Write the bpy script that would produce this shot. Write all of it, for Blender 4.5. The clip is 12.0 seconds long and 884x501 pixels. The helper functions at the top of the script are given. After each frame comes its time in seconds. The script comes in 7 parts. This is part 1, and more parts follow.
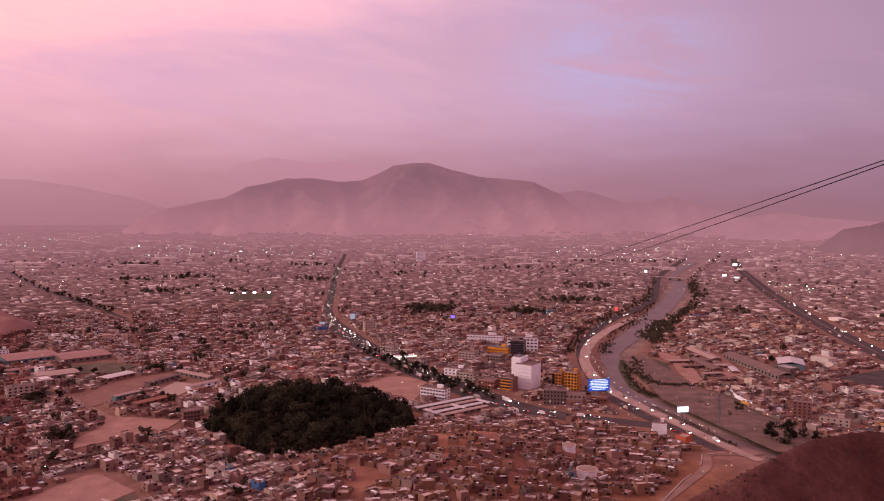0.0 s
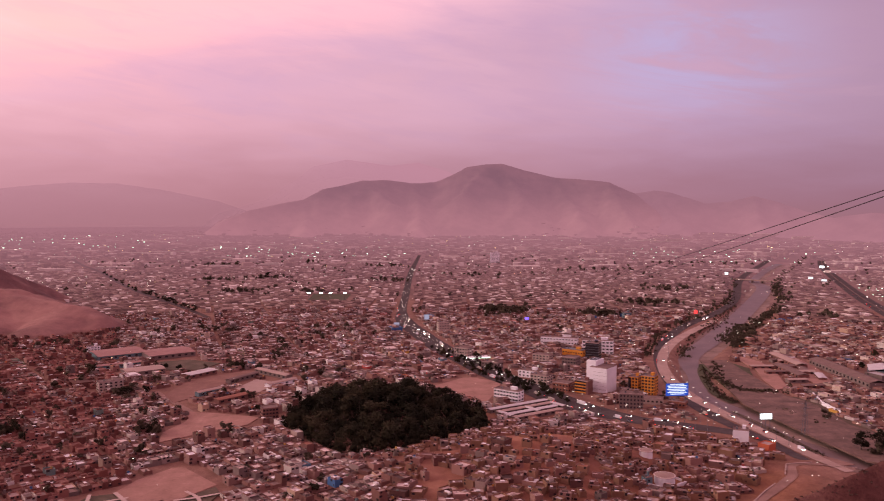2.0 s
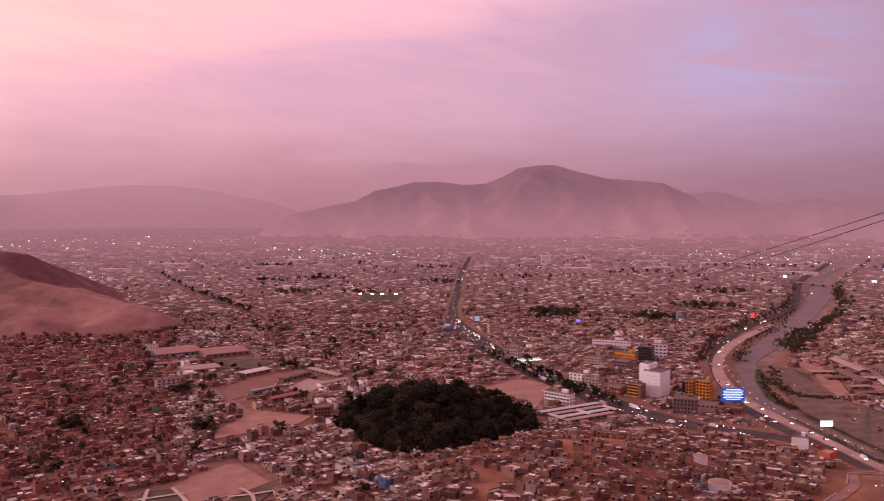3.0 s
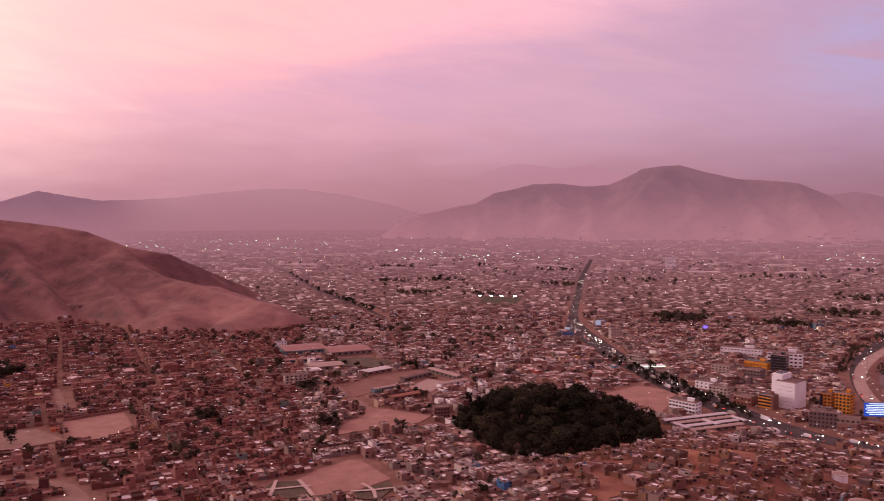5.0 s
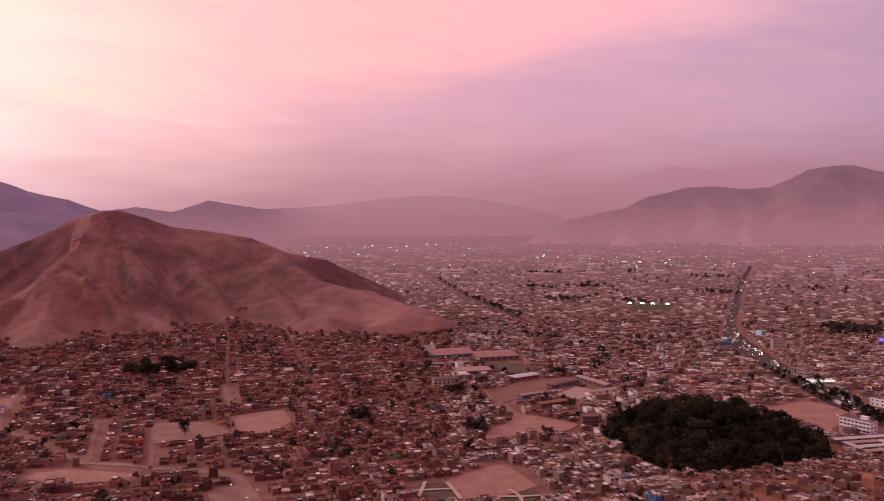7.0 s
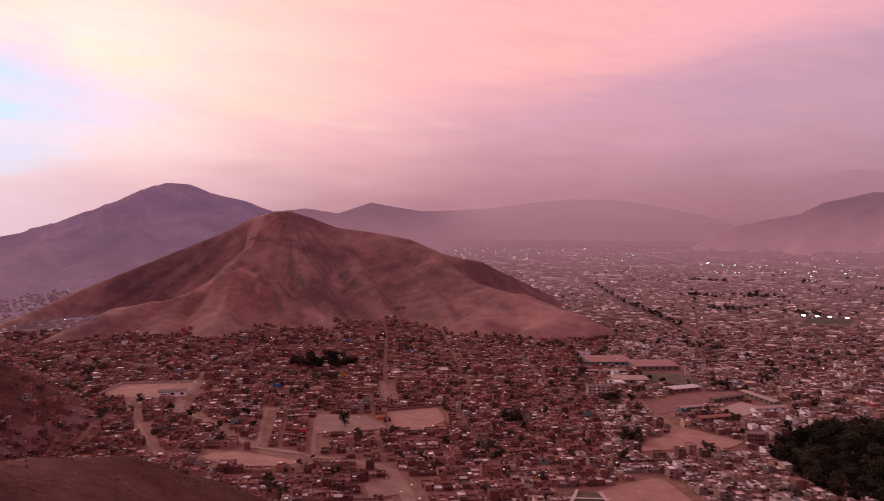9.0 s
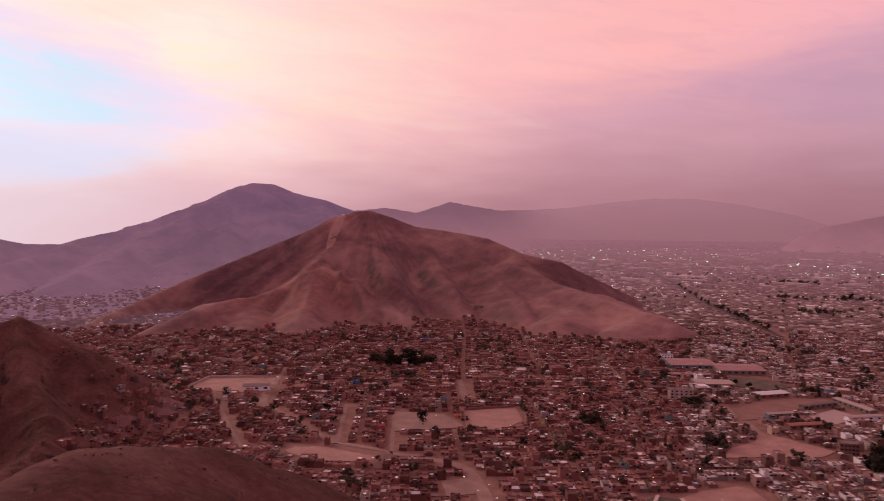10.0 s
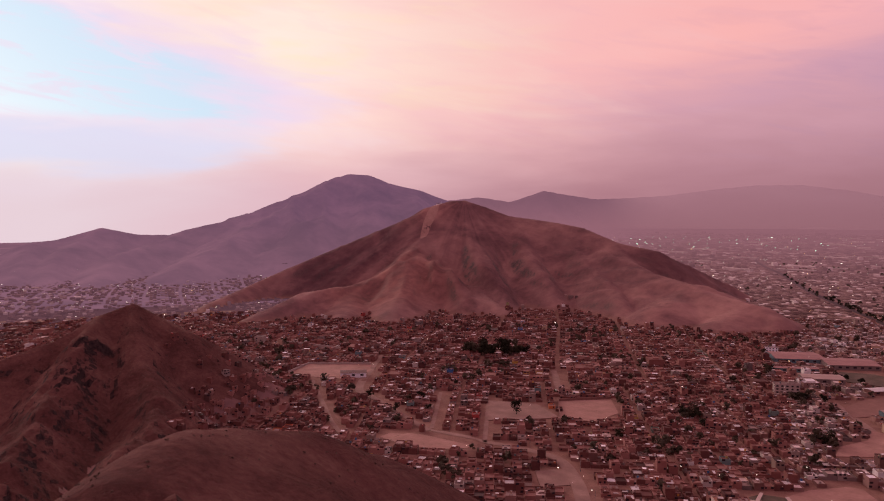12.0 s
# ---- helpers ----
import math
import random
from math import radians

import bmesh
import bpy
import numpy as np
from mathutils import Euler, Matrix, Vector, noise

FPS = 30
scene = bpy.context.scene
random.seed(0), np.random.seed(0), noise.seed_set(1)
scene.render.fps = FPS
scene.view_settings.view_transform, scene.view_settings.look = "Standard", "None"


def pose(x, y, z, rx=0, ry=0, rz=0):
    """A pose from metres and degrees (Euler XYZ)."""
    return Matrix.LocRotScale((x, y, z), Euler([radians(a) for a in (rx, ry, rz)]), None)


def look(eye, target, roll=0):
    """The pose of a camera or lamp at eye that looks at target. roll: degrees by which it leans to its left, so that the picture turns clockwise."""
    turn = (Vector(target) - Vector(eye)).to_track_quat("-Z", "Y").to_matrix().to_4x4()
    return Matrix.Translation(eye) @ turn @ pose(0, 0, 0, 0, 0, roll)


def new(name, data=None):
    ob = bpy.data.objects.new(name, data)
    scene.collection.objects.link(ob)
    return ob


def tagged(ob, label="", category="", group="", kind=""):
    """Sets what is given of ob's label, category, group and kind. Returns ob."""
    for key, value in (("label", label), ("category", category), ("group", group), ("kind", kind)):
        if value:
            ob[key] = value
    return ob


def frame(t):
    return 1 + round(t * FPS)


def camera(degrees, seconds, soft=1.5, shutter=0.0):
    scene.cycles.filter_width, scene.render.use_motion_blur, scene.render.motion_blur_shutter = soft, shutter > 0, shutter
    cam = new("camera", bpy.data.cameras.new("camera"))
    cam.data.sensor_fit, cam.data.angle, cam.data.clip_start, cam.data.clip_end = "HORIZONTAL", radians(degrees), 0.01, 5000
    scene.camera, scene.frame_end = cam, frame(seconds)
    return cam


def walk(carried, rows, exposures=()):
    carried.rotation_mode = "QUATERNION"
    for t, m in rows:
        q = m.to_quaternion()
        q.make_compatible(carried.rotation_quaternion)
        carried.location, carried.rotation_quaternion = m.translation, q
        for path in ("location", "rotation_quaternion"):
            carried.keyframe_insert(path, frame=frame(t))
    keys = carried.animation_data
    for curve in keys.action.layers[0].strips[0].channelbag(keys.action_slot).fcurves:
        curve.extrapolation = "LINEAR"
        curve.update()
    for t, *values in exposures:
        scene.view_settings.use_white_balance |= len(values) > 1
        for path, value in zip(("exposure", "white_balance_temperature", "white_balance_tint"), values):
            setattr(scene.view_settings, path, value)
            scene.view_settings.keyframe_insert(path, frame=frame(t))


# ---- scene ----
EYE = (0, 0, 170)
cam = camera(58.53, 12.0, soft=1.1, shutter=0.5)
walk(cam, [
    (0.0, look(EYE, (-0.062, 99.857, 164.656), 0.281)),
    (0.5, look(EYE, (-1.255, 99.851, 164.686), 0.133)),
    (1.0, look(EYE, (-2.848, 99.818, 164.693), 0.063)),
    (1.5, look(EYE, (-5.900, 99.685, 164.699), 0.044)),
    (2.0, look(EYE, (-9.389, 99.422, 164.787), 0.056)),
    (2.5, look(EYE, (-12.562, 99.076, 164.879), 0.009)),
    (4.5, look(EYE, (-26.510, 96.301, 165.175), 0.045)),
    (5.0, look(EYE, (-30.486, 95.121, 165.249), -0.080)),
    (5.5, look(EYE, (-34.437, 93.768, 165.350), -0.097)),
    (6.0, look(EYE, (-38.855, 92.036, 165.558), -0.232)),
    (6.5, look(EYE, (-43.139, 90.117, 165.751), -0.296)),
    (7.0, look(EYE, (-47.586, 87.864, 166.070), -0.519)),
    (9.0, look(EYE, (-63.873, 76.865, 166.534), 0.209)),
    (9.5, look(EYE, (-67.513, 73.688, 166.525), 0.287)),
    (10.0, look(EYE, (-71.175, 70.152, 166.414), 0.298)),
    (10.5, look(EYE, (-73.986, 67.170, 166.228), 0.255)),
    (11.0, look(EYE, (-76.293, 64.517, 165.880), 0.137)),
    (11.5, look(EYE, (-77.861, 62.591, 165.517), 0.013)),
    (12.0, look(EYE, (-78.917, 61.220, 165.069), -0.089)),
], exposures=[(0, 0.22), (5, 0.13), (8, -0.06), (12, -0.24)])

# ---------------------------------------------------------------- light
def lin(r, g, b):
    """sRGB 0..255 to linear."""
    return tuple(((c / 255 + 0.055) / 1.055) ** 2.4 if c > 10 else c / 3294 for c in (r, g, b)) + (1.0,)


class Nodes:
    """Short hand for node trees."""

    def __init__(self, tree):
        self.t = tree
        tree.nodes.clear()

    def add(self, kind, **sets):
        n = self.t.nodes.new(kind)
        for k, v in sets.items():
            if k == "op":
                n.operation = v
            elif k == "blend":
                n.blend_type = v
            elif k == "dtype":
                n.data_type = v
        return n

    def link(self, a, b):
        self.t.links.new(a, b)

    def math(self, op, a, b=None, clamp=False):
        n = self.add("ShaderNodeMath", op=op)
        n.use_clamp = clamp
        for i, v in enumerate((a, b)):
            if v is None:
                continue
            if isinstance(v, (int, float)):
                n.inputs[i].default_value = v
            else:
                self.link(v, n.inputs[i])
        return n.outputs[0]

    def remap(self, v, a, b, c=0.0, d=1.0, smooth=True):
        n = self.add("ShaderNodeMapRange")
        n.interpolation_type = "SMOOTHSTEP" if smooth else "LINEAR"
        self.link(v, n.inputs[0])
        for i, x in enumerate((a, b, c, d)):
            n.inputs[i + 1].default_value = x
        return n.outputs[0]

    def ramp(self, v, stops, mode="LINEAR"):
        n = self.add("ShaderNodeValToRGB")
        n.color_ramp.interpolation = mode
        e = n.color_ramp.elements
        while len(e) < len(stops):
            e.new(0.5)
        for el, (p, c) in zip(e, stops):
            el.position, el.color = p, c
        self.link(v, n.inputs[0])
        return n.outputs[0]

    def mix(self, f, a, b, blend="MIX"):
        n = self.add("ShaderNodeMix", dtype="RGBA", blend=blend)
        for sock, v in ((n.inputs[0], f), (n.inputs[6], a), (n.inputs[7], b)):
            if isinstance(v, (int, float)):
                sock.default_value = v
            elif isinstance(v, tuple):
                sock.default_value = v if len(v) == 4 else v + (1,)
            else:
                self.link(v, sock)
        return n.outputs[2]

    def noise(self, vec, scale, detail=4, rough=0.55, dist=0.0):
        n = self.add("ShaderNodeTexNoise")
        if vec is not None:
            self.link(vec, n.inputs["Vector"])
        n.inputs["Scale"].default_value = scale
        n.inputs["Detail"].default_value = detail
        n.inputs["Roughness"].default_value = rough
        n.inputs["Distortion"].default_value = dist
        return n.outputs["Fac"]


SUN_AZ, SUN_EL = 88.0, 9.0          # degrees left of +y, above the horizon


def build_world():
    world = bpy.data.worlds.new("dusk_sky")
    scene.world = world
    world.use_nodes = True
    N = Nodes(world.node_tree)
    tc = N.add("ShaderNodeTexCoord")
    sep = N.add("ShaderNodeSeparateXYZ")
    N.link(tc.outputs["Generated"], sep.inputs[0])
    X, Y, Z = sep.outputs
    az = N.math("MULTIPLY", N.math("ARCTAN2", N.math("MULTIPLY", X, -1.0), Y), 57.2958)
    el = N.math("MULTIPLY", N.math("ARCSINE", Z), 57.2958)
    # slanted cloud coordinates
    comb = N.add("ShaderNodeCombineXYZ")
    N.link(N.math("MULTIPLY", N.math("ADD", az, N.math("MULTIPLY", el, 1.2)), 0.035), comb.inputs[0])
    N.link(N.math("MULTIPLY", N.math("ADD", el, N.math("MULTIPLY", az, -0.06)), 0.16), comb.inputs[1])
    n1 = N.noise(comb.outputs[0], 1.0, 6, 0.55, 0.6)
    n2 = N.noise(comb.outputs[0], 3.2, 5, 0.5, 0.3)
    # long thin lanes that sink towards the north
    lane = N.add("ShaderNodeCombineXYZ")
    N.link(N.math("MULTIPLY", N.math("ADD", az, N.math("MULTIPLY", el, 2.0)), 0.045), lane.inputs[0])
    N.link(N.math("MULTIPLY", N.math("SUBTRACT", el, N.math("MULTIPLY", az, 0.21)), 0.34), lane.inputs[1])
    n3 = N.noise(lane.outputs[0], 1.0, 8, 0.62, 1.1)
    n4 = N.noise(lane.outputs[0], 2.7, 7, 0.6, 0.8)
    wob = N.math("ADD", az, N.math("MULTIPLY", N.math("SUBTRACT", n1, 0.5), 16.0))
    f = N.remap(wob, -40.0, 95.0, smooth=False)
    p = lambda a: (a + 40) / 135
    elw = N.math("ADD", el, N.math("MULTIPLY", N.math("SUBTRACT", n2, 0.5), 3.0))
    low = N.ramp(f, [(p(-40), lin(142, 100, 122)), (p(-29), lin(150, 106, 126)), (p(0), lin(164, 112, 127)), (p(22), lin(168, 115, 128)),
                     (p(45), lin(178, 124, 138)), (p(58), lin(218, 168, 182)), (p(80), lin(228, 202, 214))])
    mid = N.ramp(f, [(p(-29), lin(172, 136, 164)), (p(-12), lin(192, 152, 184)), (p(8), lin(207, 158, 181)), (p(24), lin(214, 158, 177)),
                     (p(36), lin(219, 162, 178)), (p(48), lin(250, 190, 197)), (p(60), lin(255, 214, 212)), (p(74), lin(238, 214, 228)), (p(90), lin(238, 226, 248))])
    high = N.ramp(f, [(p(-29), lin(180, 145, 182)), (p(-12), lin(203, 164, 194)), (p(6), lin(238, 178, 198)), (p(18), lin(252, 180, 192)),
                      (p(32), lin(255, 182, 184)), (p(44), lin(255, 190, 192)), (p(54), lin(255, 212, 206)), (p(64), lin(255, 228, 220)), (p(88), lin(255, 246, 240))])
    col = N.mix(N.remap(elw, -0.5, 8.5), low, mid)
    # the dust over the plain
    col = N.mix(N.math("MULTIPLY", N.remap(el, 1.0, -1.6), N.remap(az, 62.0, 50.0)), col, lin(157, 107, 119))
    # the lit edge of the cloud deck sinks towards the west
    edge = N.math("MAXIMUM", N.math("ADD", N.math("MULTIPLY", N.math("SUBTRACT", 47.0, az), 0.145), 6.4), 4.5)
    over = N.math("ADD", N.math("SUBTRACT", el, edge), N.math("MULTIPLY", N.math("SUBTRACT", n1, 0.5), 5.5))
    col = N.mix(N.remap(over, -2.5, 3.5), col, high)
    # cloud streaks: warm lanes and cooler ones
    body = N.remap(elw, 3.0, 9.0)
    warm = N.math("MULTIPLY", N.math("MULTIPLY", N.remap(n2, 0.48, 0.66), body), N.remap(az, 36.0, 60.0))
    col = N.mix(N.math("MULTIPLY", warm, 0.26), col, lin(255, 226, 180))
    cool = N.math("MULTIPLY", N.remap(n1, 0.50, 0.34), body)
    col = N.mix(N.math("MULTIPLY", cool, 0.2), col, N.mix(N.remap(az, 20.0, 50.0), lin(182, 146, 190), lin(236, 178, 200)))
    # thin pink and pale lanes everywhere, and a bluer opening in the east
    col = N.mix(N.math("MULTIPLY", N.math("MULTIPLY", N.remap(n3, 0.46, 0.74), body), N.remap(az, 20.0, 55.0, 0.14, 0.34)), col, N.mix(N.remap(az, 25.0, 52.0), lin(240, 184, 202), lin(255, 224, 210)))
    col = N.mix(N.math("MULTIPLY", N.math("MULTIPLY", N.remap(n4, 0.52, 0.36), N.remap(elw, 1.5, 6.0)), 0.10), col, N.mix(N.remap(az, 25.0, 55.0), lin(176, 138, 176), lin(244, 186, 206)))
    ee = N.math("MULTIPLY", N.remap(N.math("ABSOLUTE", N.math("ADD", az, 12.0)), 11.0, 1.0), N.remap(N.math("ABSOLUTE", N.math("SUBTRACT", elw, 10.5)), 6.0, 0.5))
    col = N.mix(N.math("MULTIPLY", N.math("MULTIPLY", ee, N.remap(n3, 0.62, 0.42)), 0.6), col, lin(184, 172, 218))
    # open sky between the clouds, low in the west
    sky = N.add("ShaderNodeTexSky")
    sky.sky_type, sky.sun_disc = "NISHITA", False
    sky.sun_elevation, sky.sun_rotation = radians(SUN_EL), radians(-SUN_AZ)
    sky.air_density, sky.dust_density = 1.0, 1.0
    blue = N.mix(1.0, sky.outputs[0], (0.05, 0.05, 0.05, 1), "MULTIPLY")
    blue = N.mix(0.85, blue, lin(204, 226, 255))
    azw = N.math("ADD", az, N.math("ADD", N.math("MULTIPLY", N.math("SUBTRACT", n2, 0.5), 16.0), N.math("MULTIPLY", N.math("SUBTRACT", n3, 0.5), 14.0)))
    slant = N.math("ADD", N.math("ADD", elw, N.math("MULTIPLY", N.math("SUBTRACT", n4, 0.5), 2.6)), N.math("MULTIPLY", N.math("SUBTRACT", 82.0, az), 0.27))
    halo = N.math("MULTIPLY", N.remap(azw, 54.0, 66.0), N.math("MULTIPLY", N.remap(elw, 3.5, 7.0), N.remap(slant, 17.0, 13.6)))
    col = N.mix(N.math("MULTIPLY", halo, 0.8), col, lin(234, 210, 240))
    gap = N.math("MULTIPLY", N.remap(azw, 63.0, 72.5), N.math("MULTIPLY", N.remap(elw, 5.2, 7.2), N.remap(slant, 14.6, 12.8)))
    wisp = N.remap(n4, 0.5, 0.66)
    gap = N.math("MULTIPLY", gap, N.math("SUBTRACT", 1.0, N.math("MULTIPLY", wisp, 0.55)))
    col = N.mix(gap, col, blue)
    veil = N.math("MULTIPLY", N.remap(azw, 61.0, 72.0), N.math("MULTIPLY", N.remap(elw, 2.2, 3.6), N.remap(elw, 6.2, 5.0)))
    col = N.mix(N.math("MULTIPLY", veil, 0.7), col, lin(214, 214, 244))
    # brighter towards the sunset
    lift = N.math("ADD", N.remap(az, -25.0, 40.0, 0.93, 1.14), N.remap(az, 46.0, 64.0, 0.0, 0.11))
    gain = N.add("ShaderNodeCombineXYZ")
    for i, tint in enumerate((0.99, 1.025, 0.985)):
        N.link(N.math("MULTIPLY", lift, tint), gain.inputs[i])
    col = N.mix(1.0, col, gain.outputs[0], "MULTIPLY")
    # overhead and behind the lookout the cloud deck goes on, evenly pink
    col = N.mix(N.remap(el, 24.0, 55.0), col, lin(246, 194, 206))
    behind = N.remap(Y, 0.05, -0.4)
    col = N.mix(behind, col, lin(226, 172, 188))
    below = N.remap(el, -2.5, -9.0)
    col = N.mix(below, col, lin(120, 84, 92))
    bg = N.add("ShaderNodeBackground")
    N.link(col, bg.inputs[0])
    bg.inputs[1].default_value = 1.0
    out = N.add("ShaderNodeOutputWorld")
    N.link(bg.outputs[0], out.inputs[0])


build_world()
sun = new("sun", bpy.data.lights.new("sun", "SUN"))
sun.data.energy, sun.data.angle, sun.data.color = 1.7, radians(22), (1.0, 0.74, 0.66)
_a, _e = radians(SUN_AZ), radians(SUN_EL + 8)
sun.matrix_world = look((-math.sin(_a) * 900, math.cos(_a) * 900, 170 + 900 * math.tan(_e)), (0, 0, 170))

# ---------------------------------------------------------------- materials
def material(name, colors, rough=0.9, scale=0.2, fine=3.0, metal=0.0, bump=0.3, island=0.0, obj=0.0, spec=0.25):
    """A surface whose colour wanders between the given ones at two scales, with fine relief."""
    m = bpy.data.materials.new(name)
    m.use_nodes = True
    N = Nodes(m.node_tree)
    geo = N.add("ShaderNodeNewGeometry")
    pos = geo.outputs["Position"]
    a = N.noise(pos, scale, 5, 0.6)
    b = N.noise(pos, fine, 3, 0.6)
    v = N.math("ADD", N.math("MULTIPLY", a, 0.7), N.math("MULTIPLY", b, 0.3))
    if island:
        v = N.math("ADD", N.math("MULTIPLY", v, 1 - island), N.math("MULTIPLY", geo.outputs["Random Per Island"], island))
    if obj:
        oi = N.add("ShaderNodeObjectInfo")
        v = N.math("ADD", N.math("MULTIPLY", v, 1 - obj), N.math("MULTIPLY", oi.outputs["Random"], obj))
    spread = 0.28 if not (island or obj) else 0.2
    n = len(colors)
    stops = [(spread + (1 - 2 * spread) * i / max(1, n - 1), (c[0], c[1] * 0.965, c[2] * 1.04, 1.0)) for i, c in enumerate(colors)]
    col = N.ramp(v, stops)
    sh = N.add("ShaderNodeBsdfPrincipled")
    N.link(col, sh.inputs["Base Color"])
    sh.inputs["Roughness"].default_value = rough
    sh.inputs["Metallic"].default_value = metal
    sh.inputs["Specular IOR Level"].default_value = spec
    if bump:
        bp = N.add("ShaderNodeBump")
        bp.inputs["Strength"].default_value = bump
        bp.inputs["Distance"].default_value = 0.3
        N.link(b, bp.inputs["Height"])
        N.link(bp.outputs[0], sh.inputs["Normal"])
    out = N.add("ShaderNodeOutputMaterial")
    N.link(sh.outputs[0], out.inputs[0])
    return m


def glow(name, color, strength, vary=0.0):
    m = bpy.data.materials.new(name)
    m.use_nodes = True
    N = Nodes(m.node_tree)
    em = N.add("ShaderNodeEmission")
    em.inputs[0].default_value = color
    em.inputs[1].default_value = strength
    if vary:
        geo = N.add("ShaderNodeNewGeometry")
        k = N.math("MULTIPLY", N.math("POWER", geo.outputs["Random Per Island"], 2.0), strength)
        N.link(N.math("ADD", k, strength * (1 - vary)), em.inputs[1])
    out = N.add("ShaderNodeOutputMaterial")
    N.link(em.outputs[0], out.inputs[0])
    return m


def ground_material():
    """Dusty earth on the plain; higher up bare reddish hill soil with gullies and scree, the hill's haze tinted in."""
    m = bpy.data.materials.new("dry_earth")
    m.use_nodes = True
    N = Nodes(m.node_tree)
    geo = N.add("ShaderNodeNewGeometry")
    pos = geo.outputs["Position"]
    sep = N.add("ShaderNodeSeparateXYZ")
    N.link(pos, sep.inputs[0])
    big = N.noise(pos, 0.009, 6, 0.62, 0.8)
    midn = N.noise(pos, 0.06, 6, 0.65)
    fine = N.noise(pos, 0.7, 5, 0.6)
    # soil streaks that follow the ravines down from the summit
    rel = N.add("ShaderNodeVectorMath", op="SUBTRACT")
    N.link(pos, rel.inputs[0])
    rel.inputs[1].default_value = (-1348, 1108, 0)
    rs = N.add("ShaderNodeSeparateXYZ")
    N.link(rel.outputs[0], rs.inputs[0])
    rl = N.add("ShaderNodeVectorMath", op="LENGTH")
    N.link(rel.outputs[0], rl.inputs[0])
    polar = N.add("ShaderNodeCombineXYZ")
    N.link(N.math("MULTIPLY", N.math("ARCTAN2", rs.outputs[1], rs.outputs[0]), 6.0), polar.inputs[0])
    N.link(N.math("MULTIPLY", rl.outputs["Value"], 0.006), polar.inputs[1])
    streak = N.noise(polar.outputs[0], 1.0, 6, 0.6, 1.2)
    plain = N.ramp(N.math("ADD", N.math("MULTIPLY", midn, 0.7), N.math("MULTIPLY", fine, 0.3)),
                   [(0.3, (0.12, 0.057, 0.046, 1)), (0.5, (0.20, 0.099, 0.077, 1)), (0.7, (0.29, 0.152, 0.119, 1))])
    # hill soil lightened and tinted mauve: its distance haze is in the colour
    hill = N.ramp(N.math("ADD", N.math("ADD", N.math("MULTIPLY", big, 0.52), N.math("MULTIPLY", streak, 0.26)), N.math("MULTIPLY", midn, 0.22)),
                  [(0.37, (0.098, 0.046, 0.048, 1)), (0.46, (0.162, 0.077, 0.076, 1)), (0.53, (0.222, 0.108, 0.101, 1)), (0.63, (0.295, 0.153, 0.137, 1))])
    rock = N.ramp(fine, [(0.35, (0.05, 0.04, 0.04, 1)), (0.65, (0.14, 0.10, 0.09, 1))])
    nz = N.add("ShaderNodeSeparateXYZ")
    N.link(geo.outputs["Normal"], nz.inputs[0])
    steep = N.math("MULTIPLY", N.remap(nz.outputs[2], 0.82, 0.66), N.remap(midn, 0.38, 0.6))
    hill = N.mix(steep, hill, rock)

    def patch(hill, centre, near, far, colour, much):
        """multiplies the soil colour round a place, with a ragged edge"""
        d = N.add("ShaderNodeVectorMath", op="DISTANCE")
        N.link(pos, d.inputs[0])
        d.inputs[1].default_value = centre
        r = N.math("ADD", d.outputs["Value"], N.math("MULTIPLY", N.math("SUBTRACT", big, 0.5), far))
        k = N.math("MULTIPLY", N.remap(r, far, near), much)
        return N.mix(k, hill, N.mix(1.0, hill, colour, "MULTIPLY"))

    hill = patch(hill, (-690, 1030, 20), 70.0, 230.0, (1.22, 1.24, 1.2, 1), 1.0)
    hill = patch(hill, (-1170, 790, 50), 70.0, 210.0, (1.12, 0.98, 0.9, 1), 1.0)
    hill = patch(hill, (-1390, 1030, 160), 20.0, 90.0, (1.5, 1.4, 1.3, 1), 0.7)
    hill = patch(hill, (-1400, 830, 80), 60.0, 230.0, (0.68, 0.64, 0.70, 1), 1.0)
    # the ravine's shade, painted into the soil colour
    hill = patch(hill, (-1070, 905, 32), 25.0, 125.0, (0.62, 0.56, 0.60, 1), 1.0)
    # darker summit cap
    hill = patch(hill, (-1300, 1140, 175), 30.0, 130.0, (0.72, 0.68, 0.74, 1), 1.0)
    # the back crest behind the pale spur, its shade painted in
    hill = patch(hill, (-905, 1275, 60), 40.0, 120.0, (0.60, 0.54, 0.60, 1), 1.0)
    zed = N.math("ADD", sep.outputs[2], N.math("MULTIPLY", midn, 8.0))
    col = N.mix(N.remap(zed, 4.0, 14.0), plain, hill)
    col = patch(col, (40, 500, 10), 60.0, 210.0, (1.1, 0.92, 0.66, 1), 1.0)
    sh = N.add("ShaderNodeBsdfPrincipled")
    N.link(col, sh.inputs["Base Color"])
    sh.inputs["Roughness"].default_value = 0.95
    sh.inputs["Specular IOR Level"].default_value = 0.15
    bp = N.add("ShaderNodeBump")
    bp.inputs["Strength"].default_value = 0.7
    bp.inputs["Distance"].default_value = 2.0
    N.link(N.math("ADD", midn, N.math("MULTIPLY", fine, 0.25)), bp.inputs["Height"])
    N.link(bp.outputs[0], sh.inputs["Normal"])
    out = N.add("ShaderNodeOutputMaterial")
    N.link(sh.outputs[0], out.inputs[0])
    return m


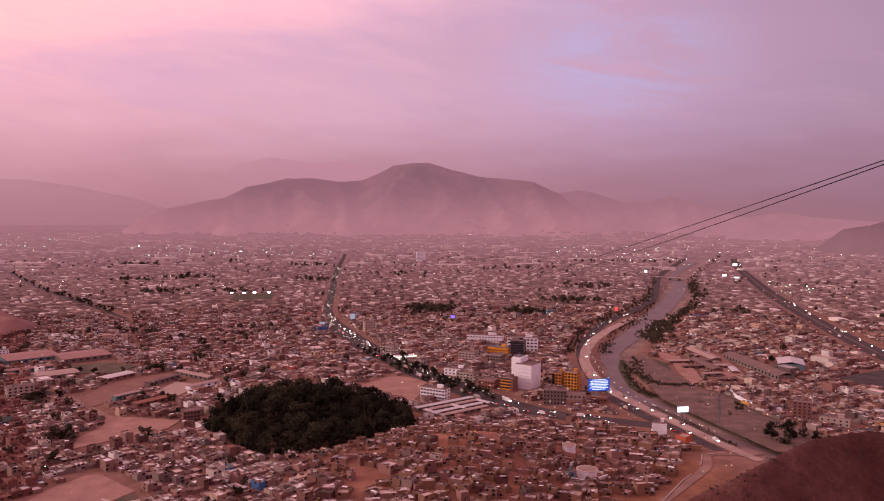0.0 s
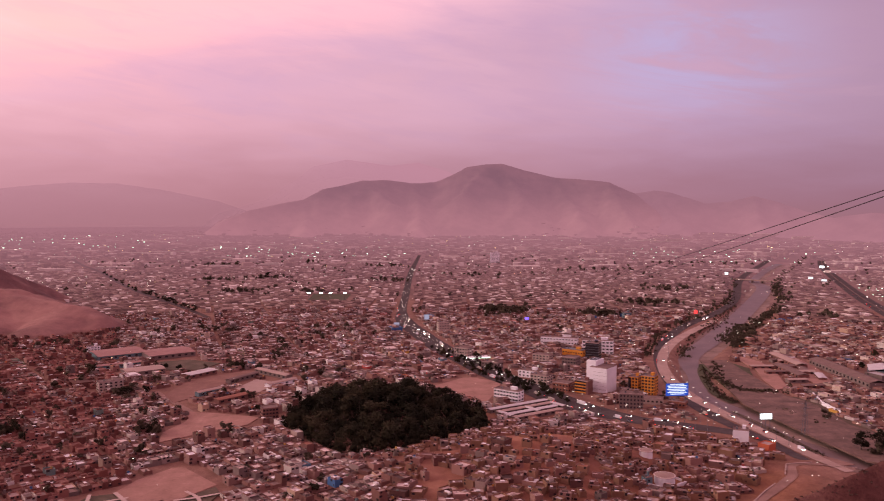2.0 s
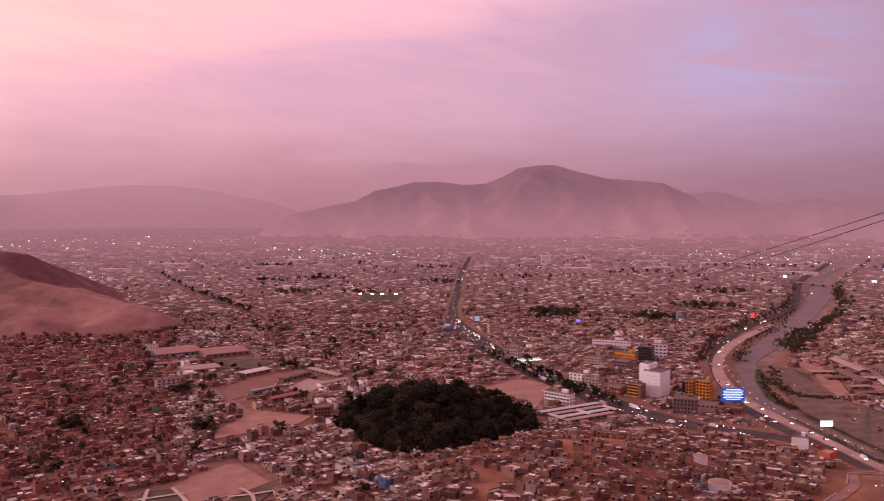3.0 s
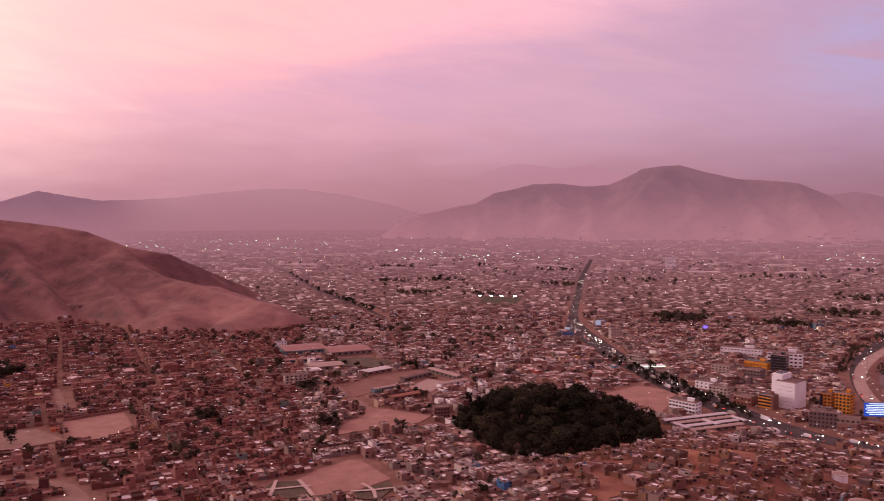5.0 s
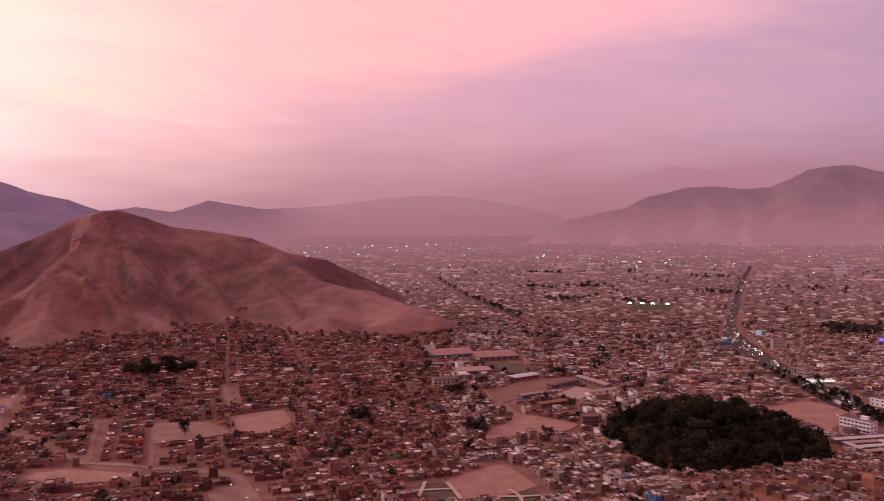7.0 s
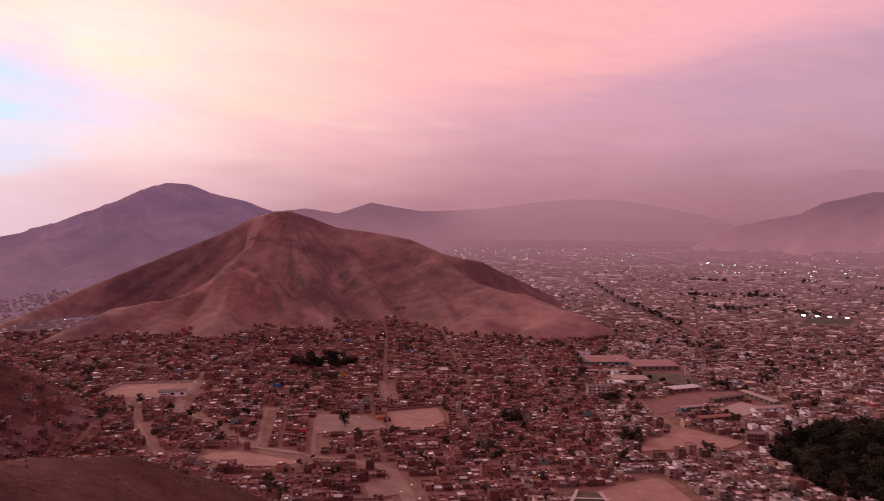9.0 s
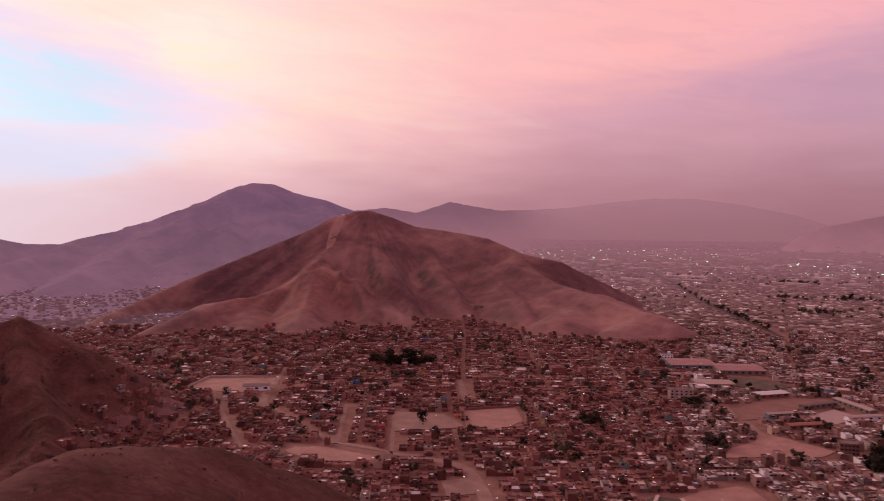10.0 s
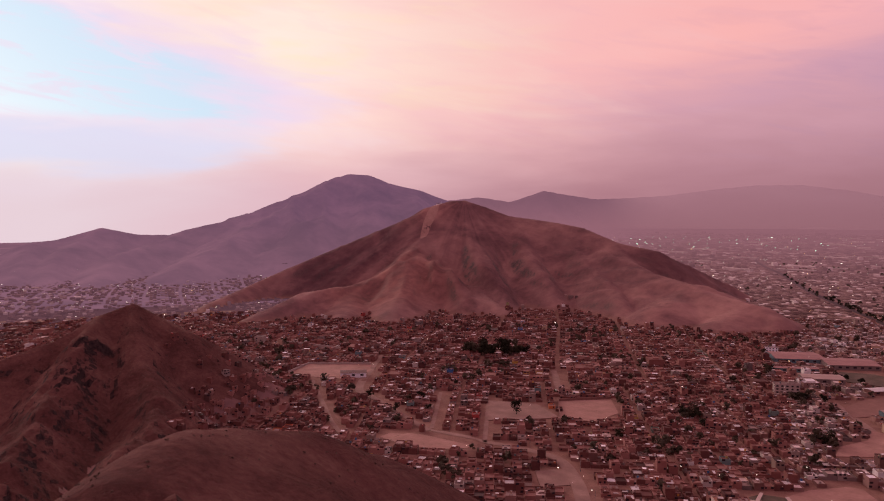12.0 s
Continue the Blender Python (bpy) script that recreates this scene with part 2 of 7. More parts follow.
def painted_haze_material(name, color, low, high, z0, z1, vary=0.0, clear=None, depth=None):
    """Backdrop far behind the rest: dim surface with the airlight of dusty air painted in as emission, denser near the
    plain.
    clear: ((x, y), (x, y), most), the plan places from which and to which the range turns transparent, standing in for
    haze.
    depth: (r0, r1, most), distances from the lookout over which that emission replaces the surface as thickening air."""
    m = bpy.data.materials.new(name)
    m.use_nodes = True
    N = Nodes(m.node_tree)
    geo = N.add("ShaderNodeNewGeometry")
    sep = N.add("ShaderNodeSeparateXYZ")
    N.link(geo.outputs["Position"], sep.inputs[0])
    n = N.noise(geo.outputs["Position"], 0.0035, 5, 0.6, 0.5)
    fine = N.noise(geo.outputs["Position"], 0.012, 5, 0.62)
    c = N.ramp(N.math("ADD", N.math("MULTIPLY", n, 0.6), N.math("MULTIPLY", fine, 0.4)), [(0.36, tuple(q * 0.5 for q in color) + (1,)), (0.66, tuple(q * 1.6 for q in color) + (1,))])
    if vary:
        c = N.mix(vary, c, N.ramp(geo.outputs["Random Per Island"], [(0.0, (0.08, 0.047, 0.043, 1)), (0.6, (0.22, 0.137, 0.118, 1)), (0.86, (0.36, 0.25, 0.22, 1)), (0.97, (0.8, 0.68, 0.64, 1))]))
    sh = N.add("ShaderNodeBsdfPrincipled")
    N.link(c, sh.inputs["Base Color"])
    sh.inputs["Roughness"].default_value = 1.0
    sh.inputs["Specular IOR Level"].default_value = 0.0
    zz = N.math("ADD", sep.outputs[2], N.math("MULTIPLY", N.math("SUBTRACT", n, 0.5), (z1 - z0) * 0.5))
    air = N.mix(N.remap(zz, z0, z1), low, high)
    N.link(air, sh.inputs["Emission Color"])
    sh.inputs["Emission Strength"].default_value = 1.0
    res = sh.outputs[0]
    # haze painted by distance: emission takes over from the surface
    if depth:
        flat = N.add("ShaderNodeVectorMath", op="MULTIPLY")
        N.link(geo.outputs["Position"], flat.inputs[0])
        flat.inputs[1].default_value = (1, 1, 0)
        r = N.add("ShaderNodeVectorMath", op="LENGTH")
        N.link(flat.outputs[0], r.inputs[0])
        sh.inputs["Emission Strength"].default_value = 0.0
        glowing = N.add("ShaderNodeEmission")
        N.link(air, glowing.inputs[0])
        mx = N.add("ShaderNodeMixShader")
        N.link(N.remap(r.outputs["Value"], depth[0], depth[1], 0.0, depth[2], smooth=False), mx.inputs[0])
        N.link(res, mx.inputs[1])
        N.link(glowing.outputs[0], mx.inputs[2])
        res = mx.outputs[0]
    # haze imitated by transparency: the range dissolves into the sky along the plan
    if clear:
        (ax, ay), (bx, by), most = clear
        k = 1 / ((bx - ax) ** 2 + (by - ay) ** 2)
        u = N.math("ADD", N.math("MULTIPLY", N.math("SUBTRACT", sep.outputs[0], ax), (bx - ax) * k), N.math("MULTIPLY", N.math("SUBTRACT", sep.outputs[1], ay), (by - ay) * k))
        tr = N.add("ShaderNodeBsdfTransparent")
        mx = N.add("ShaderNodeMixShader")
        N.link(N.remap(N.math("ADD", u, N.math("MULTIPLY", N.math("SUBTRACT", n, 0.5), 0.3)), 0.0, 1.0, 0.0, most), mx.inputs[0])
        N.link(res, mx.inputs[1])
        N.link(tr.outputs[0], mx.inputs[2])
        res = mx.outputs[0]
    out = N.add("ShaderNodeOutputMaterial")
    N.link(res, out.inputs[0])
    return m


def hill_soil():
    """Dark red soil with grey-black rock breaking through on the steep faces."""
    m = bpy.data.materials.new("dark_red_hill_soil")
    m.use_nodes = True
    N = Nodes(m.node_tree)
    geo = N.add("ShaderNodeNewGeometry")
    pos = geo.outputs["Position"]
    big = N.noise(pos, 0.02, 6, 0.65, 0.6)
    fine = N.noise(pos, 0.4, 6, 0.65)
    soil = N.ramp(N.math("ADD", N.math("MULTIPLY", big, 0.7), N.math("MULTIPLY", fine, 0.3)),
                  [(0.36, (0.055, 0.021, 0.019, 1)), (0.47, (0.089, 0.035, 0.031, 1)), (0.56, (0.126, 0.053, 0.046, 1)), (0.66, (0.168, 0.082, 0.068, 1))])
    st = N.add("ShaderNodeMapping")
    N.link(pos, st.inputs[0])
    st.inputs["Scale"].default_value = (1.0, 1.0, 0.45)
    crag = N.noise(st.outputs[0], 0.05, 7, 0.7, 1.2)
    nz = N.add("ShaderNodeSeparateXYZ")
    N.link(geo.outputs["True Normal"], nz.inputs[0])
    steep = N.remap(N.math("SUBTRACT", nz.outputs[2], N.math("MULTIPLY", N.math("SUBTRACT", crag, 0.5), 1.3)), 0.68, 0.50)
    rock = N.ramp(fine, [(0.35, (0.016, 0.010, 0.011, 1)), (0.65, (0.050, 0.029, 0.028, 1))])
    col = N.mix(steep, soil, rock)
    sh = N.add("ShaderNodeBsdfPrincipled")
    N.link(col, sh.inputs["Base Color"])
    sh.inputs["Roughness"].default_value = 1.0
    sh.inputs["Specular IOR Level"].default_value = 0.05
    bp = N.add("ShaderNodeBump")
    bp.inputs["Strength"].default_value = 0.9
    bp.inputs["Distance"].default_value = 2.5
    N.link(N.math("ADD", crag, N.math("MULTIPLY", fine, 0.4)), bp.inputs["Height"])
    N.link(bp.outputs[0], sh.inputs["Normal"])
    out = N.add("ShaderNodeOutputMaterial")
    N.link(sh.outputs[0], out.inputs[0])
    return m


M_GROUND = ground_material()
M_BRICK = material("raw_brick_wall", [(0.10, 0.046, 0.038), (0.19, 0.088, 0.070), (0.29, 0.15, 0.118), (0.24, 0.14, 0.115)], scale=0.3, fine=2.5, island=0.6)
M_CONCRETE = material("bare_concrete", [(0.12, 0.085, 0.075), (0.21, 0.15, 0.13), (0.32, 0.24, 0.205)], scale=0.25, fine=2.0, island=0.55)
M_PLASTER = material("painted_plaster", [(0.22, 0.14, 0.105), (0.36, 0.27, 0.22), (0.48, 0.41, 0.35), (0.72, 0.68, 0.63), (0.42, 0.28, 0.19)], scale=0.4, fine=1.5, island=0.75, rough=0.8)
M_PASTEL = material("coloured_facade_paint", [(0.05, 0.13, 0.28), (0.10, 0.17, 0.22), (0.16, 0.2, 0.14), (0.5, 0.3, 0.06), (0.5, 0.16, 0.05), (0.38, 0.06, 0.05)], scale=0.4, fine=1.5, island=0.9, rough=0.75)
M_ROOF = material("dusty_roof_slab", [(0.07, 0.041, 0.036), (0.16, 0.098, 0.083), (0.28, 0.182, 0.155), (0.50, 0.37, 0.32)], scale=0.15, fine=1.2, island=0.65)
M_SHEET = material("corrugated_sheet_roof", [(0.30, 0.25, 0.23), (0.55, 0.50, 0.47), (0.78, 0.74, 0.71)], rough=0.5, metal=0.0, scale=0.3, fine=2.0, island=0.6)
M_TILE = material("red_clay_roof", [(0.19, 0.07, 0.048), (0.28, 0.115, 0.075), (0.34, 0.16, 0.10)], scale=0.5, fine=3.0, island=0.5)
M_WINDOW = material("dark_window_glass", [(0.02, 0.017, 0.02), (0.045, 0.038, 0.04)], rough=0.2, scale=1.0, bump=0.0, spec=0.4)
M_ASPHALT = material("worn_asphalt", [(0.052, 0.039, 0.038), (0.078, 0.060, 0.057), (0.115, 0.089, 0.081)], rough=1.0, scale=0.06, fine=1.0, spec=0.03)
M_DIRTROAD = material("pale_dirt_road", [(0.16, 0.089, 0.068), (0.23, 0.131, 0.10), (0.31, 0.188, 0.147)], scale=0.08, fine=1.0)
M_SAND = material("bare_sand_pitch", [(0.17, 0.088, 0.066), (0.27, 0.143, 0.106), (0.32, 0.172, 0.130), (0.40, 0.228, 0.175)], scale=0.07, fine=0.5)
M_WATER = material("shallow_silty_river", [(0.10, 0.062, 0.056), (0.15, 0.096, 0.086), (0.21, 0.14, 0.124)], rough=0.5, scale=0.03, fine=0.3, bump=0.2, spec=0.2)
M_GRAVEL = material("river_gravel", [(0.075, 0.046, 0.036), (0.17, 0.108, 0.086), (0.24, 0.155, 0.122), (0.33, 0.225, 0.18)], scale=0.035, fine=0.35)
M_LEAF = material("dark_dusty_foliage", [(0.012, 0.011, 0.006), (0.022, 0.020, 0.011), (0.034, 0.030, 0.016), (0.052, 0.042, 0.022)], scale=0.1, fine=0.4, bump=0.0, obj=0.65, spec=0.1)
# lighter leaf colour with distance haze mixed in, used near and far
M_LEAF2 = material("dusty_hazed_foliage", [(0.034, 0.027, 0.018), (0.07, 0.055, 0.035), (0.115, 0.088, 0.056)], scale=0.05, fine=0.5, bump=0.0, spec=0.1)
M_BARK = material("grey_brown_bark", [(0.07, 0.05, 0.04), (0.13, 0.10, 0.08)], scale=1.0, fine=6.0)
M_GRASS = material("dry_park_grass", [(0.036, 0.034, 0.016), (0.06, 0.054, 0.026), (0.10, 0.074, 0.044)], scale=0.1, fine=1.0)
# far ranges: their haze is painted in as emission, by height
M_MAIN = painted_haze_material("far_massif", (0.07, 0.045, 0.042), lin(154, 105, 117), lin(120, 84, 99), 50, 330)
M_OUTER = painted_haze_material("far_outliers", (0.05, 0.033, 0.033), lin(155, 106, 119), lin(138, 97, 112), 50, 280)
M_RANGE = painted_haze_material("far_range", (0.05, 0.034, 0.035), lin(154, 105, 119), lin(130, 91, 108), 50, 260, clear=((-2900, 2850), (-2560, 3600), 0.86))
M_BACK = painted_haze_material("farthest_ridge", (0.01, 0.008, 0.008), lin(168, 116, 131), lin(180, 128, 145), 50, 420, clear=((-200, 4870), (-1500, 4600), 0.9))
# western mountain and east hill glow with painted airlight
M_WEST = painted_haze_material("western_massif", (0.12, 0.078, 0.084), lin(108, 79, 98), lin(92, 69, 95), 10, 260)
M_EASTHILL = painted_haze_material("east_hill", (0.04, 0.025, 0.025), lin(128, 88, 98), lin(102, 69, 81), 20, 180)
# far city and plain: painted haze, emission growing with distance
M_FAR1 = painted_haze_material("hazy_rooftops", (0.24, 0.145, 0.125), lin(157, 107, 119), lin(157, 107, 119), 0, 60, 0.8, depth=(1200, 3900, 0.86))
M_HALL = painted_haze_material("hazy_pale_roofs", (0.55, 0.45, 0.42), lin(157, 107, 119), lin(157, 107, 119), 0, 60, depth=(1300, 5200, 0.8))
M_PLAIN = painted_haze_material("hazy_plain", (0.17, 0.10, 0.085), lin(157, 107, 119), lin(157, 107, 119), 0, 60, depth=(1200, 4100, 0.96))
M_FARROAD = painted_haze_material("hazy_asphalt", (0.075, 0.055, 0.052), lin(157, 107, 119), lin(157, 107, 119), 0, 60, depth=(1200, 3900, 0.85))
# valley roofs and floor: an even emission painted in for the haze
M_VALLEY = painted_haze_material("hazy_valley_rooftops", (0.06, 0.042, 0.045), lin(78, 52, 62), lin(78, 52, 62), 0, 60, 0.5)
M_VALLEYFLOOR = painted_haze_material("hazy_valley_floor", (0.05, 0.032, 0.033), lin(84, 56, 66), lin(84, 56, 66), 0, 60)
M_TRACK = material("pale_eroded_soil", [(0.24, 0.125, 0.098), (0.31, 0.17, 0.132), (0.38, 0.22, 0.17)], scale=0.05, fine=0.4)
M_PALE = material("sun_bleached_roof_slab", [(0.24, 0.155, 0.125), (0.40, 0.285, 0.235), (0.66, 0.53, 0.47)], scale=0.1, fine=0.8, island=0.65)
M_DARKSOIL = hill_soil()
M_ADOBE = material("ochre_mud_brick", [(0.17, 0.088, 0.054), (0.28, 0.148, 0.092), (0.41, 0.225, 0.14)], scale=0.12, fine=1.2, island=0.3, obj=0.3)
M_REDBRICK = material("dusty_red_brick", [(0.085, 0.030, 0.025), (0.16, 0.058, 0.046), (0.24, 0.094, 0.073), (0.33, 0.157, 0.125)], scale=0.3, fine=2.5, island=0.6)
# darker reddish roof colour, used most in the western quarter
M_DARKROOF = material("dark_reddish_roof", [(0.06, 0.024, 0.0195), (0.125, 0.050, 0.040), (0.19, 0.080, 0.064), (0.27, 0.128, 0.103)], scale=0.15, fine=1.2, island=0.6)
M_BANKSCRUB = material("dry_scrub_bank", [(0.045, 0.036, 0.02), (0.09, 0.062, 0.04), (0.15, 0.10, 0.07)], scale=0.08, fine=0.6)
M_EMBANK = material("pale_concrete_embankment", [(0.24, 0.155, 0.12), (0.34, 0.23, 0.185), (0.44, 0.315, 0.26)], scale=0.06, fine=0.8)
M_FLATS = material("scrubby_river_dirt", [(0.055, 0.034, 0.026), (0.11, 0.065, 0.05), (0.165, 0.098, 0.077), (0.25, 0.155, 0.122)], scale=0.06, fine=0.4)
M_PINKROOF = material("faded_red_sheet_roof", [(0.20, 0.095, 0.08), (0.27, 0.135, 0.115), (0.34, 0.18, 0.155)], rough=0.7, scale=0.12, fine=1.5)
M_REDYARD = material("red_dirt_yard", [(0.15, 0.07, 0.052), (0.20, 0.098, 0.073), (0.27, 0.14, 0.105)], scale=0.07, fine=0.6)
M_WHITE = material("white_wall_paint", [(0.68, 0.65, 0.63), (0.78, 0.76, 0.74), (0.84, 0.82, 0.80)], scale=0.1, fine=1.5, rough=0.7)
M_ORANGE = material("orange_facade_paint", [(0.50, 0.17, 0.02), (0.60, 0.24, 0.03), (0.64, 0.30, 0.05)], scale=0.2, fine=1.5, rough=0.7)
M_YELLOW = material("worn_yellow_paint", [(0.42, 0.21, 0.05), (0.52, 0.28, 0.07), (0.58, 0.34, 0.11)], scale=0.4, fine=2.0)
M_DRYSCRUB = material("dry_tuft", [(0.045, 0.026, 0.019), (0.085, 0.05, 0.037), (0.14, 0.088, 0.066)], scale=0.1, fine=1.0, bump=0.0, island=0.4)
M_METAL = material("grey_painted_steel", [(0.10, 0.10, 0.11), (0.2, 0.2, 0.21)], rough=0.5, metal=0.6, scale=1.0)
L_FLOOD = glow("floodlight", lin(240, 255, 245), 9.0)
L_LAMP = glow("lamp_light", lin(255, 238, 225), 3.6, 0.8)
L_WARM = glow("warm_lamp_light", lin(255, 205, 150), 3.0, 0.8)
L_GREEN = glow("cool_lamp_light", lin(215, 255, 228), 4.0, 0.7)

# ---------------------------------------------------------------- terrain
RNG = np.random.default_rng(7)
_LAT = RNG.random((256, 256))


def vnoise(x, y):
    xi, yi = np.floor(x).astype(int), np.floor(y).astype(int)
    u, v = x - xi, y - yi
    u, v = u * u * (3 - 2 * u), v * v * (3 - 2 * v)
    g = lambda a, b: _LAT[a % 256, b % 256]
    return (g(xi, yi) * (1 - u) + g(xi + 1, yi) * u) * (1 - v) + (g(xi, yi + 1) * (1 - u) + g(xi + 1, yi + 1) * u) * v


def fbm(x, y, octaves=5, gain=0.5, ridged=False):
    s, a, t = 0.0, 1.0, 0.0
    for i in range(octaves):
        n = vnoise(x * 2**i + 17.3 * i, y * 2**i + 9.1 * i)
        s = s + a * (1 - abs(2 * n - 1) if ridged else n)
        t += a
        a *= gain
    return s / t


def crest(x, y, pts, slope, soft=0.0):
    """Height of a ridge that runs through the points and falls off to both sides; soft: how broad its back is."""
    best = np.full(np.shape(x), -1e4)
    for (ax, ay, az), (bx, by, bz) in zip(pts, pts[1:]):
        dx, dy = bx - ax, by - ay
        t = np.clip(((x - ax) * dx + (y - ay) * dy) / (dx * dx + dy * dy), 0, 1)
        d = np.hypot(x - ax - t * dx, y - ay - t * dy)
        best = np.maximum(best, az + t * (bz - az) - slope * (np.sqrt(d * d + soft * soft) - soft))
    return best


def crest_distance(x, y, pts):
    """How far off the ridge a place lies on the plan."""
    best = np.full(np.shape(x), 1e5)
    for (ax, ay, _), (bx, by, _) in zip(pts, pts[1:]):
        dx, dy = bx - ax, by - ay
        t = np.clip(((x - ax) * dx + (y - ay) * dy) / (dx * dx + dy * dy), 0, 1)
        best = np.minimum(best, np.hypot(x - ax - t * dx, y - ay - t * dy))
    return best


def plain_rise(x, y):
    """The plain climbs gently towards the far northern mountains, not towards the western valley."""
    north = np.clip((56 - np.degrees(np.arctan2(-x, y))) / 8, 0, 1) * (y > -500)
    return 56 * np.clip((np.hypot(x, y) - 2600) / 2100, 0, 1.1) ** 1.6 * north


# the bare hill: a crest to both sides of the summit, and the spurs between its ravines
CONE_NORTH = [(-1348, 1108, 195), (-1315, 1136, 181), (-1261, 1163, 160), (-1196, 1194, 151), (-1102, 1215, 137), (-1000, 1210, 109), (-938, 1246, 95), (-901, 1286, 69), (-859, 1350, 33), (-863, 1407, 6)]
CONE_SOUTH = [(-1348, 1108, 195), (-1364, 1080, 193), (-1378, 1029, 179), (-1387, 983, 156), (-1415, 924, 129), (-1439, 856, 100), (-1463, 741, 56), (-1450, 675, 35), (-1416, 604, 18), (-1342, 523, 9), (-1252, 448, -1)]
PALE_SPUR = [(-1005, 1173, 98), (-842, 1119, 67), (-755, 1095, 60), (-724, 1080, 54), (-636, 1053, 38), (-586, 1047, 22), (-554, 1053, 1)]
PALE_LOBES = [[(-636, 1053, 38), (-628, 987, 19), (-625, 941, 1)], [(-755, 1095, 60), (-728, 1004, 33), (-718, 949, 4)]]
TRACK_SPUR = [(-1374, 1060, 183), (-1342, 1010, 147), (-1289, 948, 114), (-1250, 900, 94), (-1208, 889, 81), (-1160, 886, 72), (-1091, 877, 56), (-1015, 859, 33), (-942, 851, 14), (-908, 844, 5)]
RED_SPURS = [[(-1208, 889, 81), (-1210, 852, 77), (-1206, 787, 58), (-1198, 724, 42), (-1183, 629, 35), (-1148, 543, 15), (-1124, 488, 3)],
             [(-1210, 852, 77), (-1101, 764, 42), (-1007, 688, 14), (-964, 654, 3)], [(-1198, 724, 42), (-1092, 649, 18), (-1023, 599, 3)]]
RAVINE_SPURS = [[(-1348, 1108, 195), (-1262, 1047, 136), (-1172, 999, 89), (-1072, 947, 48), (-999, 908, 21), (-937, 872, 4)],
                [(-1254, 1165, 159), (-1214, 1147, 138), (-1136, 1098, 97), (-1039, 1040, 59), (-959, 992, 24), (-927, 981, 11)],
                [(-1160, 1208, 146), (-1098, 1177, 110), (-974, 1114, 72), (-847, 1026, 35), (-776, 967, 9)],
                [(-1012, 1207, 110), (-916, 1149, 79), (-833, 1075, 47), (-751, 999, 18), (-714, 964, 3)]]
ANTENNA_CREST = [(-670, 40, 44), (-683, 100, 56), (-700, 144, 65), (-722, 184, 80), (-725, 212, 88), (-720, 243, 66), (-726, 271, 47), (-722, 296, 27), (-720, 330, 2)]
ANTENNA_SPURS = [[(-725, 212, 88), (-632, 190, 53), (-557, 179, 39), (-497, 153, 38), (-435, 117, 39), (-386, 85, 40), (-320, 50, 45)],
                 [(-557, 179, 39), (-528, 188, 28), (-503, 198, 20), (-460, 215, 4)], [(-722, 184, 80), (-626, 132, 54), (-532, 95, 40), (-445, 60, 36), (-300, 20, 46)],
                 [(-670, 40, 44), (-540, -20, 44), (-300, -20, 46)]]
MOUND = [(-132, 27, 116), (-145, 37, 122), (-169, 56, 121), (-179, 65, 119), (-185, 76, 116), (-190, 100, 110), (-193, 122, 99), (-192, 131, 91), (-189, 141, 82), (-186, 152, 72)]
EAST_SLOPE = [[(191, 191, 118), (150, 236, 102), (127, 238, 101), (111, 230, 101), (100, 224, 99), (89, 217, 97), (80, 213, 94), (71, 210, 92), (60, 203, 89)]]
FLATS = [(-730, 417, 62), (-452, 342, 34), (182, 520, 26)]      # levelled grounds at the feet of the hills
SLUM_RISE = [[(-40, 500, 14), (10, 505, 22), (50, 520, 15), (70, 540, 8)]]


def softmax0(h, w):
    """max(h, 0) with a soft toe."""
    return np.where(h > w, h, np.where(h < -w, 0.0, (h + w) ** 2 / (4 * w)))


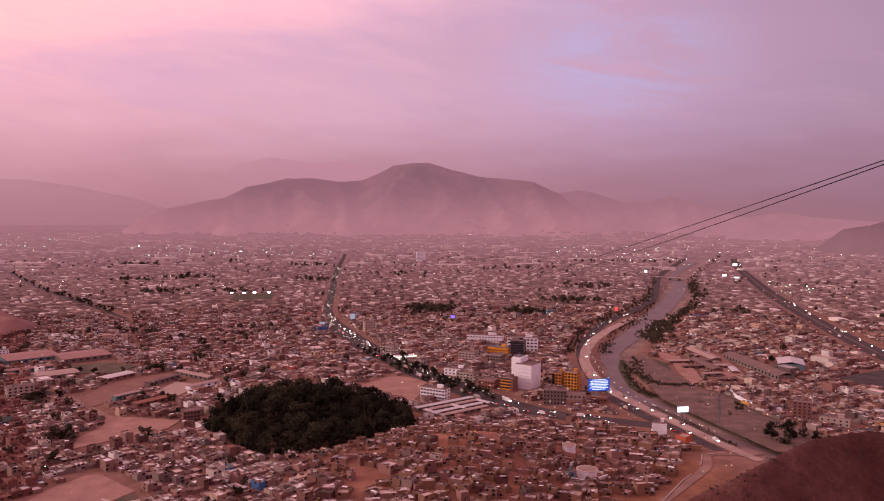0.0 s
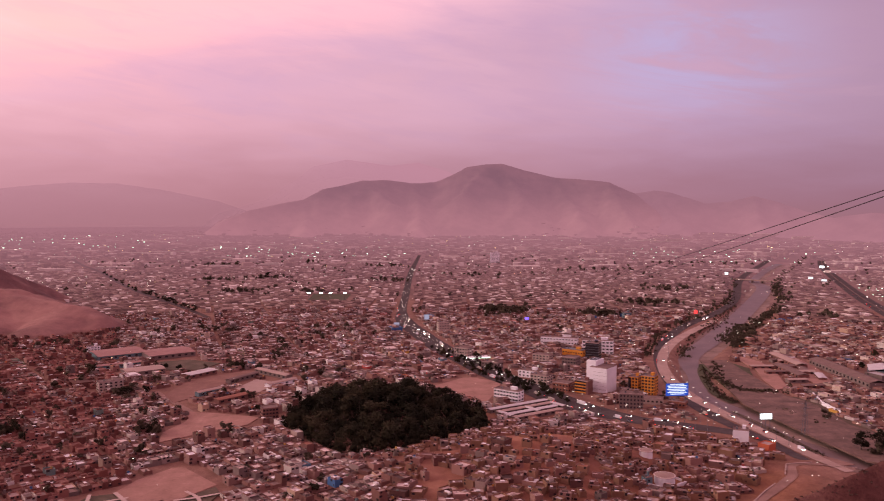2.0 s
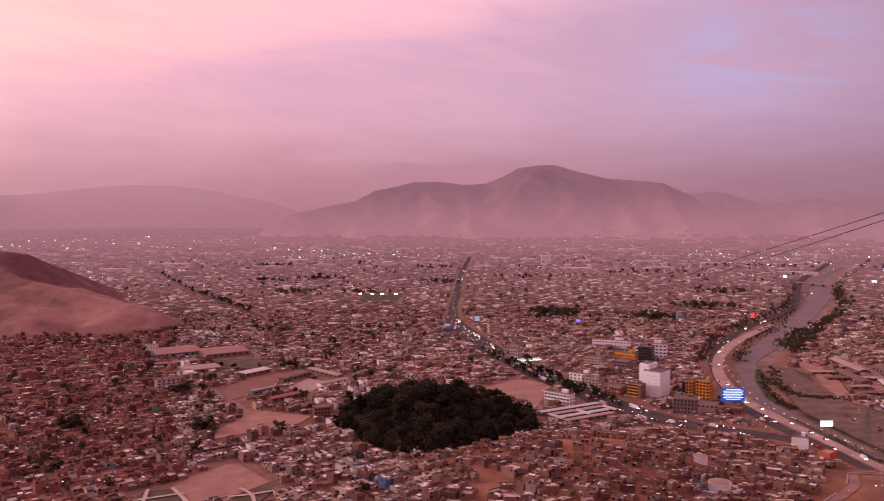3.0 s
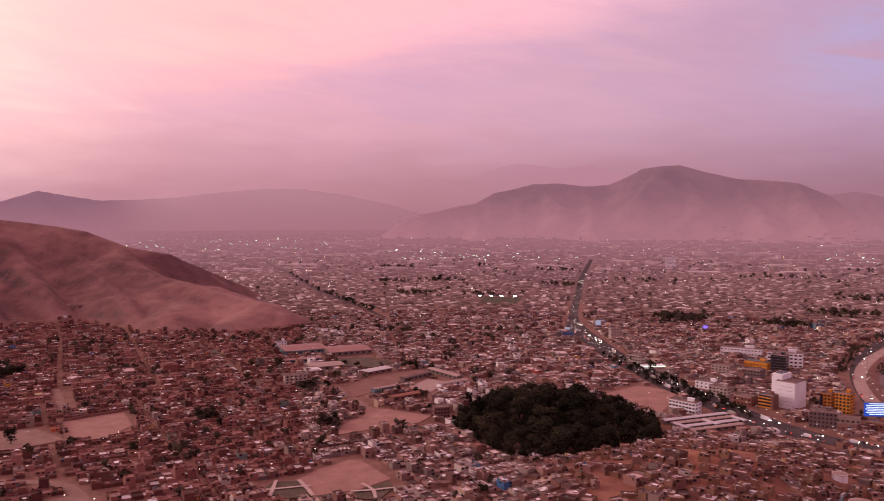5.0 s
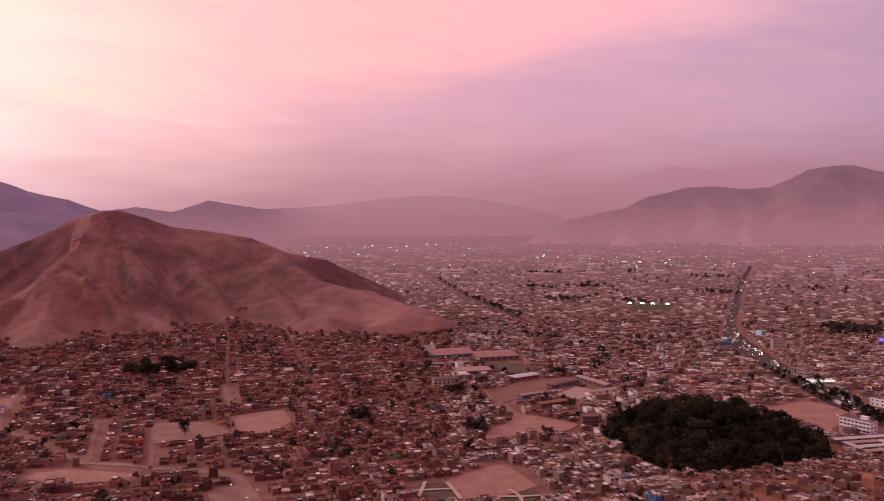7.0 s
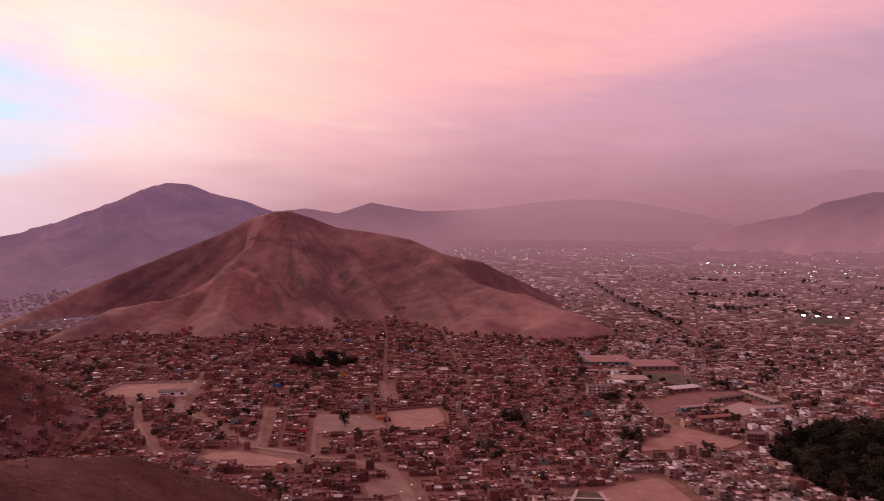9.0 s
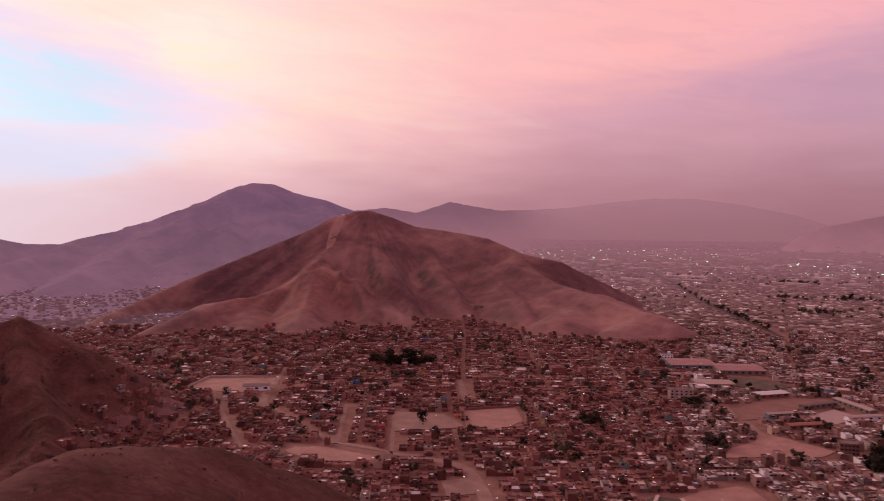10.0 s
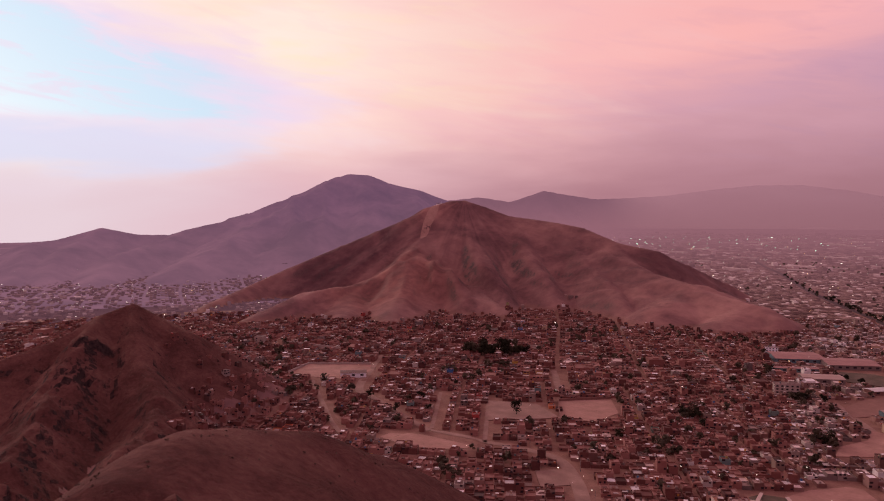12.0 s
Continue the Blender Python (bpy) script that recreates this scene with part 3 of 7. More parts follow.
def height(x, y):
    x, y = np.asarray(x, float), np.asarray(y, float)
    r = np.hypot(x, y)
    az = np.degrees(np.arctan2(-x, y))
    cone = np.max([crest(x, y, CONE_NORTH, 0.66, 8), crest(x, y, CONE_SOUTH, 0.66, 8), crest(x, y, PALE_SPUR, 0.62, 12), crest(x, y, TRACK_SPUR, 0.72, 12),
                   *[crest(x, y, p, 0.5, 18) for p in PALE_LOBES], *[crest(x, y, p, 0.6, 18) for p in RED_SPURS], *[crest(x, y, p, 0.8, 9) for p in RAVINE_SPURS]], axis=0)
    ante = np.max([crest(x, y, ANTENNA_CREST, 0.62, 2), *[crest(x, y, p, 0.9, 4) for p in ANTENNA_SPURS]], axis=0)
    mound = crest(x, y, MOUND, 0.62, 6)
    off = np.minimum(crest_distance(x, y, CONE_NORTH), crest_distance(x, y, CONE_SOUTH))
    off = np.minimum(off, 2.5 * np.minimum(crest_distance(x, y, ANTENNA_CREST), crest_distance(x, y, MOUND)))
    calm = np.clip(off / 70, 0.12, 1)
    east = crest(x, y, EAST_SLOPE[0], 0.78)
    slum = crest(x, y, SLUM_RISE[0], 0.22)
    fall = 0.43 - 0.064 * np.exp(-(((az + 11) / 7) ** 2))
    own = 168.3 - fall * np.maximum(r - 3, 0) - 3.0 * (1 - np.exp(-r / 8))
    knoll = 12 - 0.008 * ((x + 105) ** 2 / 1.3 + (y - 618) ** 2)
    h = np.max([cone, ante, mound, east, slum, own, knoll], axis=0)
    rough = calm * np.clip(h / 40, 0, 1) * np.clip((r - 60) / 100, 0.05, 1)
    gully = fbm(x / 95, y / 95, 5, 0.5, True) - 0.62
    h = h + rough * (9 * (fbm(x / 150 + 3, y / 150, 4, 0.42, True) - 0.66) + 3 * gully)
    # ravines that run down from the summits
    for sx, sy, hh, amp, freq in ((-1348, 1108, cone, 26.0, 9.0), (-725, 212, ante, 15.0, 8.0)):
        th, dd = np.arctan2(y - sy, x - sx), np.hypot(x - sx, y - sy)
        ray = fbm(th * freq + 0.6 * np.sin(dd / 120), dd / 420 + 5, 4, 0.5, True) - 0.72
        h = h + calm * amp * ray * np.clip(hh / 45, 0, 1) * np.clip(dd / 260 if amp > 10 else dd / 60, 0, 1) * (hh > own)
    rocky = np.clip(ante / 60, 0, 1) * np.clip((ante - own) / 20, 0, 1)
    west_face = np.clip((-y + 0.1 * x + 262) / 50, 0.1, 1)
    h = h + calm * rocky * west_face * 26 * (fbm(x / 30, y / 30, 6, 0.6, True) - 0.66)
    for fx, fy, fr in FLATS:
        h = h * np.clip((np.hypot(x - fx, y - fy) - fr) / 35, 0, 1)
    h = softmax0(h, 5.0)
    return h + plain_rise(x, y)


def heights(pts):
    a = np.asarray(pts, float)
    return height(a[:, 0], a[:, 1])


def mesh_from(name, verts, faces, mats=(), idx=None, smooth=False):
    me = bpy.data.meshes.new(name)
    verts, faces = np.asarray(verts, np.float32), np.asarray(faces, np.int32)
    k = faces.shape[1]
    me.vertices.add(len(verts))
    me.vertices.foreach_set("co", verts.ravel())
    me.loops.add(faces.size)
    me.loops.foreach_set("vertex_index", faces.ravel())
    me.polygons.add(len(faces))
    me.polygons.foreach_set("loop_start", np.arange(0, faces.size, k, dtype=np.int32))
    me.polygons.foreach_set("loop_total", np.full(len(faces), k, np.int32))
    for m in mats:
        me.materials.append(m)
    if idx is not None:
        me.polygons.foreach_set("material_index", np.asarray(idx, np.int32))
    me.polygons.foreach_set("use_smooth", np.full(len(faces), smooth))
    me.update(calc_edges=True)
    me.validate()
    return me


def grid_faces(n, m, wrap=False):
    """Quads of a grid of n rows and m columns."""
    i, j = np.meshgrid(np.arange(n - 1), np.arange(m if wrap else m - 1), indexing="ij")
    jj = (j + 1) % m
    return np.stack([i * m + j, i * m + jj, (i + 1) * m + jj, (i + 1) * m + j], -1).reshape(-1, 4)


RIVER = [(1115, 3067, 60), (888, 2690, 50), (735, 2375, 45), (588, 1991, 45), (538, 1780, 60), (402, 1398, 62), (272, 1093, 58), (210, 942, 46),
         (185, 833, 36), (179, 746, 34), (197, 680, 36), (216, 600, 44), (240, 545, 46), (300, 470, 50), (420, 400, 55), (700, 300, 60)]


def build_ground():
    azs = np.radians(np.concatenate([np.arange(-48, 106, 0.25), np.arange(106, 312, 3.0)]))
    rs = np.concatenate([[0.0], np.geomspace(2.0, 150.0, 60), np.arange(153, 830, 3.2), np.arange(830, 1800, 6.5), np.linspace(1805, 4960, 60)])
    A, R = np.meshgrid(azs, rs)
    x, y = -np.sin(A) * R, np.cos(A) * R
    z = height(x, y)
    # river bed cut into the plain
    d = np.full(x.shape, 1e4)
    for (ax, ay, aw), (bx, by, bw) in zip(RIVER, RIVER[1:]):
        dx, dy = bx - ax, by - ay
        t = np.clip(((x - ax) * dx + (y - ay) * dy) / (dx * dx + dy * dy), 0, 1)
        d = np.minimum(d, np.hypot(x - ax - t * dx, y - ay - t * dy) - (aw + t * (bw - aw)) / 2)
    z = z - 4.0 * np.clip((4 - d) / 8, 0, 1) * (z < 40)
    n, m = x.shape
    f = grid_faces(n, m, True)[:, ::-1]
    zc, rc = z.ravel()[f].mean(1), R.ravel()[f].mean(1)
    xc, yc = x.ravel()[f].mean(1), y.ravel()[f].mean(1)
    dark = (zc > 5 + 16 * vnoise(xc / 18, yc / 18)) & (rc < 900) & ~((xc > -75) & (xc < 190) & (yc > 390))
    # far faces take the plain and valley materials with painted haze
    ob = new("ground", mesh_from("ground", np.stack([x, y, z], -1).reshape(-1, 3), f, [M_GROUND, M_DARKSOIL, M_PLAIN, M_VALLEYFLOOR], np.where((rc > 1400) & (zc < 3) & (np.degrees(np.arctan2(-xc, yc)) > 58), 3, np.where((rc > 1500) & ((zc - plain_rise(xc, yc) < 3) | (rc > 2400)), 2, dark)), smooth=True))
    tagged(ob, "dusty valley floor and bare reddish-brown hills", "ground", kind="structure")


def range_object(name, label, ridges, slope, mat, step, rough, floor=-5.0):
    pts = np.array([p for r in ridges for p in r], float)
    pad = pts[:, 2].max() / slope
    r = np.hypot(pts[:, 0], pts[:, 1])
    azp = np.arctan2(-pts[:, 0], pts[:, 1])
    a0, a1 = azp.min() - 0.06, azp.max() + 0.06
    r0, r1 = max(r.min() - pad, 1500), (4985 if floor > 0 else min(r.max() + 250, 4985))
    na, nr = int((a1 - a0) * r1 / step), int((r1 - r0) / step)
    A, R = np.meshgrid(np.linspace(a0, a1, na), np.linspace(r0, r1, nr))
    x, y = -np.sin(A) * R, np.cos(A) * R
    h = np.max([crest(x, y, p, slope, 14) for p in ridges], axis=0)
    gully = fbm(x / 260, y / 260, 4, 0.45, True) - 0.72
    ray = fbm(A * 26, R / 900, 4, 0.5, True) - 0.7
    calm = np.clip(crest_distance(x, y, ridges[0]) / 130, 0.06, 1)
    h = h + calm * np.clip(h / 120, 0, 1) * rough * (gully + ray)
    base = plain_rise(x, y)
    # flat skirt added in the west, laying the range's painted haze over the valley floor
    low = np.where((floor > 0) & (A > radians(60)), base + floor, base - 12)
    z = np.maximum(h, low)
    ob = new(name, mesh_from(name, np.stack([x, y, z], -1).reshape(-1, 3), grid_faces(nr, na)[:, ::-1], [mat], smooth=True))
    return tagged(ob, label, "mountain", kind="structure")


build_ground()
MASSIF_CREST = [(-1518, 3970, 112), (-1408, 4063, 163), (-1299, 4183, 197), (-1180, 4291, 223), (-1076, 4369, 286), (-996, 4429, 304), (-882, 4494, 336), (-730, 4542, 338), (-604, 4570, 320), (-477, 4605, 329),
                (-380, 4624, 369), (-283, 4641, 420), (-184, 4646, 434), (-85, 4649, 438), (48, 4650, 399), (213, 4635, 356), (376, 4605, 343), (519, 4571, 326), (642, 4515, 267), (720, 4440, 190), (800, 4300, 60)]
MASSIF = [MASSIF_CREST, [(-882, 4494, 336), (-673, 4247, 190), (-613, 4104, 79)], [(-85, 4649, 438), (38, 4350, 251), (145, 4147, 93)],
          [(-184, 4646, 434), (-296, 4340, 251), (-333, 4137, 93)], [(519, 4571, 326), (560, 4200, 170), (600, 3900, 60)],
          [(-604, 4570, 320), (-520, 4250, 170), (-500, 3950, 60)], [(-1180, 4291, 223), (-1100, 4050, 110), (-1050, 3850, 50)], [(213, 4635, 356), (330, 4300, 190), (350, 4000, 70)]]
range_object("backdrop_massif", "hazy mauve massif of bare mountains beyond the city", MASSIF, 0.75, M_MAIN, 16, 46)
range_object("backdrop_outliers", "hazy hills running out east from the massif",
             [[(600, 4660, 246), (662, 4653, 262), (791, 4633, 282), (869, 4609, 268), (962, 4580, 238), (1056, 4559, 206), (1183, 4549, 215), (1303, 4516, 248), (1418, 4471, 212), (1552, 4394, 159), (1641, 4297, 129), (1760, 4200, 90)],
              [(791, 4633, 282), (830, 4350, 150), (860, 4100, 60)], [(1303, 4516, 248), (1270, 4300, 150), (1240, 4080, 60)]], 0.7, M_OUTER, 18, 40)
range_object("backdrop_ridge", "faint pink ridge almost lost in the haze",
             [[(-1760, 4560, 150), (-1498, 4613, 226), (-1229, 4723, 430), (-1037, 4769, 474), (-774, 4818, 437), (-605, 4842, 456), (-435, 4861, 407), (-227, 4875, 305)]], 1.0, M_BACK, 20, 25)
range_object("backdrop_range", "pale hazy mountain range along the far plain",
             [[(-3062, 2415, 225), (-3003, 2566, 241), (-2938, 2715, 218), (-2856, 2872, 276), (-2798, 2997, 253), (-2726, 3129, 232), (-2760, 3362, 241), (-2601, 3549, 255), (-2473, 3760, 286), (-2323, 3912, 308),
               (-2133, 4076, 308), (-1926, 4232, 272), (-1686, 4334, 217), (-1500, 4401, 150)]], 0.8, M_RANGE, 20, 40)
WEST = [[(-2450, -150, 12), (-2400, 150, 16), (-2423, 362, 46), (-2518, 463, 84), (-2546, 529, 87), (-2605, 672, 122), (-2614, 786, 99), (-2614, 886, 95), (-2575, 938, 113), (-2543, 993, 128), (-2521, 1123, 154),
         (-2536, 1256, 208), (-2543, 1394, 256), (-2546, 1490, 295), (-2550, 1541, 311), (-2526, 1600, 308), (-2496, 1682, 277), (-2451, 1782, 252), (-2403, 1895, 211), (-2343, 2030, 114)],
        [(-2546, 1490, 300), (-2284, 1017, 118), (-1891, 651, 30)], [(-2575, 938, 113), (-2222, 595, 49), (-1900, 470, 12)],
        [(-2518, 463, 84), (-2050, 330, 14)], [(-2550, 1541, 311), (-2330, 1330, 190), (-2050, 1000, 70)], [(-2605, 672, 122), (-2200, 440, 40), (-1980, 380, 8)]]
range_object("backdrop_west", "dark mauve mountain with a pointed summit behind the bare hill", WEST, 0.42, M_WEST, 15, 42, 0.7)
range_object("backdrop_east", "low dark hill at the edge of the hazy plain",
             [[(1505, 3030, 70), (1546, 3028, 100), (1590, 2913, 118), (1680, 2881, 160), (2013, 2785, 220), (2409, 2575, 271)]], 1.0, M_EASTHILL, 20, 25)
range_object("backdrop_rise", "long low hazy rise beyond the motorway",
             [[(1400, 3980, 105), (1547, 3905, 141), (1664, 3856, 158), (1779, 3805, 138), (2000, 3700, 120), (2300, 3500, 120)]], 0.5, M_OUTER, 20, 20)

# ---------------------------------------------------------------- tools for things
def box(bm, x, y, z, sx, sy, sz, turn=0.0, taper=1.0):
    """A box whose base centre is at x, y, z; turn in degrees about its own axis."""
    c, s = math.cos(radians(turn)), math.sin(radians(turn))
    vs = []
    for k, zz in ((1.0, z), (taper, z + sz)):
        for ux, uy in ((-1, -1), (1, -1), (1, 1), (-1, 1)):
            u, v = ux * sx / 2 * k, uy * sy / 2 * k
            vs.append(bm.verts.new((x + u * c - v * s, y + u * s + v * c, zz)))
    for q in ((3, 2, 1, 0), (4, 5, 6, 7), (0, 1, 5, 4), (1, 2, 6, 5), (2, 3, 7, 6), (3, 0, 4, 7)):
        bm.faces.new([vs[i] for i in q])


def tube(bm, a, b, r0, r1, n=8):
    a, b = Vector(a), Vector(b)
    q = (b - a).to_track_quat("Z", "Y").to_matrix()
    rows = []
    for p, r in ((a, r0), (b, r1)):
        rows.append([bm.verts.new(p + q @ Vector((math.cos(2 * math.pi * i / n) * r, math.sin(2 * math.pi * i / n) * r, 0))) for i in range(n)])
    for i in range(n):
        j = (i + 1) % n
        bm.faces.new((rows[0][i], rows[0][j], rows[1][j], rows[1][i]))
    bm.faces.new(rows[0][::-1])
    bm.faces.new(rows[1])


def part(name, bm, mat, parent, label=""):
    """Links a bmesh as one mesh object under a thing or a part."""
    me = bpy.data.meshes.new(name)
    bm.to_mesh(me)
    bm.free()
    me.materials.append(mat)
    ob = new(name, me)
    ob.parent = parent
    if label:
        tagged(ob, label)
    return ob


def piece(name, me, parent, m):
    """One more object on a shared mesh, under a thing or part."""
    ob = new(name, me)
    ob.parent = parent
    ob.matrix_local = m
    return ob


def thing(name, x, y, z, turn, label, category, group=""):
    e = new(name)
    e.matrix_world = pose(x, y, z, 0, 0, turn)
    return tagged(e, label, category, group)


def shared(name, bm, mat):
    me = bpy.data.meshes.new(name)
    bm.to_mesh(me)
    bm.free()
    me.materials.append(mat)
    return me


def make_window_mesh():
    bm = bmesh.new()
    box(bm, 0, 0, 0, 1, 0.12, 1)
    return shared("window", bm, M_WINDOW)


WINDOW = make_window_mesh()


def window_at(parent, x, y, z, w, h, turn=0.0):
    ob = piece("window", WINDOW, parent, Matrix.Translation((x, y, z)) @ Euler((0, 0, radians(turn))).to_matrix().to_4x4() @ Matrix.Diagonal((w, 1, h, 1)))
    return ob


def facade(parent, w, d, z0, floors, fh, per_front, per_side, ww, wh, sides=(0, 1, 2, 3)):
    """Windows over the walls of a block w x d centred on its thing."""
    for k in sides:
        n, span, off = (per_front, w, d / 2) if k % 2 == 0 else (per_side, d, w / 2)
        for f in range(floors):
            for i in range(n):
                u = (i + 0.5) / n * span - span / 2
                zz = z0 + f * fh + (fh - wh) / 2
                x, y, t = {0: (u, -off, 0), 1: (off, u, 90), 2: (u, off, 0), 3: (-off, u, 90)}[k]
                window_at(parent, x, y, zz, min(ww, span / n * 0.9), wh, t)

# ---------------------------------------------------------------- river, roads, open lots
def smooth_line(pts, n=8):
    """Catmull-Rom through rows of numbers."""
    p = np.asarray(pts, float)
    q = np.vstack([2 * p[0] - p[1], p, 2 * p[-1] - p[-2]])
    out = []
    for i in range(1, len(q) - 2):
        a, b, c, d = q[i - 1], q[i], q[i + 1], q[i + 2]
        for t in np.arange(n) / n:
            out.append(0.5 * (2 * b + (c - a) * t + (2 * a - 5 * b + 4 * c - d) * t * t + (3 * b - a - 3 * c + d) * t**3))
    out.append(q[-2])
    return np.array(out)


def ribbon(name, label, category, pts, mat, z, thick=0.0, drape=True, offset=0.0, width=None):
    """A road strip along the points (x, y, width), lying on the ground."""
    L = smooth_line(pts)
    t = np.gradient(L[:, :2], axis=0)
    t /= np.linalg.norm(t, axis=1)[:, None]
    nrm = np.stack([-t[:, 1], t[:, 0]], -1)
    w = L[:, 2] if width is None else np.full(len(L), width)
    mid = L[:, :2] + nrm * offset
    cols = np.linspace(-0.5, 0.5, 5)
    P = mid[:, None, :] + nrm[:, None, :] * (cols[None, :, None] * w[:, None, None])
    g = height(P[..., 0], P[..., 1]) if drape else 0 * P[..., 0]
    V = np.concatenate([P, (g + z)[..., None]], -1)
    n, m = V.shape[:2]
    V = V.reshape(-1, 3)
    F = grid_faces(n, m)
    ob = new(name, mesh_from(name, V, F, [mat], smooth=True))
    if thick:
        s = ob.modifiers.new("depth", "SOLIDIFY")
        s.thickness, s.offset = thick, 0
    return tagged(ob, label, category, kind="structure")


def lot(name, label, category, corners, mat, z=0.25):
    """A flat open plot with a slightly raised rim, as a thin slab."""
    bm = bmesh.new()
    g = float(max(heights(corners))) + z
    top = [bm.verts.new((x, y, g)) for x, y in corners]
    low = [bm.verts.new((x, y, g - 1.2)) for x, y in corners]
    bm.faces.new(top)
    for i in range(len(top)):
        j = (i + 1) % len(top)
        bm.faces.new((top[i], low[i], low[j], top[j]))
    bmesh.ops.recalc_face_normals(bm, faces=bm.faces)
    me = bpy.data.meshes.new(name)
    bm.to_mesh(me)
    bm.free()
    me.materials.append(mat)
    return tagged(new(name, me), label, category, kind="structure")


AVENUE = [(-353, 2856, 16), (-284, 2116, 20), (-224, 1597, 20), (-191, 1308, 22), (-168, 1180, 24), (-133, 1071, 26), (-88, 947, 27),
          (-49, 866, 28), (-20, 802, 28), (14, 751, 30), (39, 702, 30), (66, 668, 26), (100, 640, 20), (140, 625, 16), (168, 612, 14)]
AVENUE = [(x, y, w * (0.72 if y > 1250 else 1.0)) for x, y, w in AVENUE]
RIVERSIDE = [(824, 2683, 26), (559, 2020, 24), (416, 1543, 22), (326, 1324, 22), (248, 1179, 22), (190, 1029, 20), (164, 913, 20), (153, 810, 18),
             (153, 720, 18), (163, 655, 16), (181, 601, 14), (196, 548, 12)]
EMBANKMENT = [(300, 1235, 12), (222, 1080, 14), (184, 985, 14), (160, 890, 12), (152, 800, 14), (157, 730, 13), (170, 672, 12), (186, 618, 11), (202, 560, 10), (214, 526, 8)]
MOTORWAY = [(1000, 2700, 28), (875, 2330, 32), (692, 1690, 34), (614, 1380, 34), (562, 1150, 34), (530, 990, 34), (512, 880, 34), (498, 720, 34)]
WEST_AVENUE = [(-1668, 2777, 11), (-1329, 2298, 12), (-1124, 2035, 13), (-855, 1657, 13), (-683, 1439, 12), (-590, 1330, 11), (-480, 1190, 9)]
DIRT_ROADS = [[(-777, 511, 8), (-709, 454, 9), (-644, 398, 12), (-609, 389, 10), (-567, 381, 8), (-520, 370, 8), (-480, 364, 9), (-436, 377, 9), (-401, 388, 10), (-371, 389, 12), (-337, 368, 13), (-313, 348, 13), (-285, 320, 11)],
              [(-700, 378, 5), (-624, 346, 6), (-558, 318, 6), (-524, 306, 6)],
              [(-334, 699, 7), (-301, 663, 8), (-270, 630, 8), (-252, 615, 7)],
              [(-587, 606, 8), (-550, 572, 10), (-519, 542, 6)],
              [(222, 532, 6), (196, 537, 7), (182, 532, 8), (174, 509, 9), (153, 482, 9), (131, 453, 8), (110, 425, 7)],
              [(-581, 449, 5), (-488, 368, 5)],
              [(-522, 457, 5), (-434, 376, 5)]]
ribbon("river", "shallow brown river winding through its bed", "river", [(x + (2, -6, -3, -7)[i % 4], y, w * 0.5) for i, (x, y, w) in enumerate(RIVER)], M_WATER, -3.3, drape=False)
ribbon("riverbank", "pale gravel bars along the river", "gravel", RIVER, M_GRAVEL, -3.75, drape=False)
ribbon("road_avenue", "wide asphalt avenue with evening traffic", "road", [(x, y, w * (1.0 if y > 1250 else 1.12)) for x, y, w in AVENUE], M_ASPHALT, 0.22)
ribbon("road_riverside", "dark asphalt road beside the river", "road", [(x, y, w * 0.72) for x, y, w in RIVERSIDE], M_ASPHALT, 0.24)
ribbon("embankment", "pale dusty embankment between road and river", "embankment", [(x + 2, y, w * 0.95) for x, y, w in EMBANKMENT], M_EMBANK, 0.34)
ribbon("bank_scrub_1", "dry dark scrub along the river's low bank", "scrub", [(268, 760, 10), (252, 700, 26), (258, 650, 26), (262, 610, 24), (256, 575, 14)], M_BANKSCRUB, 0.2)
ribbon("bank_scrub_2", "dry scrub at the foot of the embankment", "scrub", [(186, 690, 3), (199, 640, 6), (210, 590, 7), (219, 555, 5)], M_BANKSCRUB, -2.9, drape=False)
ribbon("bank_scrub_3", "green scrub strip along the river bend", "scrub", [(207, 900, 4), (197, 855, 8), (190, 802, 8), (187, 755, 7), (194, 720, 5)], M_GRASS, -2.9, drape=False)
ribbon("road_motorway", "broad grey motorway crossing the districts", "road", [(x, y, w * 0.82) for x, y, w in MOTORWAY], M_ASPHALT, 0.22)
ribbon("motorway_median", "dry strip between the motorway lanes", "median", [(x, y, w * 0.09) for x, y, w in MOTORWAY], M_FLATS, 0.5)
ribbon("road_west", "straight avenue lined with trees and lamps", "road", WEST_AVENUE, M_FARROAD, 0.22)
for k, line in enumerate(DIRT_ROADS):
    ribbon("dirt_road_%d" % (k + 1), "pale unpaved road between brick houses", "road", [(x, y, w * 0.7) for x, y, w in line], M_DIRTROAD, 0.28)

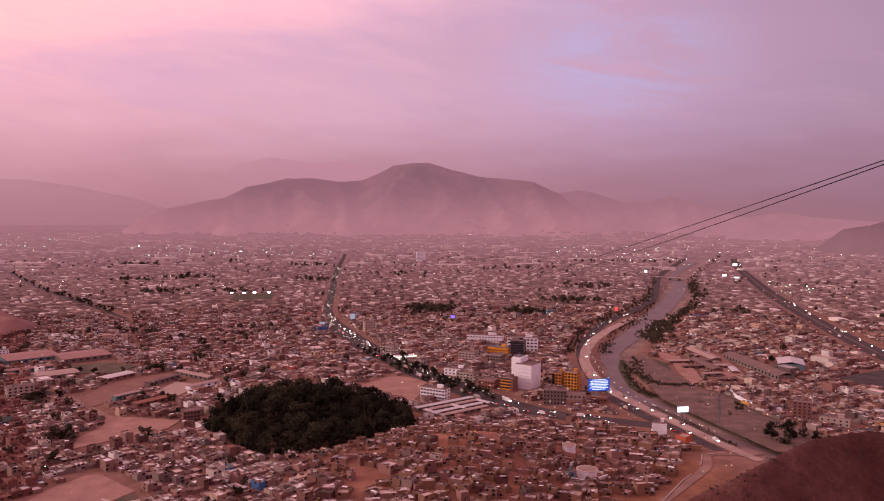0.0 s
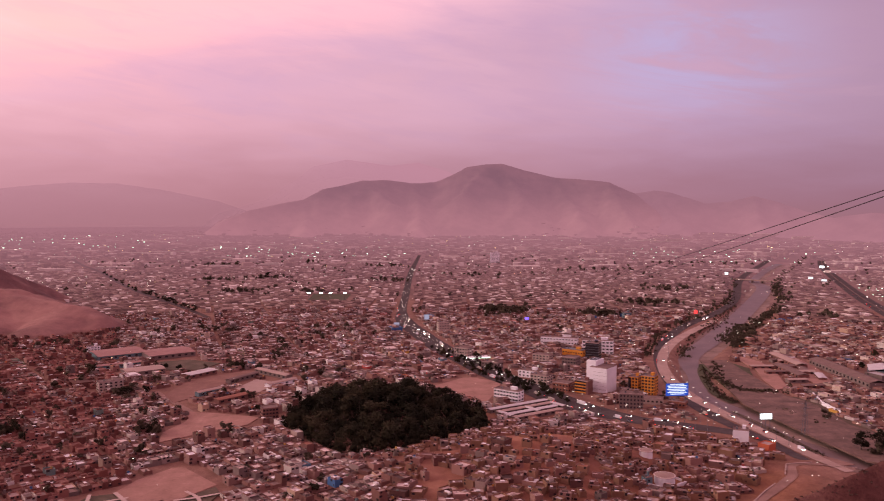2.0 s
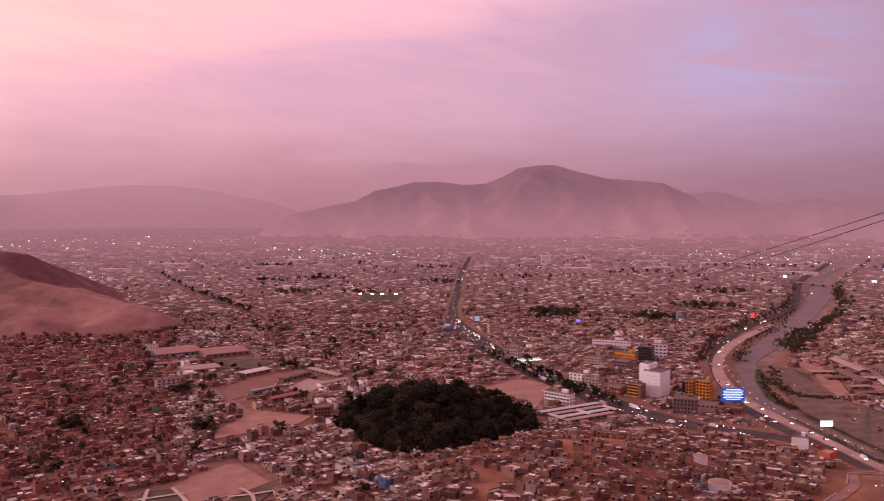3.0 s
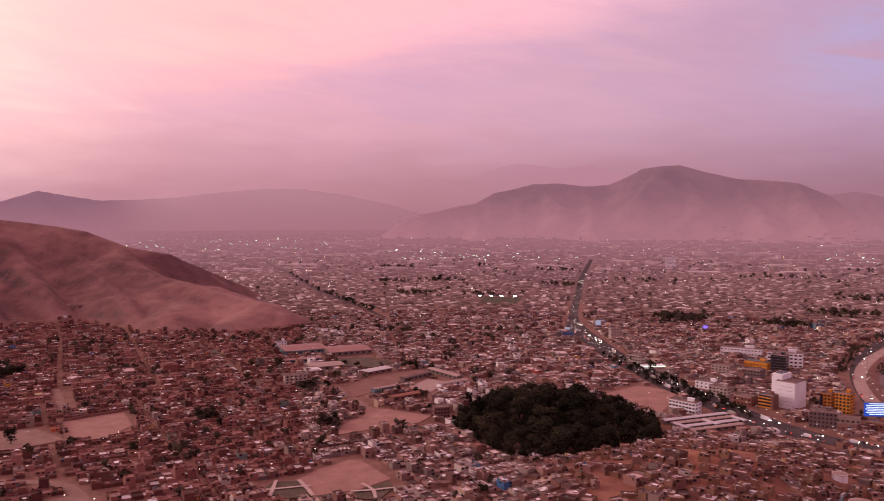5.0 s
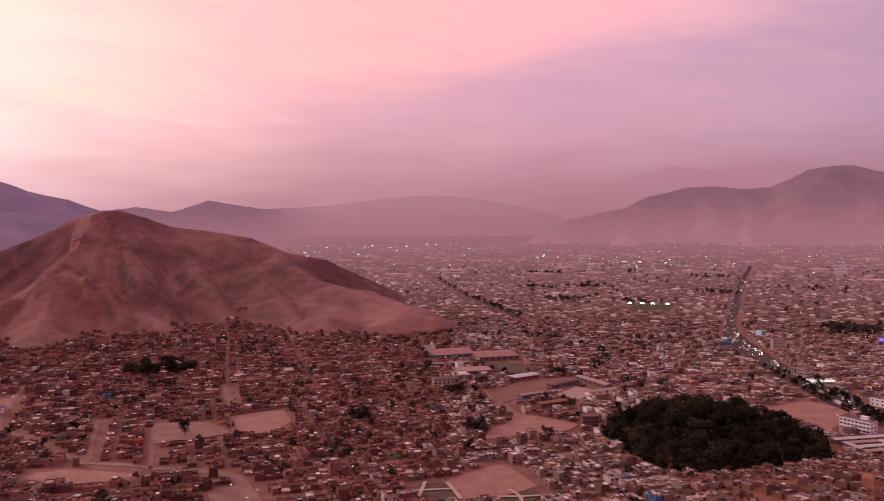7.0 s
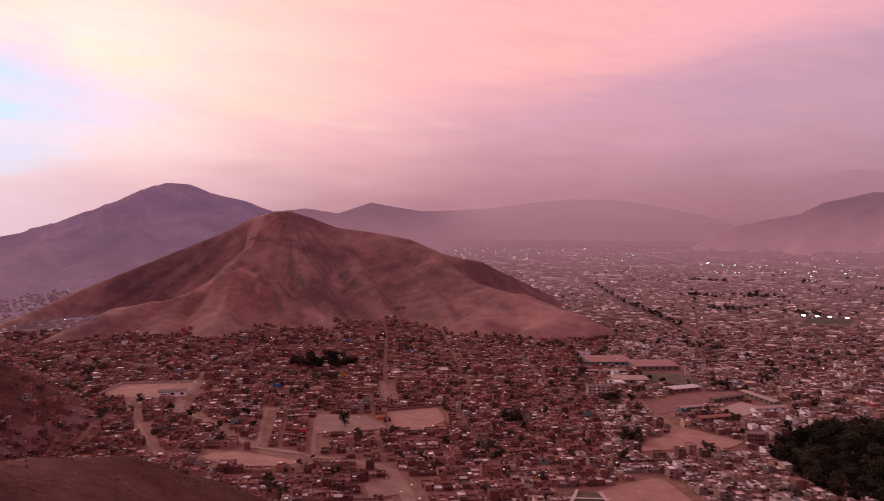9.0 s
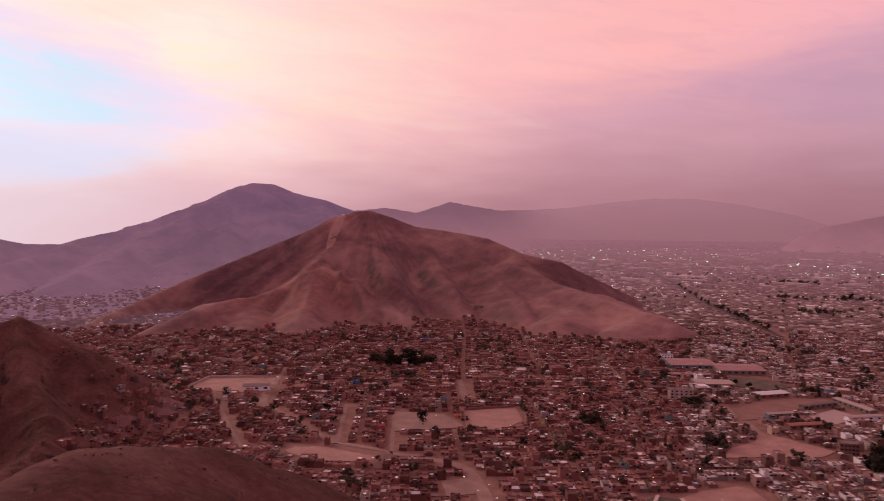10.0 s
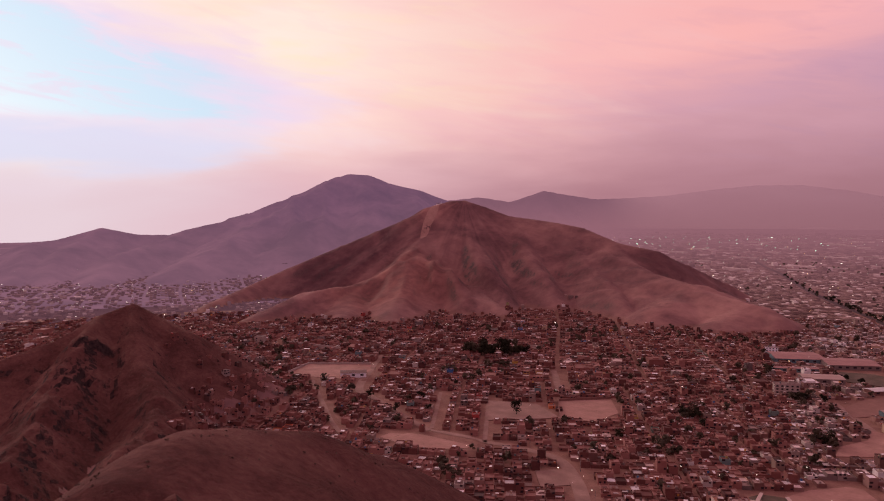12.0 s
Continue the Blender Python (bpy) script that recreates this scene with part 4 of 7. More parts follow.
LOTS = {
    "sand_pitch_1": ([(-84, 738), (-50, 793), (-14, 772), (-17, 735), (-28, 676), (-52, 708)], M_SAND, "bare sandy football ground beside the grove"),
    "sand_pitch_2": ([(-489, 511), (-465, 554), (-428, 520), (-422, 485), (-440, 462)], M_SAND, "bare sandy pitch among brick houses"),
    "sand_pitch_3": ([(-239, 443), (-236, 466), (-224, 491), (-217, 493), (-183, 463), (-194, 440), (-215, 421)], M_SAND, "dusty open square with worn sand"),
    "sand_pitch_4": ([(-740, 367), (-776, 415), (-730, 467), (-700, 446), (-684, 404)], M_SAND, "walled sand pitch below the bare hill"),
    "sand_pitch_5": ([(-365, 360), (-355, 378), (-332, 358), (-341, 341)], M_DIRTROAD, "small concrete sports court beside the dirt road"),
    "school_yard": ([(-319, 686), (-322, 733), (-301, 775), (-279, 801), (-265, 780), (-283, 728), (-291, 675), (-298, 658)], M_REDYARD, "long dusty school yard"),
    "dirt_square": ([(-258, 544), (-267, 568), (-262, 602), (-272, 631), (-250, 628), (-208, 619), (-210, 596), (-239, 566)], M_SAND, "bare dirt square below the school"),
    "school_court": ([(-264, 713), (-258, 759), (-230, 744), (-237, 704)], M_PALE, "pale concrete school court"),
    "school_garden": ([(-394, 835), (-366, 851), (-324, 834), (-333, 797), (-367, 793)], M_BANKSCRUB, "dark green school garden"),
    "plaza": ([(-528, 462), (-492, 487), (-446, 469), (-478, 418)], M_DIRTROAD, "pale paved plaza beside the sand pitch"),
    "park_lawn_1": ([(-253, 417), (-250, 435), (-237, 441), (-217, 420), (-231, 408)], M_BANKSCRUB, "small green park with paths"),
    "park_lawn_2": ([(-196, 423), (-193, 438), (-182, 458), (-175, 448), (-176, 425)], M_BANKSCRUB, "small green lawn edged with pale paths"),
    "river_park": ([(214, 870), (236, 892), (248, 862), (240, 818), (222, 812), (210, 838)], M_GRASS, "green lawn on the river bend"),
    "river_green": ([(203, 880), (221, 897), (209, 830), (208, 790), (232, 757), (200, 762), (200, 815)], M_GRASS, "rough green bank round the river park"),
    "river_terrace": ([(250, 905), (258, 930), (272, 900), (268, 830), (258, 770), (244, 760), (246, 810), (254, 860)], M_SAND, "bare dirt terrace beside the river park"),
    "river_flats": ([(206, 905), (236, 905), (240, 817), (244, 740), (259, 707), (262, 640), (300, 560), (262, 530), (236, 548), (222, 600), (212, 640), (198, 700), (200, 770)], M_FLATS, "dark scrubby dirt flats beside the river"),
    "works_yard": ([(290, 940), (318, 935), (322, 880), (310, 800), (290, 790), (284, 860)], M_SAND, "flat dusty works yard with sheds"),
    "coal_yard": ([(400, 790), (470, 830), (500, 740), (430, 690)], M_ASPHALT, "dark storage yard behind the sheds"),
}
for k, (key, (corners, mat, label)) in enumerate(LOTS.items()):
    lot(key, label, "open ground", corners, mat, 0.22 + 0.06 * k)

PATHS = [[(-254, 415, 2), (-244, 421, 2.4), (-225, 434, 2)], [(-250, 436, 2), (-244, 421, 2.4), (-238, 406, 2)], [(-237, 441, 2.6), (-226, 430, 2.6), (-215, 418, 2.6)],
         [(-197, 432, 2), (-185, 438, 2.4), (-174, 446, 2)], [(-196, 447, 2), (-185, 438, 2.4), (-178, 426, 2)]]
for k, line in enumerate(PATHS):
    ribbon("park_path_%d" % (k + 1), "pale concrete path across the small park", "path", line, M_PALE, 1.5 + 0.02 * k)
lot("sand_bar", "pale sand bar in the river bed", "gravel bar", [(201, 664), (222, 662), (230, 621), (231, 583), (211, 613)], M_GRAVEL, -3.2)
lot("sand_bar_low", "pale gravel bar at the river bend", "gravel bar", [(212, 575), (230, 552), (220, 548), (208, 562)], M_DIRTROAD, -2.8)
ribbon("hill_track", "pale eroded track down the bare hill", "track", [(-1376, 1055, 8), (-1358, 1030, 20), (-1332, 995, 18), (-1292, 948, 8)], M_TRACK, 0.5)
ribbon("dirt_mound", "bare ochre dirt patch beside the road", "open ground", [(-496, 330, 12), (-470, 336, 28), (-446, 346, 22), (-430, 358, 8)], M_SAND, 0.3)

# plan of what is kept free of houses, on a grid of 3 m cells
GX0, GY0, CELL = -3400.0, -400.0, 3.0
GRID = np.zeros((1800, 1780), bool)       # rows along y, columns along x


def block_line(pts, extra):
    L = smooth_line(pts, 6)
    for (ax, ay, aw), (bx, by, bw) in zip(L, L[1:]):
        w = max(aw, bw) / 2 + extra
        x0, x1 = int((min(ax, bx) - w - GX0) / CELL), int((max(ax, bx) + w - GX0) / CELL) + 2
        y0, y1 = int((min(ay, by) - w - GY0) / CELL), int((max(ay, by) + w - GY0) / CELL) + 2
        x0, y0 = max(x0, 0), max(y0, 0)
        if x1 <= x0 or y1 <= y0:
            continue
        yy, xx = np.mgrid[y0:min(y1, GRID.shape[0]), x0:min(x1, GRID.shape[1])]
        px, py = GX0 + xx * CELL, GY0 + yy * CELL
        dx, dy = bx - ax, by - ay
        t = np.clip(((px - ax) * dx + (py - ay) * dy) / (dx * dx + dy * dy + 1e-6), 0, 1)
        GRID[y0:y1, x0:x1][: yy.shape[0], : yy.shape[1]] |= np.hypot(px - ax - t * dx, py - ay - t * dy) < w


def inside(px, py, poly):
    res = np.zeros(np.shape(px), bool)
    for (ax, ay), (bx, by) in zip(poly, poly[1:] + poly[:1]):
        c = (ay > py) != (by > py)
        res ^= c & (px < (bx - ax) * (py - ay) / (by - ay + 1e-9) + ax)
    return res


def block_poly(poly, extra=0.0):
    cx, cy = np.mean(poly, axis=0)
    poly = [(x + extra * np.sign(x - cx), y + extra * np.sign(y - cy)) for x, y in poly]
    a = np.array(poly)
    x0, y0 = ((a.min(0) - (GX0, GY0)) / CELL).astype(int)
    x1, y1 = ((a.max(0) - (GX0, GY0)) / CELL).astype(int) + 2
    yy, xx = np.mgrid[y0:y1, x0:x1]
    GRID[y0:y1, x0:x1] |= inside(GX0 + xx * CELL, GY0 + yy * CELL, poly)


def is_free(x, y):
    i, j = ((np.asarray(y) - GY0) / CELL).astype(int), ((np.asarray(x) - GX0) / CELL).astype(int)
    ok = (i >= 0) & (j >= 0) & (i < GRID.shape[0]) & (j < GRID.shape[1])
    return ok & ~GRID[np.clip(i, 0, GRID.shape[0] - 1), np.clip(j, 0, GRID.shape[1] - 1)]


GROVE = [(-180, 604), (-174, 654), (-147, 690), (-90, 692), (-37, 657), (-23, 608), (-27, 580), (-49, 559), (-79, 540), (-108, 533), (-132, 539), (-168, 582)]
for line, e in ((RIVER, 12), (AVENUE, 6), (RIVERSIDE, 7), (EMBANKMENT, 4), (MOTORWAY, 8), (WEST_AVENUE, 7), *[([(x, y, w * 0.7) for x, y, w in l], 1.5) for l in DIRT_ROADS]):
    block_line(line, e)
for key, (corners, mat, label) in LOTS.items():
    block_poly(corners, 2)
block_poly(GROVE, 4)
block_poly([(20, 380), (30, 419), (49, 431), (69, 437), (85, 437), (105, 456), (119, 458), (134, 443), (150, 400)])
block_poly([(112, 430), (150, 492), (170, 540), (235, 548), (245, 500), (190, 430)])
block_poly([(13, 515), (32, 515), (34, 572), (16, 572)])
block_line([(-496, 330, 12), (-470, 336, 28), (-446, 346, 22), (-430, 358, 8)], 2)

# ---------------------------------------------------------------- landmark buildings
def slab_roof(bm, x, y, z, w, d, rim=0.7):
    box(bm, x, y, z, w - 0.6, d - 0.6, 0.25)
    for sx, sy, a, b in ((0, 1, w, 0.3), (0, -1, w, 0.3), (1, 0, 0.3, d - 0.6), (-1, 0, 0.3, d - 0.6)):
        box(bm, x + sx * (w / 2 - 0.15), y + sy * (d / 2 - 0.15), z, a, b, rim)


def block(name, label, category, x, y, turn, w, d, h, wall, floors=0, per=(4, 3), win=(1.4, 1.3), roof=None, sides=(0, 1, 2, 3), z=None, hut=True):
    g = float(height(x, y)) if z is None else z
    e = thing(name, x, y, g, turn, label, category)
    bm = bmesh.new()
    box(bm, 0, 0, -2, w, d, h + 2)
    part("wall", bm, wall, e)
    bm = bmesh.new()
    slab_roof(bm, 0, 0, h + 0.01, w, d)
    part("roof", bm, roof or M_ROOF, e)
    if floors:
        facade(e, w, d, 0.3, floors, (h - 0.4) / floors, per[0], per[1], win[0], win[1], sides)
    if hut:
        bm = bmesh.new()
        box(bm, w * 0.2, d * 0.1, h + 0.26, w * 0.22, d * 0.3, 2.4)
        box(bm, w * 0.2, d * 0.1, h + 2.68, w * 0.25, d * 0.34, 0.18)
        part("stair_hut", bm, wall, e)
        bm = bmesh.new()
        tube(bm, (-w * 0.25, -d * 0.15, h + 0.26), (-w * 0.25, -d * 0.15, h + 1.8), 0.7, 0.7, 10)
        part("water_tank", bm, M_METAL, e, "grey roof water tank")
    block_poly([(x + u * math.cos(radians(turn)) - v * math.sin(radians(turn)), y + u * math.sin(radians(turn)) + v * math.cos(radians(turn)))
                for u, v in ((-w / 2 - 4, -d / 2 - 4), (w / 2 + 4, -d / 2 - 4), (w / 2 + 4, d / 2 + 4), (-w / 2 - 4, d / 2 + 4))])
    return e


# white tower: a broad windowless block and a taller slab behind it
tower = block("white_tower", "tall windowless white tower block above brick houses", "tower block", 82, 745, -32, 17, 21, 23, M_WHITE, hut=False)
bm = bmesh.new()
box(bm, -10.2, 3.5, -2, 9.5, 17, 30)
part("tall_slab", bm, M_WHITE, tower)
bm = bmesh.new()
box(bm, -10.2, 3.5, 28.01, 6.0, 12, 0.5)
for i in range(3):
    box(bm, -12 + i * 2.0, 0 + i * 3, 28.5, 1.1, 1.1, 1.2)
part("roof_plant", bm, M_METAL, tower)
bm = bmesh.new()
for i in range(6):
    box(bm, 1.5 + i * 0.01, -10.52, 3 + i * 3.2, 13, 0.1, 0.12)
part("panel_joint", bm, M_CONCRETE, tower)
banded = block("banded_block", "brown block with orange floor bands beside the white tower", "building", 63, 733, -30, 13, 11, 12, M_BRICK, 0)
for f in range(4):
    bm = bmesh.new()
    box(bm, -1.0, -5.56, 1.2 + f * 2.8, 11.0, 0.16, 1.1)
    part("orange_band", bm, M_ORANGE, banded, "orange painted band")
    window_at(banded, -1.0, -5.58, 2.4 + f * 2.8, 11.0, 1.3)
orange = block("orange_block", "bright orange apartment block with dark window rows", "apartment block", 123, 734, -28, 12, 11, 17.5, M_ORANGE, 6, (4, 3), (1.9, 1.7))
wing = block("orange_wing", "lower orange wing with glazed stair bay", "apartment block", 111, 742, -28, 9, 11, 15, M_ORANGE, 5, (3, 3), (1.8, 1.6))
bm = bmesh.new()
box(bm, -3.2, -5.8, 0, 2.6, 0.5, 14.2)
part("stair_bay", bm, M_WINDOW, wing, "dark glass stair bay")
block("brown_block", "weathered brown concrete block with ochre window strip", "building", 99, 682, -8, 20, 13, 13, M_CONCRETE, 4, (7, 4), (1.3, 1.5))
office = block("glass_office", "dark glass office tower with white frames", "office", 88, 903, -20, 15, 14, 19, M_WINDOW, 0)
for f in range(7):
    bm = bmesh.new()
    box(bm, 0, 0, f * 2.9, 15.3, 14.3, 0.35)
    part("floor_band", bm, M_METAL, office)
office2 = block("white_office", "white office block with dark window bands", "office", 97, 940, -10, 36, 14, 16, M_WHITE, 4, (8, 3), (2.9, 1.7))
block("long_white_building", "long low white building with window rows", "building", 55, 1000, -14, 46, 11, 9, M_WHITE, 2, (12, 3), (2.0, 1.2))
block("yellow_hall", "yellow hall with blue roof edge", "hall", 68, 925, -30, 26, 10, 7, M_ORANGE, 1, (8, 3), (1.6, 1.2), roof=M_METAL)
block("blue_house", "small bright blue house on the plain", "house", 173, 1252, 12, 12, 10, 9, M_PASTEL, 2, (3, 2))
block("far_white_tower", "white apartment tower rising from the far roofs", "tower block", -68, 2505, 6, 30, 18, 34, M_WHITE, 8, (7, 4), (2.2, 1.8))
block("pale_block", "pale concrete block beside the avenue", "building", -101, 1085, 22, 15, 12, 14, M_PLASTER, 4, (4, 3))
block("school_block", "white three-storey school block beside the sand pitch", "school", -6, 700, -30, 25, 10, 9.5, M_WHITE, 3, (8, 2), (2.2, 1.4))
block("blue_white_flats", "small white flats with blue end wall", "building", -498, 884, 35, 14, 9, 8, M_WHITE, 3, (4, 2))
block("white_flats", "white three-storey flats with square windows", "building", -380, 702, 40, 22, 11, 9, M_PLASTER, 3, (5, 2), (2.0, 1.5))
block("corner_shop", "blank white end wall of a corner shop", "shop", 165, 590, -15, 11, 9, 9, M_WHITE, 0)
block("striped_flats", "brick flats with white balcony bands", "apartment block", 296, 640, -25, 14, 11, 14, M_BRICK, 5, (4, 3))
block("blue_fronted_house", "low white house with pale blue front", "house", 312, 618, -30, 22, 9, 6, M_PLASTER, 2, (5, 2))
for i, (x, y, w, d, h, t, m) in enumerate([(25, 770, 18, 12, 9, -28, M_PLASTER), (45, 742, 16, 14, 8, -28, M_TILE), (-25, 835, 20, 12, 8, -28, M_CONCRETE), (-60, 905, 18, 14, 11, -28, M_PLASTER),
                                           (15, 800, 22, 12, 7, -28, M_WHITE), (120, 700, 18, 10, 5, -10, M_PLASTER), (140, 690, 14, 9, 5, -25, M_TILE), (60, 860, 16, 14, 10, -25, M_CONCRETE),
                                           (-175, 655, 12, 10, 10, 30, M_PLASTER), (-200, 620, 13, 10, 9, 30, M_BRICK), (130, 780, 14, 12, 8, -25, M_BRICK), (30, 880, 20, 12, 9, -25, M_PLASTER)]):
    block("avenue_building", "flat-roofed commercial building beside the avenue", "building", x, y, t, w, d, h, m, max(1, int(h / 3)), (5, 3), (1.8, 1.4), hut=i % 2 == 0)


def shed(name, label, x, y, turn, w, d, h, wall, roof, rise=1.6, lights=False):
    """A long hall: walls, two roof slopes with overhang, ridge cap, door openings."""
    g = float(height(x, y))
    e = thing(name, x, y, g, turn, label, "hall")
    bm = bmesh.new()
    box(bm, 0, 0, -1, w, d, h + 1)
    part("wall", bm, wall, e)
    for s in (-1, 1):
        bm = bmesh.new()
        o = 0.6
        pts = [(-w / 2 - o, s * (d / 2 + o), h - 0.1), (w / 2 + o, s * (d / 2 + o), h - 0.1), (w / 2 + o, 0, h + rise), (-w / 2 - o, 0, h + rise)]
        lo = [bm.verts.new(p) for p in pts]
        up = [bm.verts.new((p[0], p[1], p[2] + 0.18)) for p in pts]
        bm.faces.new(up), bm.faces.new(lo[::-1])
        for i in range(4):
            j = (i + 1) % 4
            bm.faces.new((lo[i], lo[j], up[j], up[i]))
        bmesh.ops.recalc_face_normals(bm, faces=bm.faces)
        part("roof_slope", bm, roof, e)
    for k in range(max(2, int(w / 7))):
        window_at(e, (k + 0.5) / max(2, int(w / 7)) * w - w / 2, -d / 2, h * 0.35, 3.2, h * 0.4)
        window_at(e, (k + 0.5) / max(2, int(w / 7)) * w - w / 2, d / 2, h * 0.35, 3.2, h * 0.4)
    c, s_ = math.cos(radians(turn)), math.sin(radians(turn))
    block_poly([(x + u * c - v * s_, y + u * s_ + v * c) for u, v in ((-w / 2 - 4, -d / 2 - 4), (w / 2 + 4, -d / 2 - 4), (w / 2 + 4, d / 2 + 4), (-w / 2 - 4, d / 2 + 4))])
    return e


# school sheds below the sand pitch
for k in range(4):
    u = k / 3
    shed("school_shed", "long school shed with pale sheet roof", 2 + 6 * k * 0.9, 672 - 9.0 * k, 39, 62 - 4 * k, 5.0, 3.2, M_CONCRETE, M_PALE if k % 2 else M_SHEET, 0.5)
for k in range(3):
    shed("cross_shed", "short roofed passage between school sheds", -8 + 22 * k, 640 + 18 * k, -48, 16, 4.0, 3.4, M_CONCRETE, M_SHEET, 0.4)
# market halls below the bare hill
shed("market_hall", "broad market hall with reddish roof and blue edge", -460, 868, 42, 52, 46, 5, M_PASTEL, M_PINKROOF, 1.4)
shed("market_hall", "broad market hall with reddish sheet roof", -404, 876, 42, 52, 44, 5, M_CONCRETE, M_PINKROOF, 1.4)
shed("green_hall", "low hall with pale green walls and sheet roof", -424, 806, 42, 50, 10, 4, M_PASTEL, M_PINKROOF, 0.8)
shed("pale_hall", "school hall with pale sun-bleached roof", -384, 776, 42, 38, 24, 5, M_CONCRETE, M_PALE, 1.2)
shed("class_block", "long classroom block with pale green walls", -281, 695, 58, 26, 6, 4, M_PASTEL, M_PALE, 0.8)
shed("class_block", "long classroom block with dusty roof", -271, 757, 68, 42, 6, 4, M_CONCRETE, M_ROOF, 0.8)
shed("class_block", "long pale green classroom block beside the yard", -247, 780, -36, 52, 8, 4, M_CONCRETE, M_PALE, 0.8)
shed("class_block", "long classroom block with reddish roof", -250, 674, 56, 36, 8, 4, M_BRICK, M_TILE, 0.8)
shed("class_block", "low brick classroom block", -322, 772, 62, 34, 14, 4, M_BRICK, M_SHEET, 0.8)
shed("class_block", "low white classroom wing beside the court", -226, 738, 56, 34, 7, 4, M_WHITE, M_PALE, 0.8)
shed("sports_hall", "low flat hall beside the walled sand pitch", -690, 420, 58, 26, 15, 5, M_WHITE, M_ROOF, 1.0)
shed("river_shed", "long grey warehouse beside the works yard", 336, 835, 96, 120, 17, 6, M_CONCRETE, M_ROOF, 2.5)
shed("river_shed", "warehouse with pale violet sheet roof", 378, 848, 70, 36, 26, 6, M_PASTEL, M_SHEET, 2.5)
shed("river_shed", "low works shed with dusty roof", 300, 900, 96, 70, 12, 5, M_BRICK, M_PALE, 1.5)
shed("river_shed", "low brick works shed near the river", 285, 845, 96, 60, 11, 4, M_BRICK, M_ROOF, 1.2)


for x, y, t, L_, W_, w_, r_ in ((262, 866, 8, 24, 7, M_BRICK, M_PALE), (296, 905, 8, 26, 8, M_CONCRETE, M_ROOF), (268, 838, 10, 22, 6, M_BRICK, M_ROOF), (300, 850, 80, 30, 8, M_BRICK, M_ROOF),
                                (276, 800, 12, 20, 7, M_CONCRETE, M_PALE), (306, 820, 80, 26, 7, M_BRICK, M_SHEET), (282, 775, 12, 22, 7, M_BRICK, M_ROOF)):
    shed("works_shed", "low works shed in the dusty yard", x, y, t, L_, W_, 3.2, w_, r_, 0.6)


def wall_run(name, label, pts, h, mat, thick=0.5):
    e = thing(name, pts[0][0], pts[0][1], 0, 0, label, "wall")
    for (ax, ay), (bx_, by_) in zip(pts, pts[1:]):
        bm = bmesh.new()
        L, t = math.hypot(bx_ - ax, by_ - ay), math.degrees(math.atan2(by_ - ay, bx_ - ax))
        mx, my = (ax + bx_) / 2, (ay + by_) / 2
        g = min(float(height(ax, ay)), float(height(bx_, by_)))
        box(bm, mx - pts[0][0], my - pts[0][1], g - 1, L, thick, h + 1, t)
        box(bm, mx - pts[0][0], my - pts[0][1], g + h + 0.01, L, thick + 0.3, 0.2, t)
        part("wall_panel", bm, mat, e)
    return e


wall_run("kerb_wall", "low pale kerb wall along the bend of the dirt track", [(126, 446), (150, 484), (171, 512), (179, 534), (197, 539), (224, 534)], 0.5, M_PALE, 0.45)
wall_run("boundary_wall", "long white boundary wall along the river flats", [(272, 751), (266, 708), (269, 674), (287, 658)], 3.0, M_WHITE)
wall_run("boundary_wall", "pale wall along the edge of the works yard", [(262, 933), (317, 925)], 2.5, M_WHITE)
wall_run("boundary_wall", "low white wall round the sand pitch", [(-740, 367), (-776, 415), (-730, 467)], 2.2, M_PLASTER)
wall_run("boundary_wall", "brick wall round the sandy pitch", [(-440, 462), (-489, 511), (-465, 554)], 2.2, M_BRICK)

wall_run("boundary_wall", "long pale wall at the foot of the hill", [(-931, 455), (-880, 474), (-836, 491)], 4.0, M_PLASTER)
block("summit_shrine", "small white building on the hill summit", "building", -1383, 1066, 40, 14, 8, 5, M_WHITE, 1, (3, 2))
for k in range(4):
    shed("river_shed", "low brick works shed near the river", 302 - 2 * k, 930 - 30 * k, 8, 22, 9, 3.5, M_BRICK, M_PALE if k % 2 else M_ROOF, 1.0)
# water works on the slope: round white reservoirs inside a white wall
def reservoir(x, y, r, h, label):
    e = thing("water_reservoir", x, y, float(height(x, y)), 0, label, "water tank")
    bm = bmesh.new()
    tube(bm, (0, 0, -2), (0, 0, h), r, r, 24)
    part("tank_wall", bm, M_WHITE, e)
    bm = bmesh.new()
    tube(bm, (0, 0, h + 0.01), (0, 0, h + 0.5), r + 0.25, r + 0.25, 24)
    tube(bm, (0, 0, h + 0.5), (0, 0, h + 1.3), r * 0.98, r * 0.25, 24)
    part("tank_roof", bm, M_PALE, e)
    bm = bmesh.new()
    for k in range(3):
        tube(bm, (r + 0.1, -0.3 + 0.3 * k, 0), (r + 0.1, -0.3 + 0.3 * k, h + 0.6), 0.05, 0.05, 5)
    part("ladder", bm, M_METAL, e)
    block_poly([(x - 9, y - 9), (x + 9, y - 9), (x + 9, y + 9), (x - 9, y + 9)])


reservoir(90, 480, 6.2, 5.5, "round white water reservoir with pale roof")
reservoir(86, 524, 4.4, 4.0, "small round white water tank among brick houses")
wall_run("boundary_wall", "low white wall round the water reservoir", [(70, 480), (86, 470), (106, 488), (88, 502), (70, 480)], 2.2, M_WHITE)
block("pump_house", "small blue pump house beside the reservoir", "hut", 79, 476, 30, 5, 4, 4, M_PASTEL, 1, (1, 1))
block("white_hut", "small white hut on the bare slope", "hut", 112, 198, 20, 4.5, 4, 3.6, M_WHITE, 1, (1, 1), z=float(height(112, 198)), hut=False)


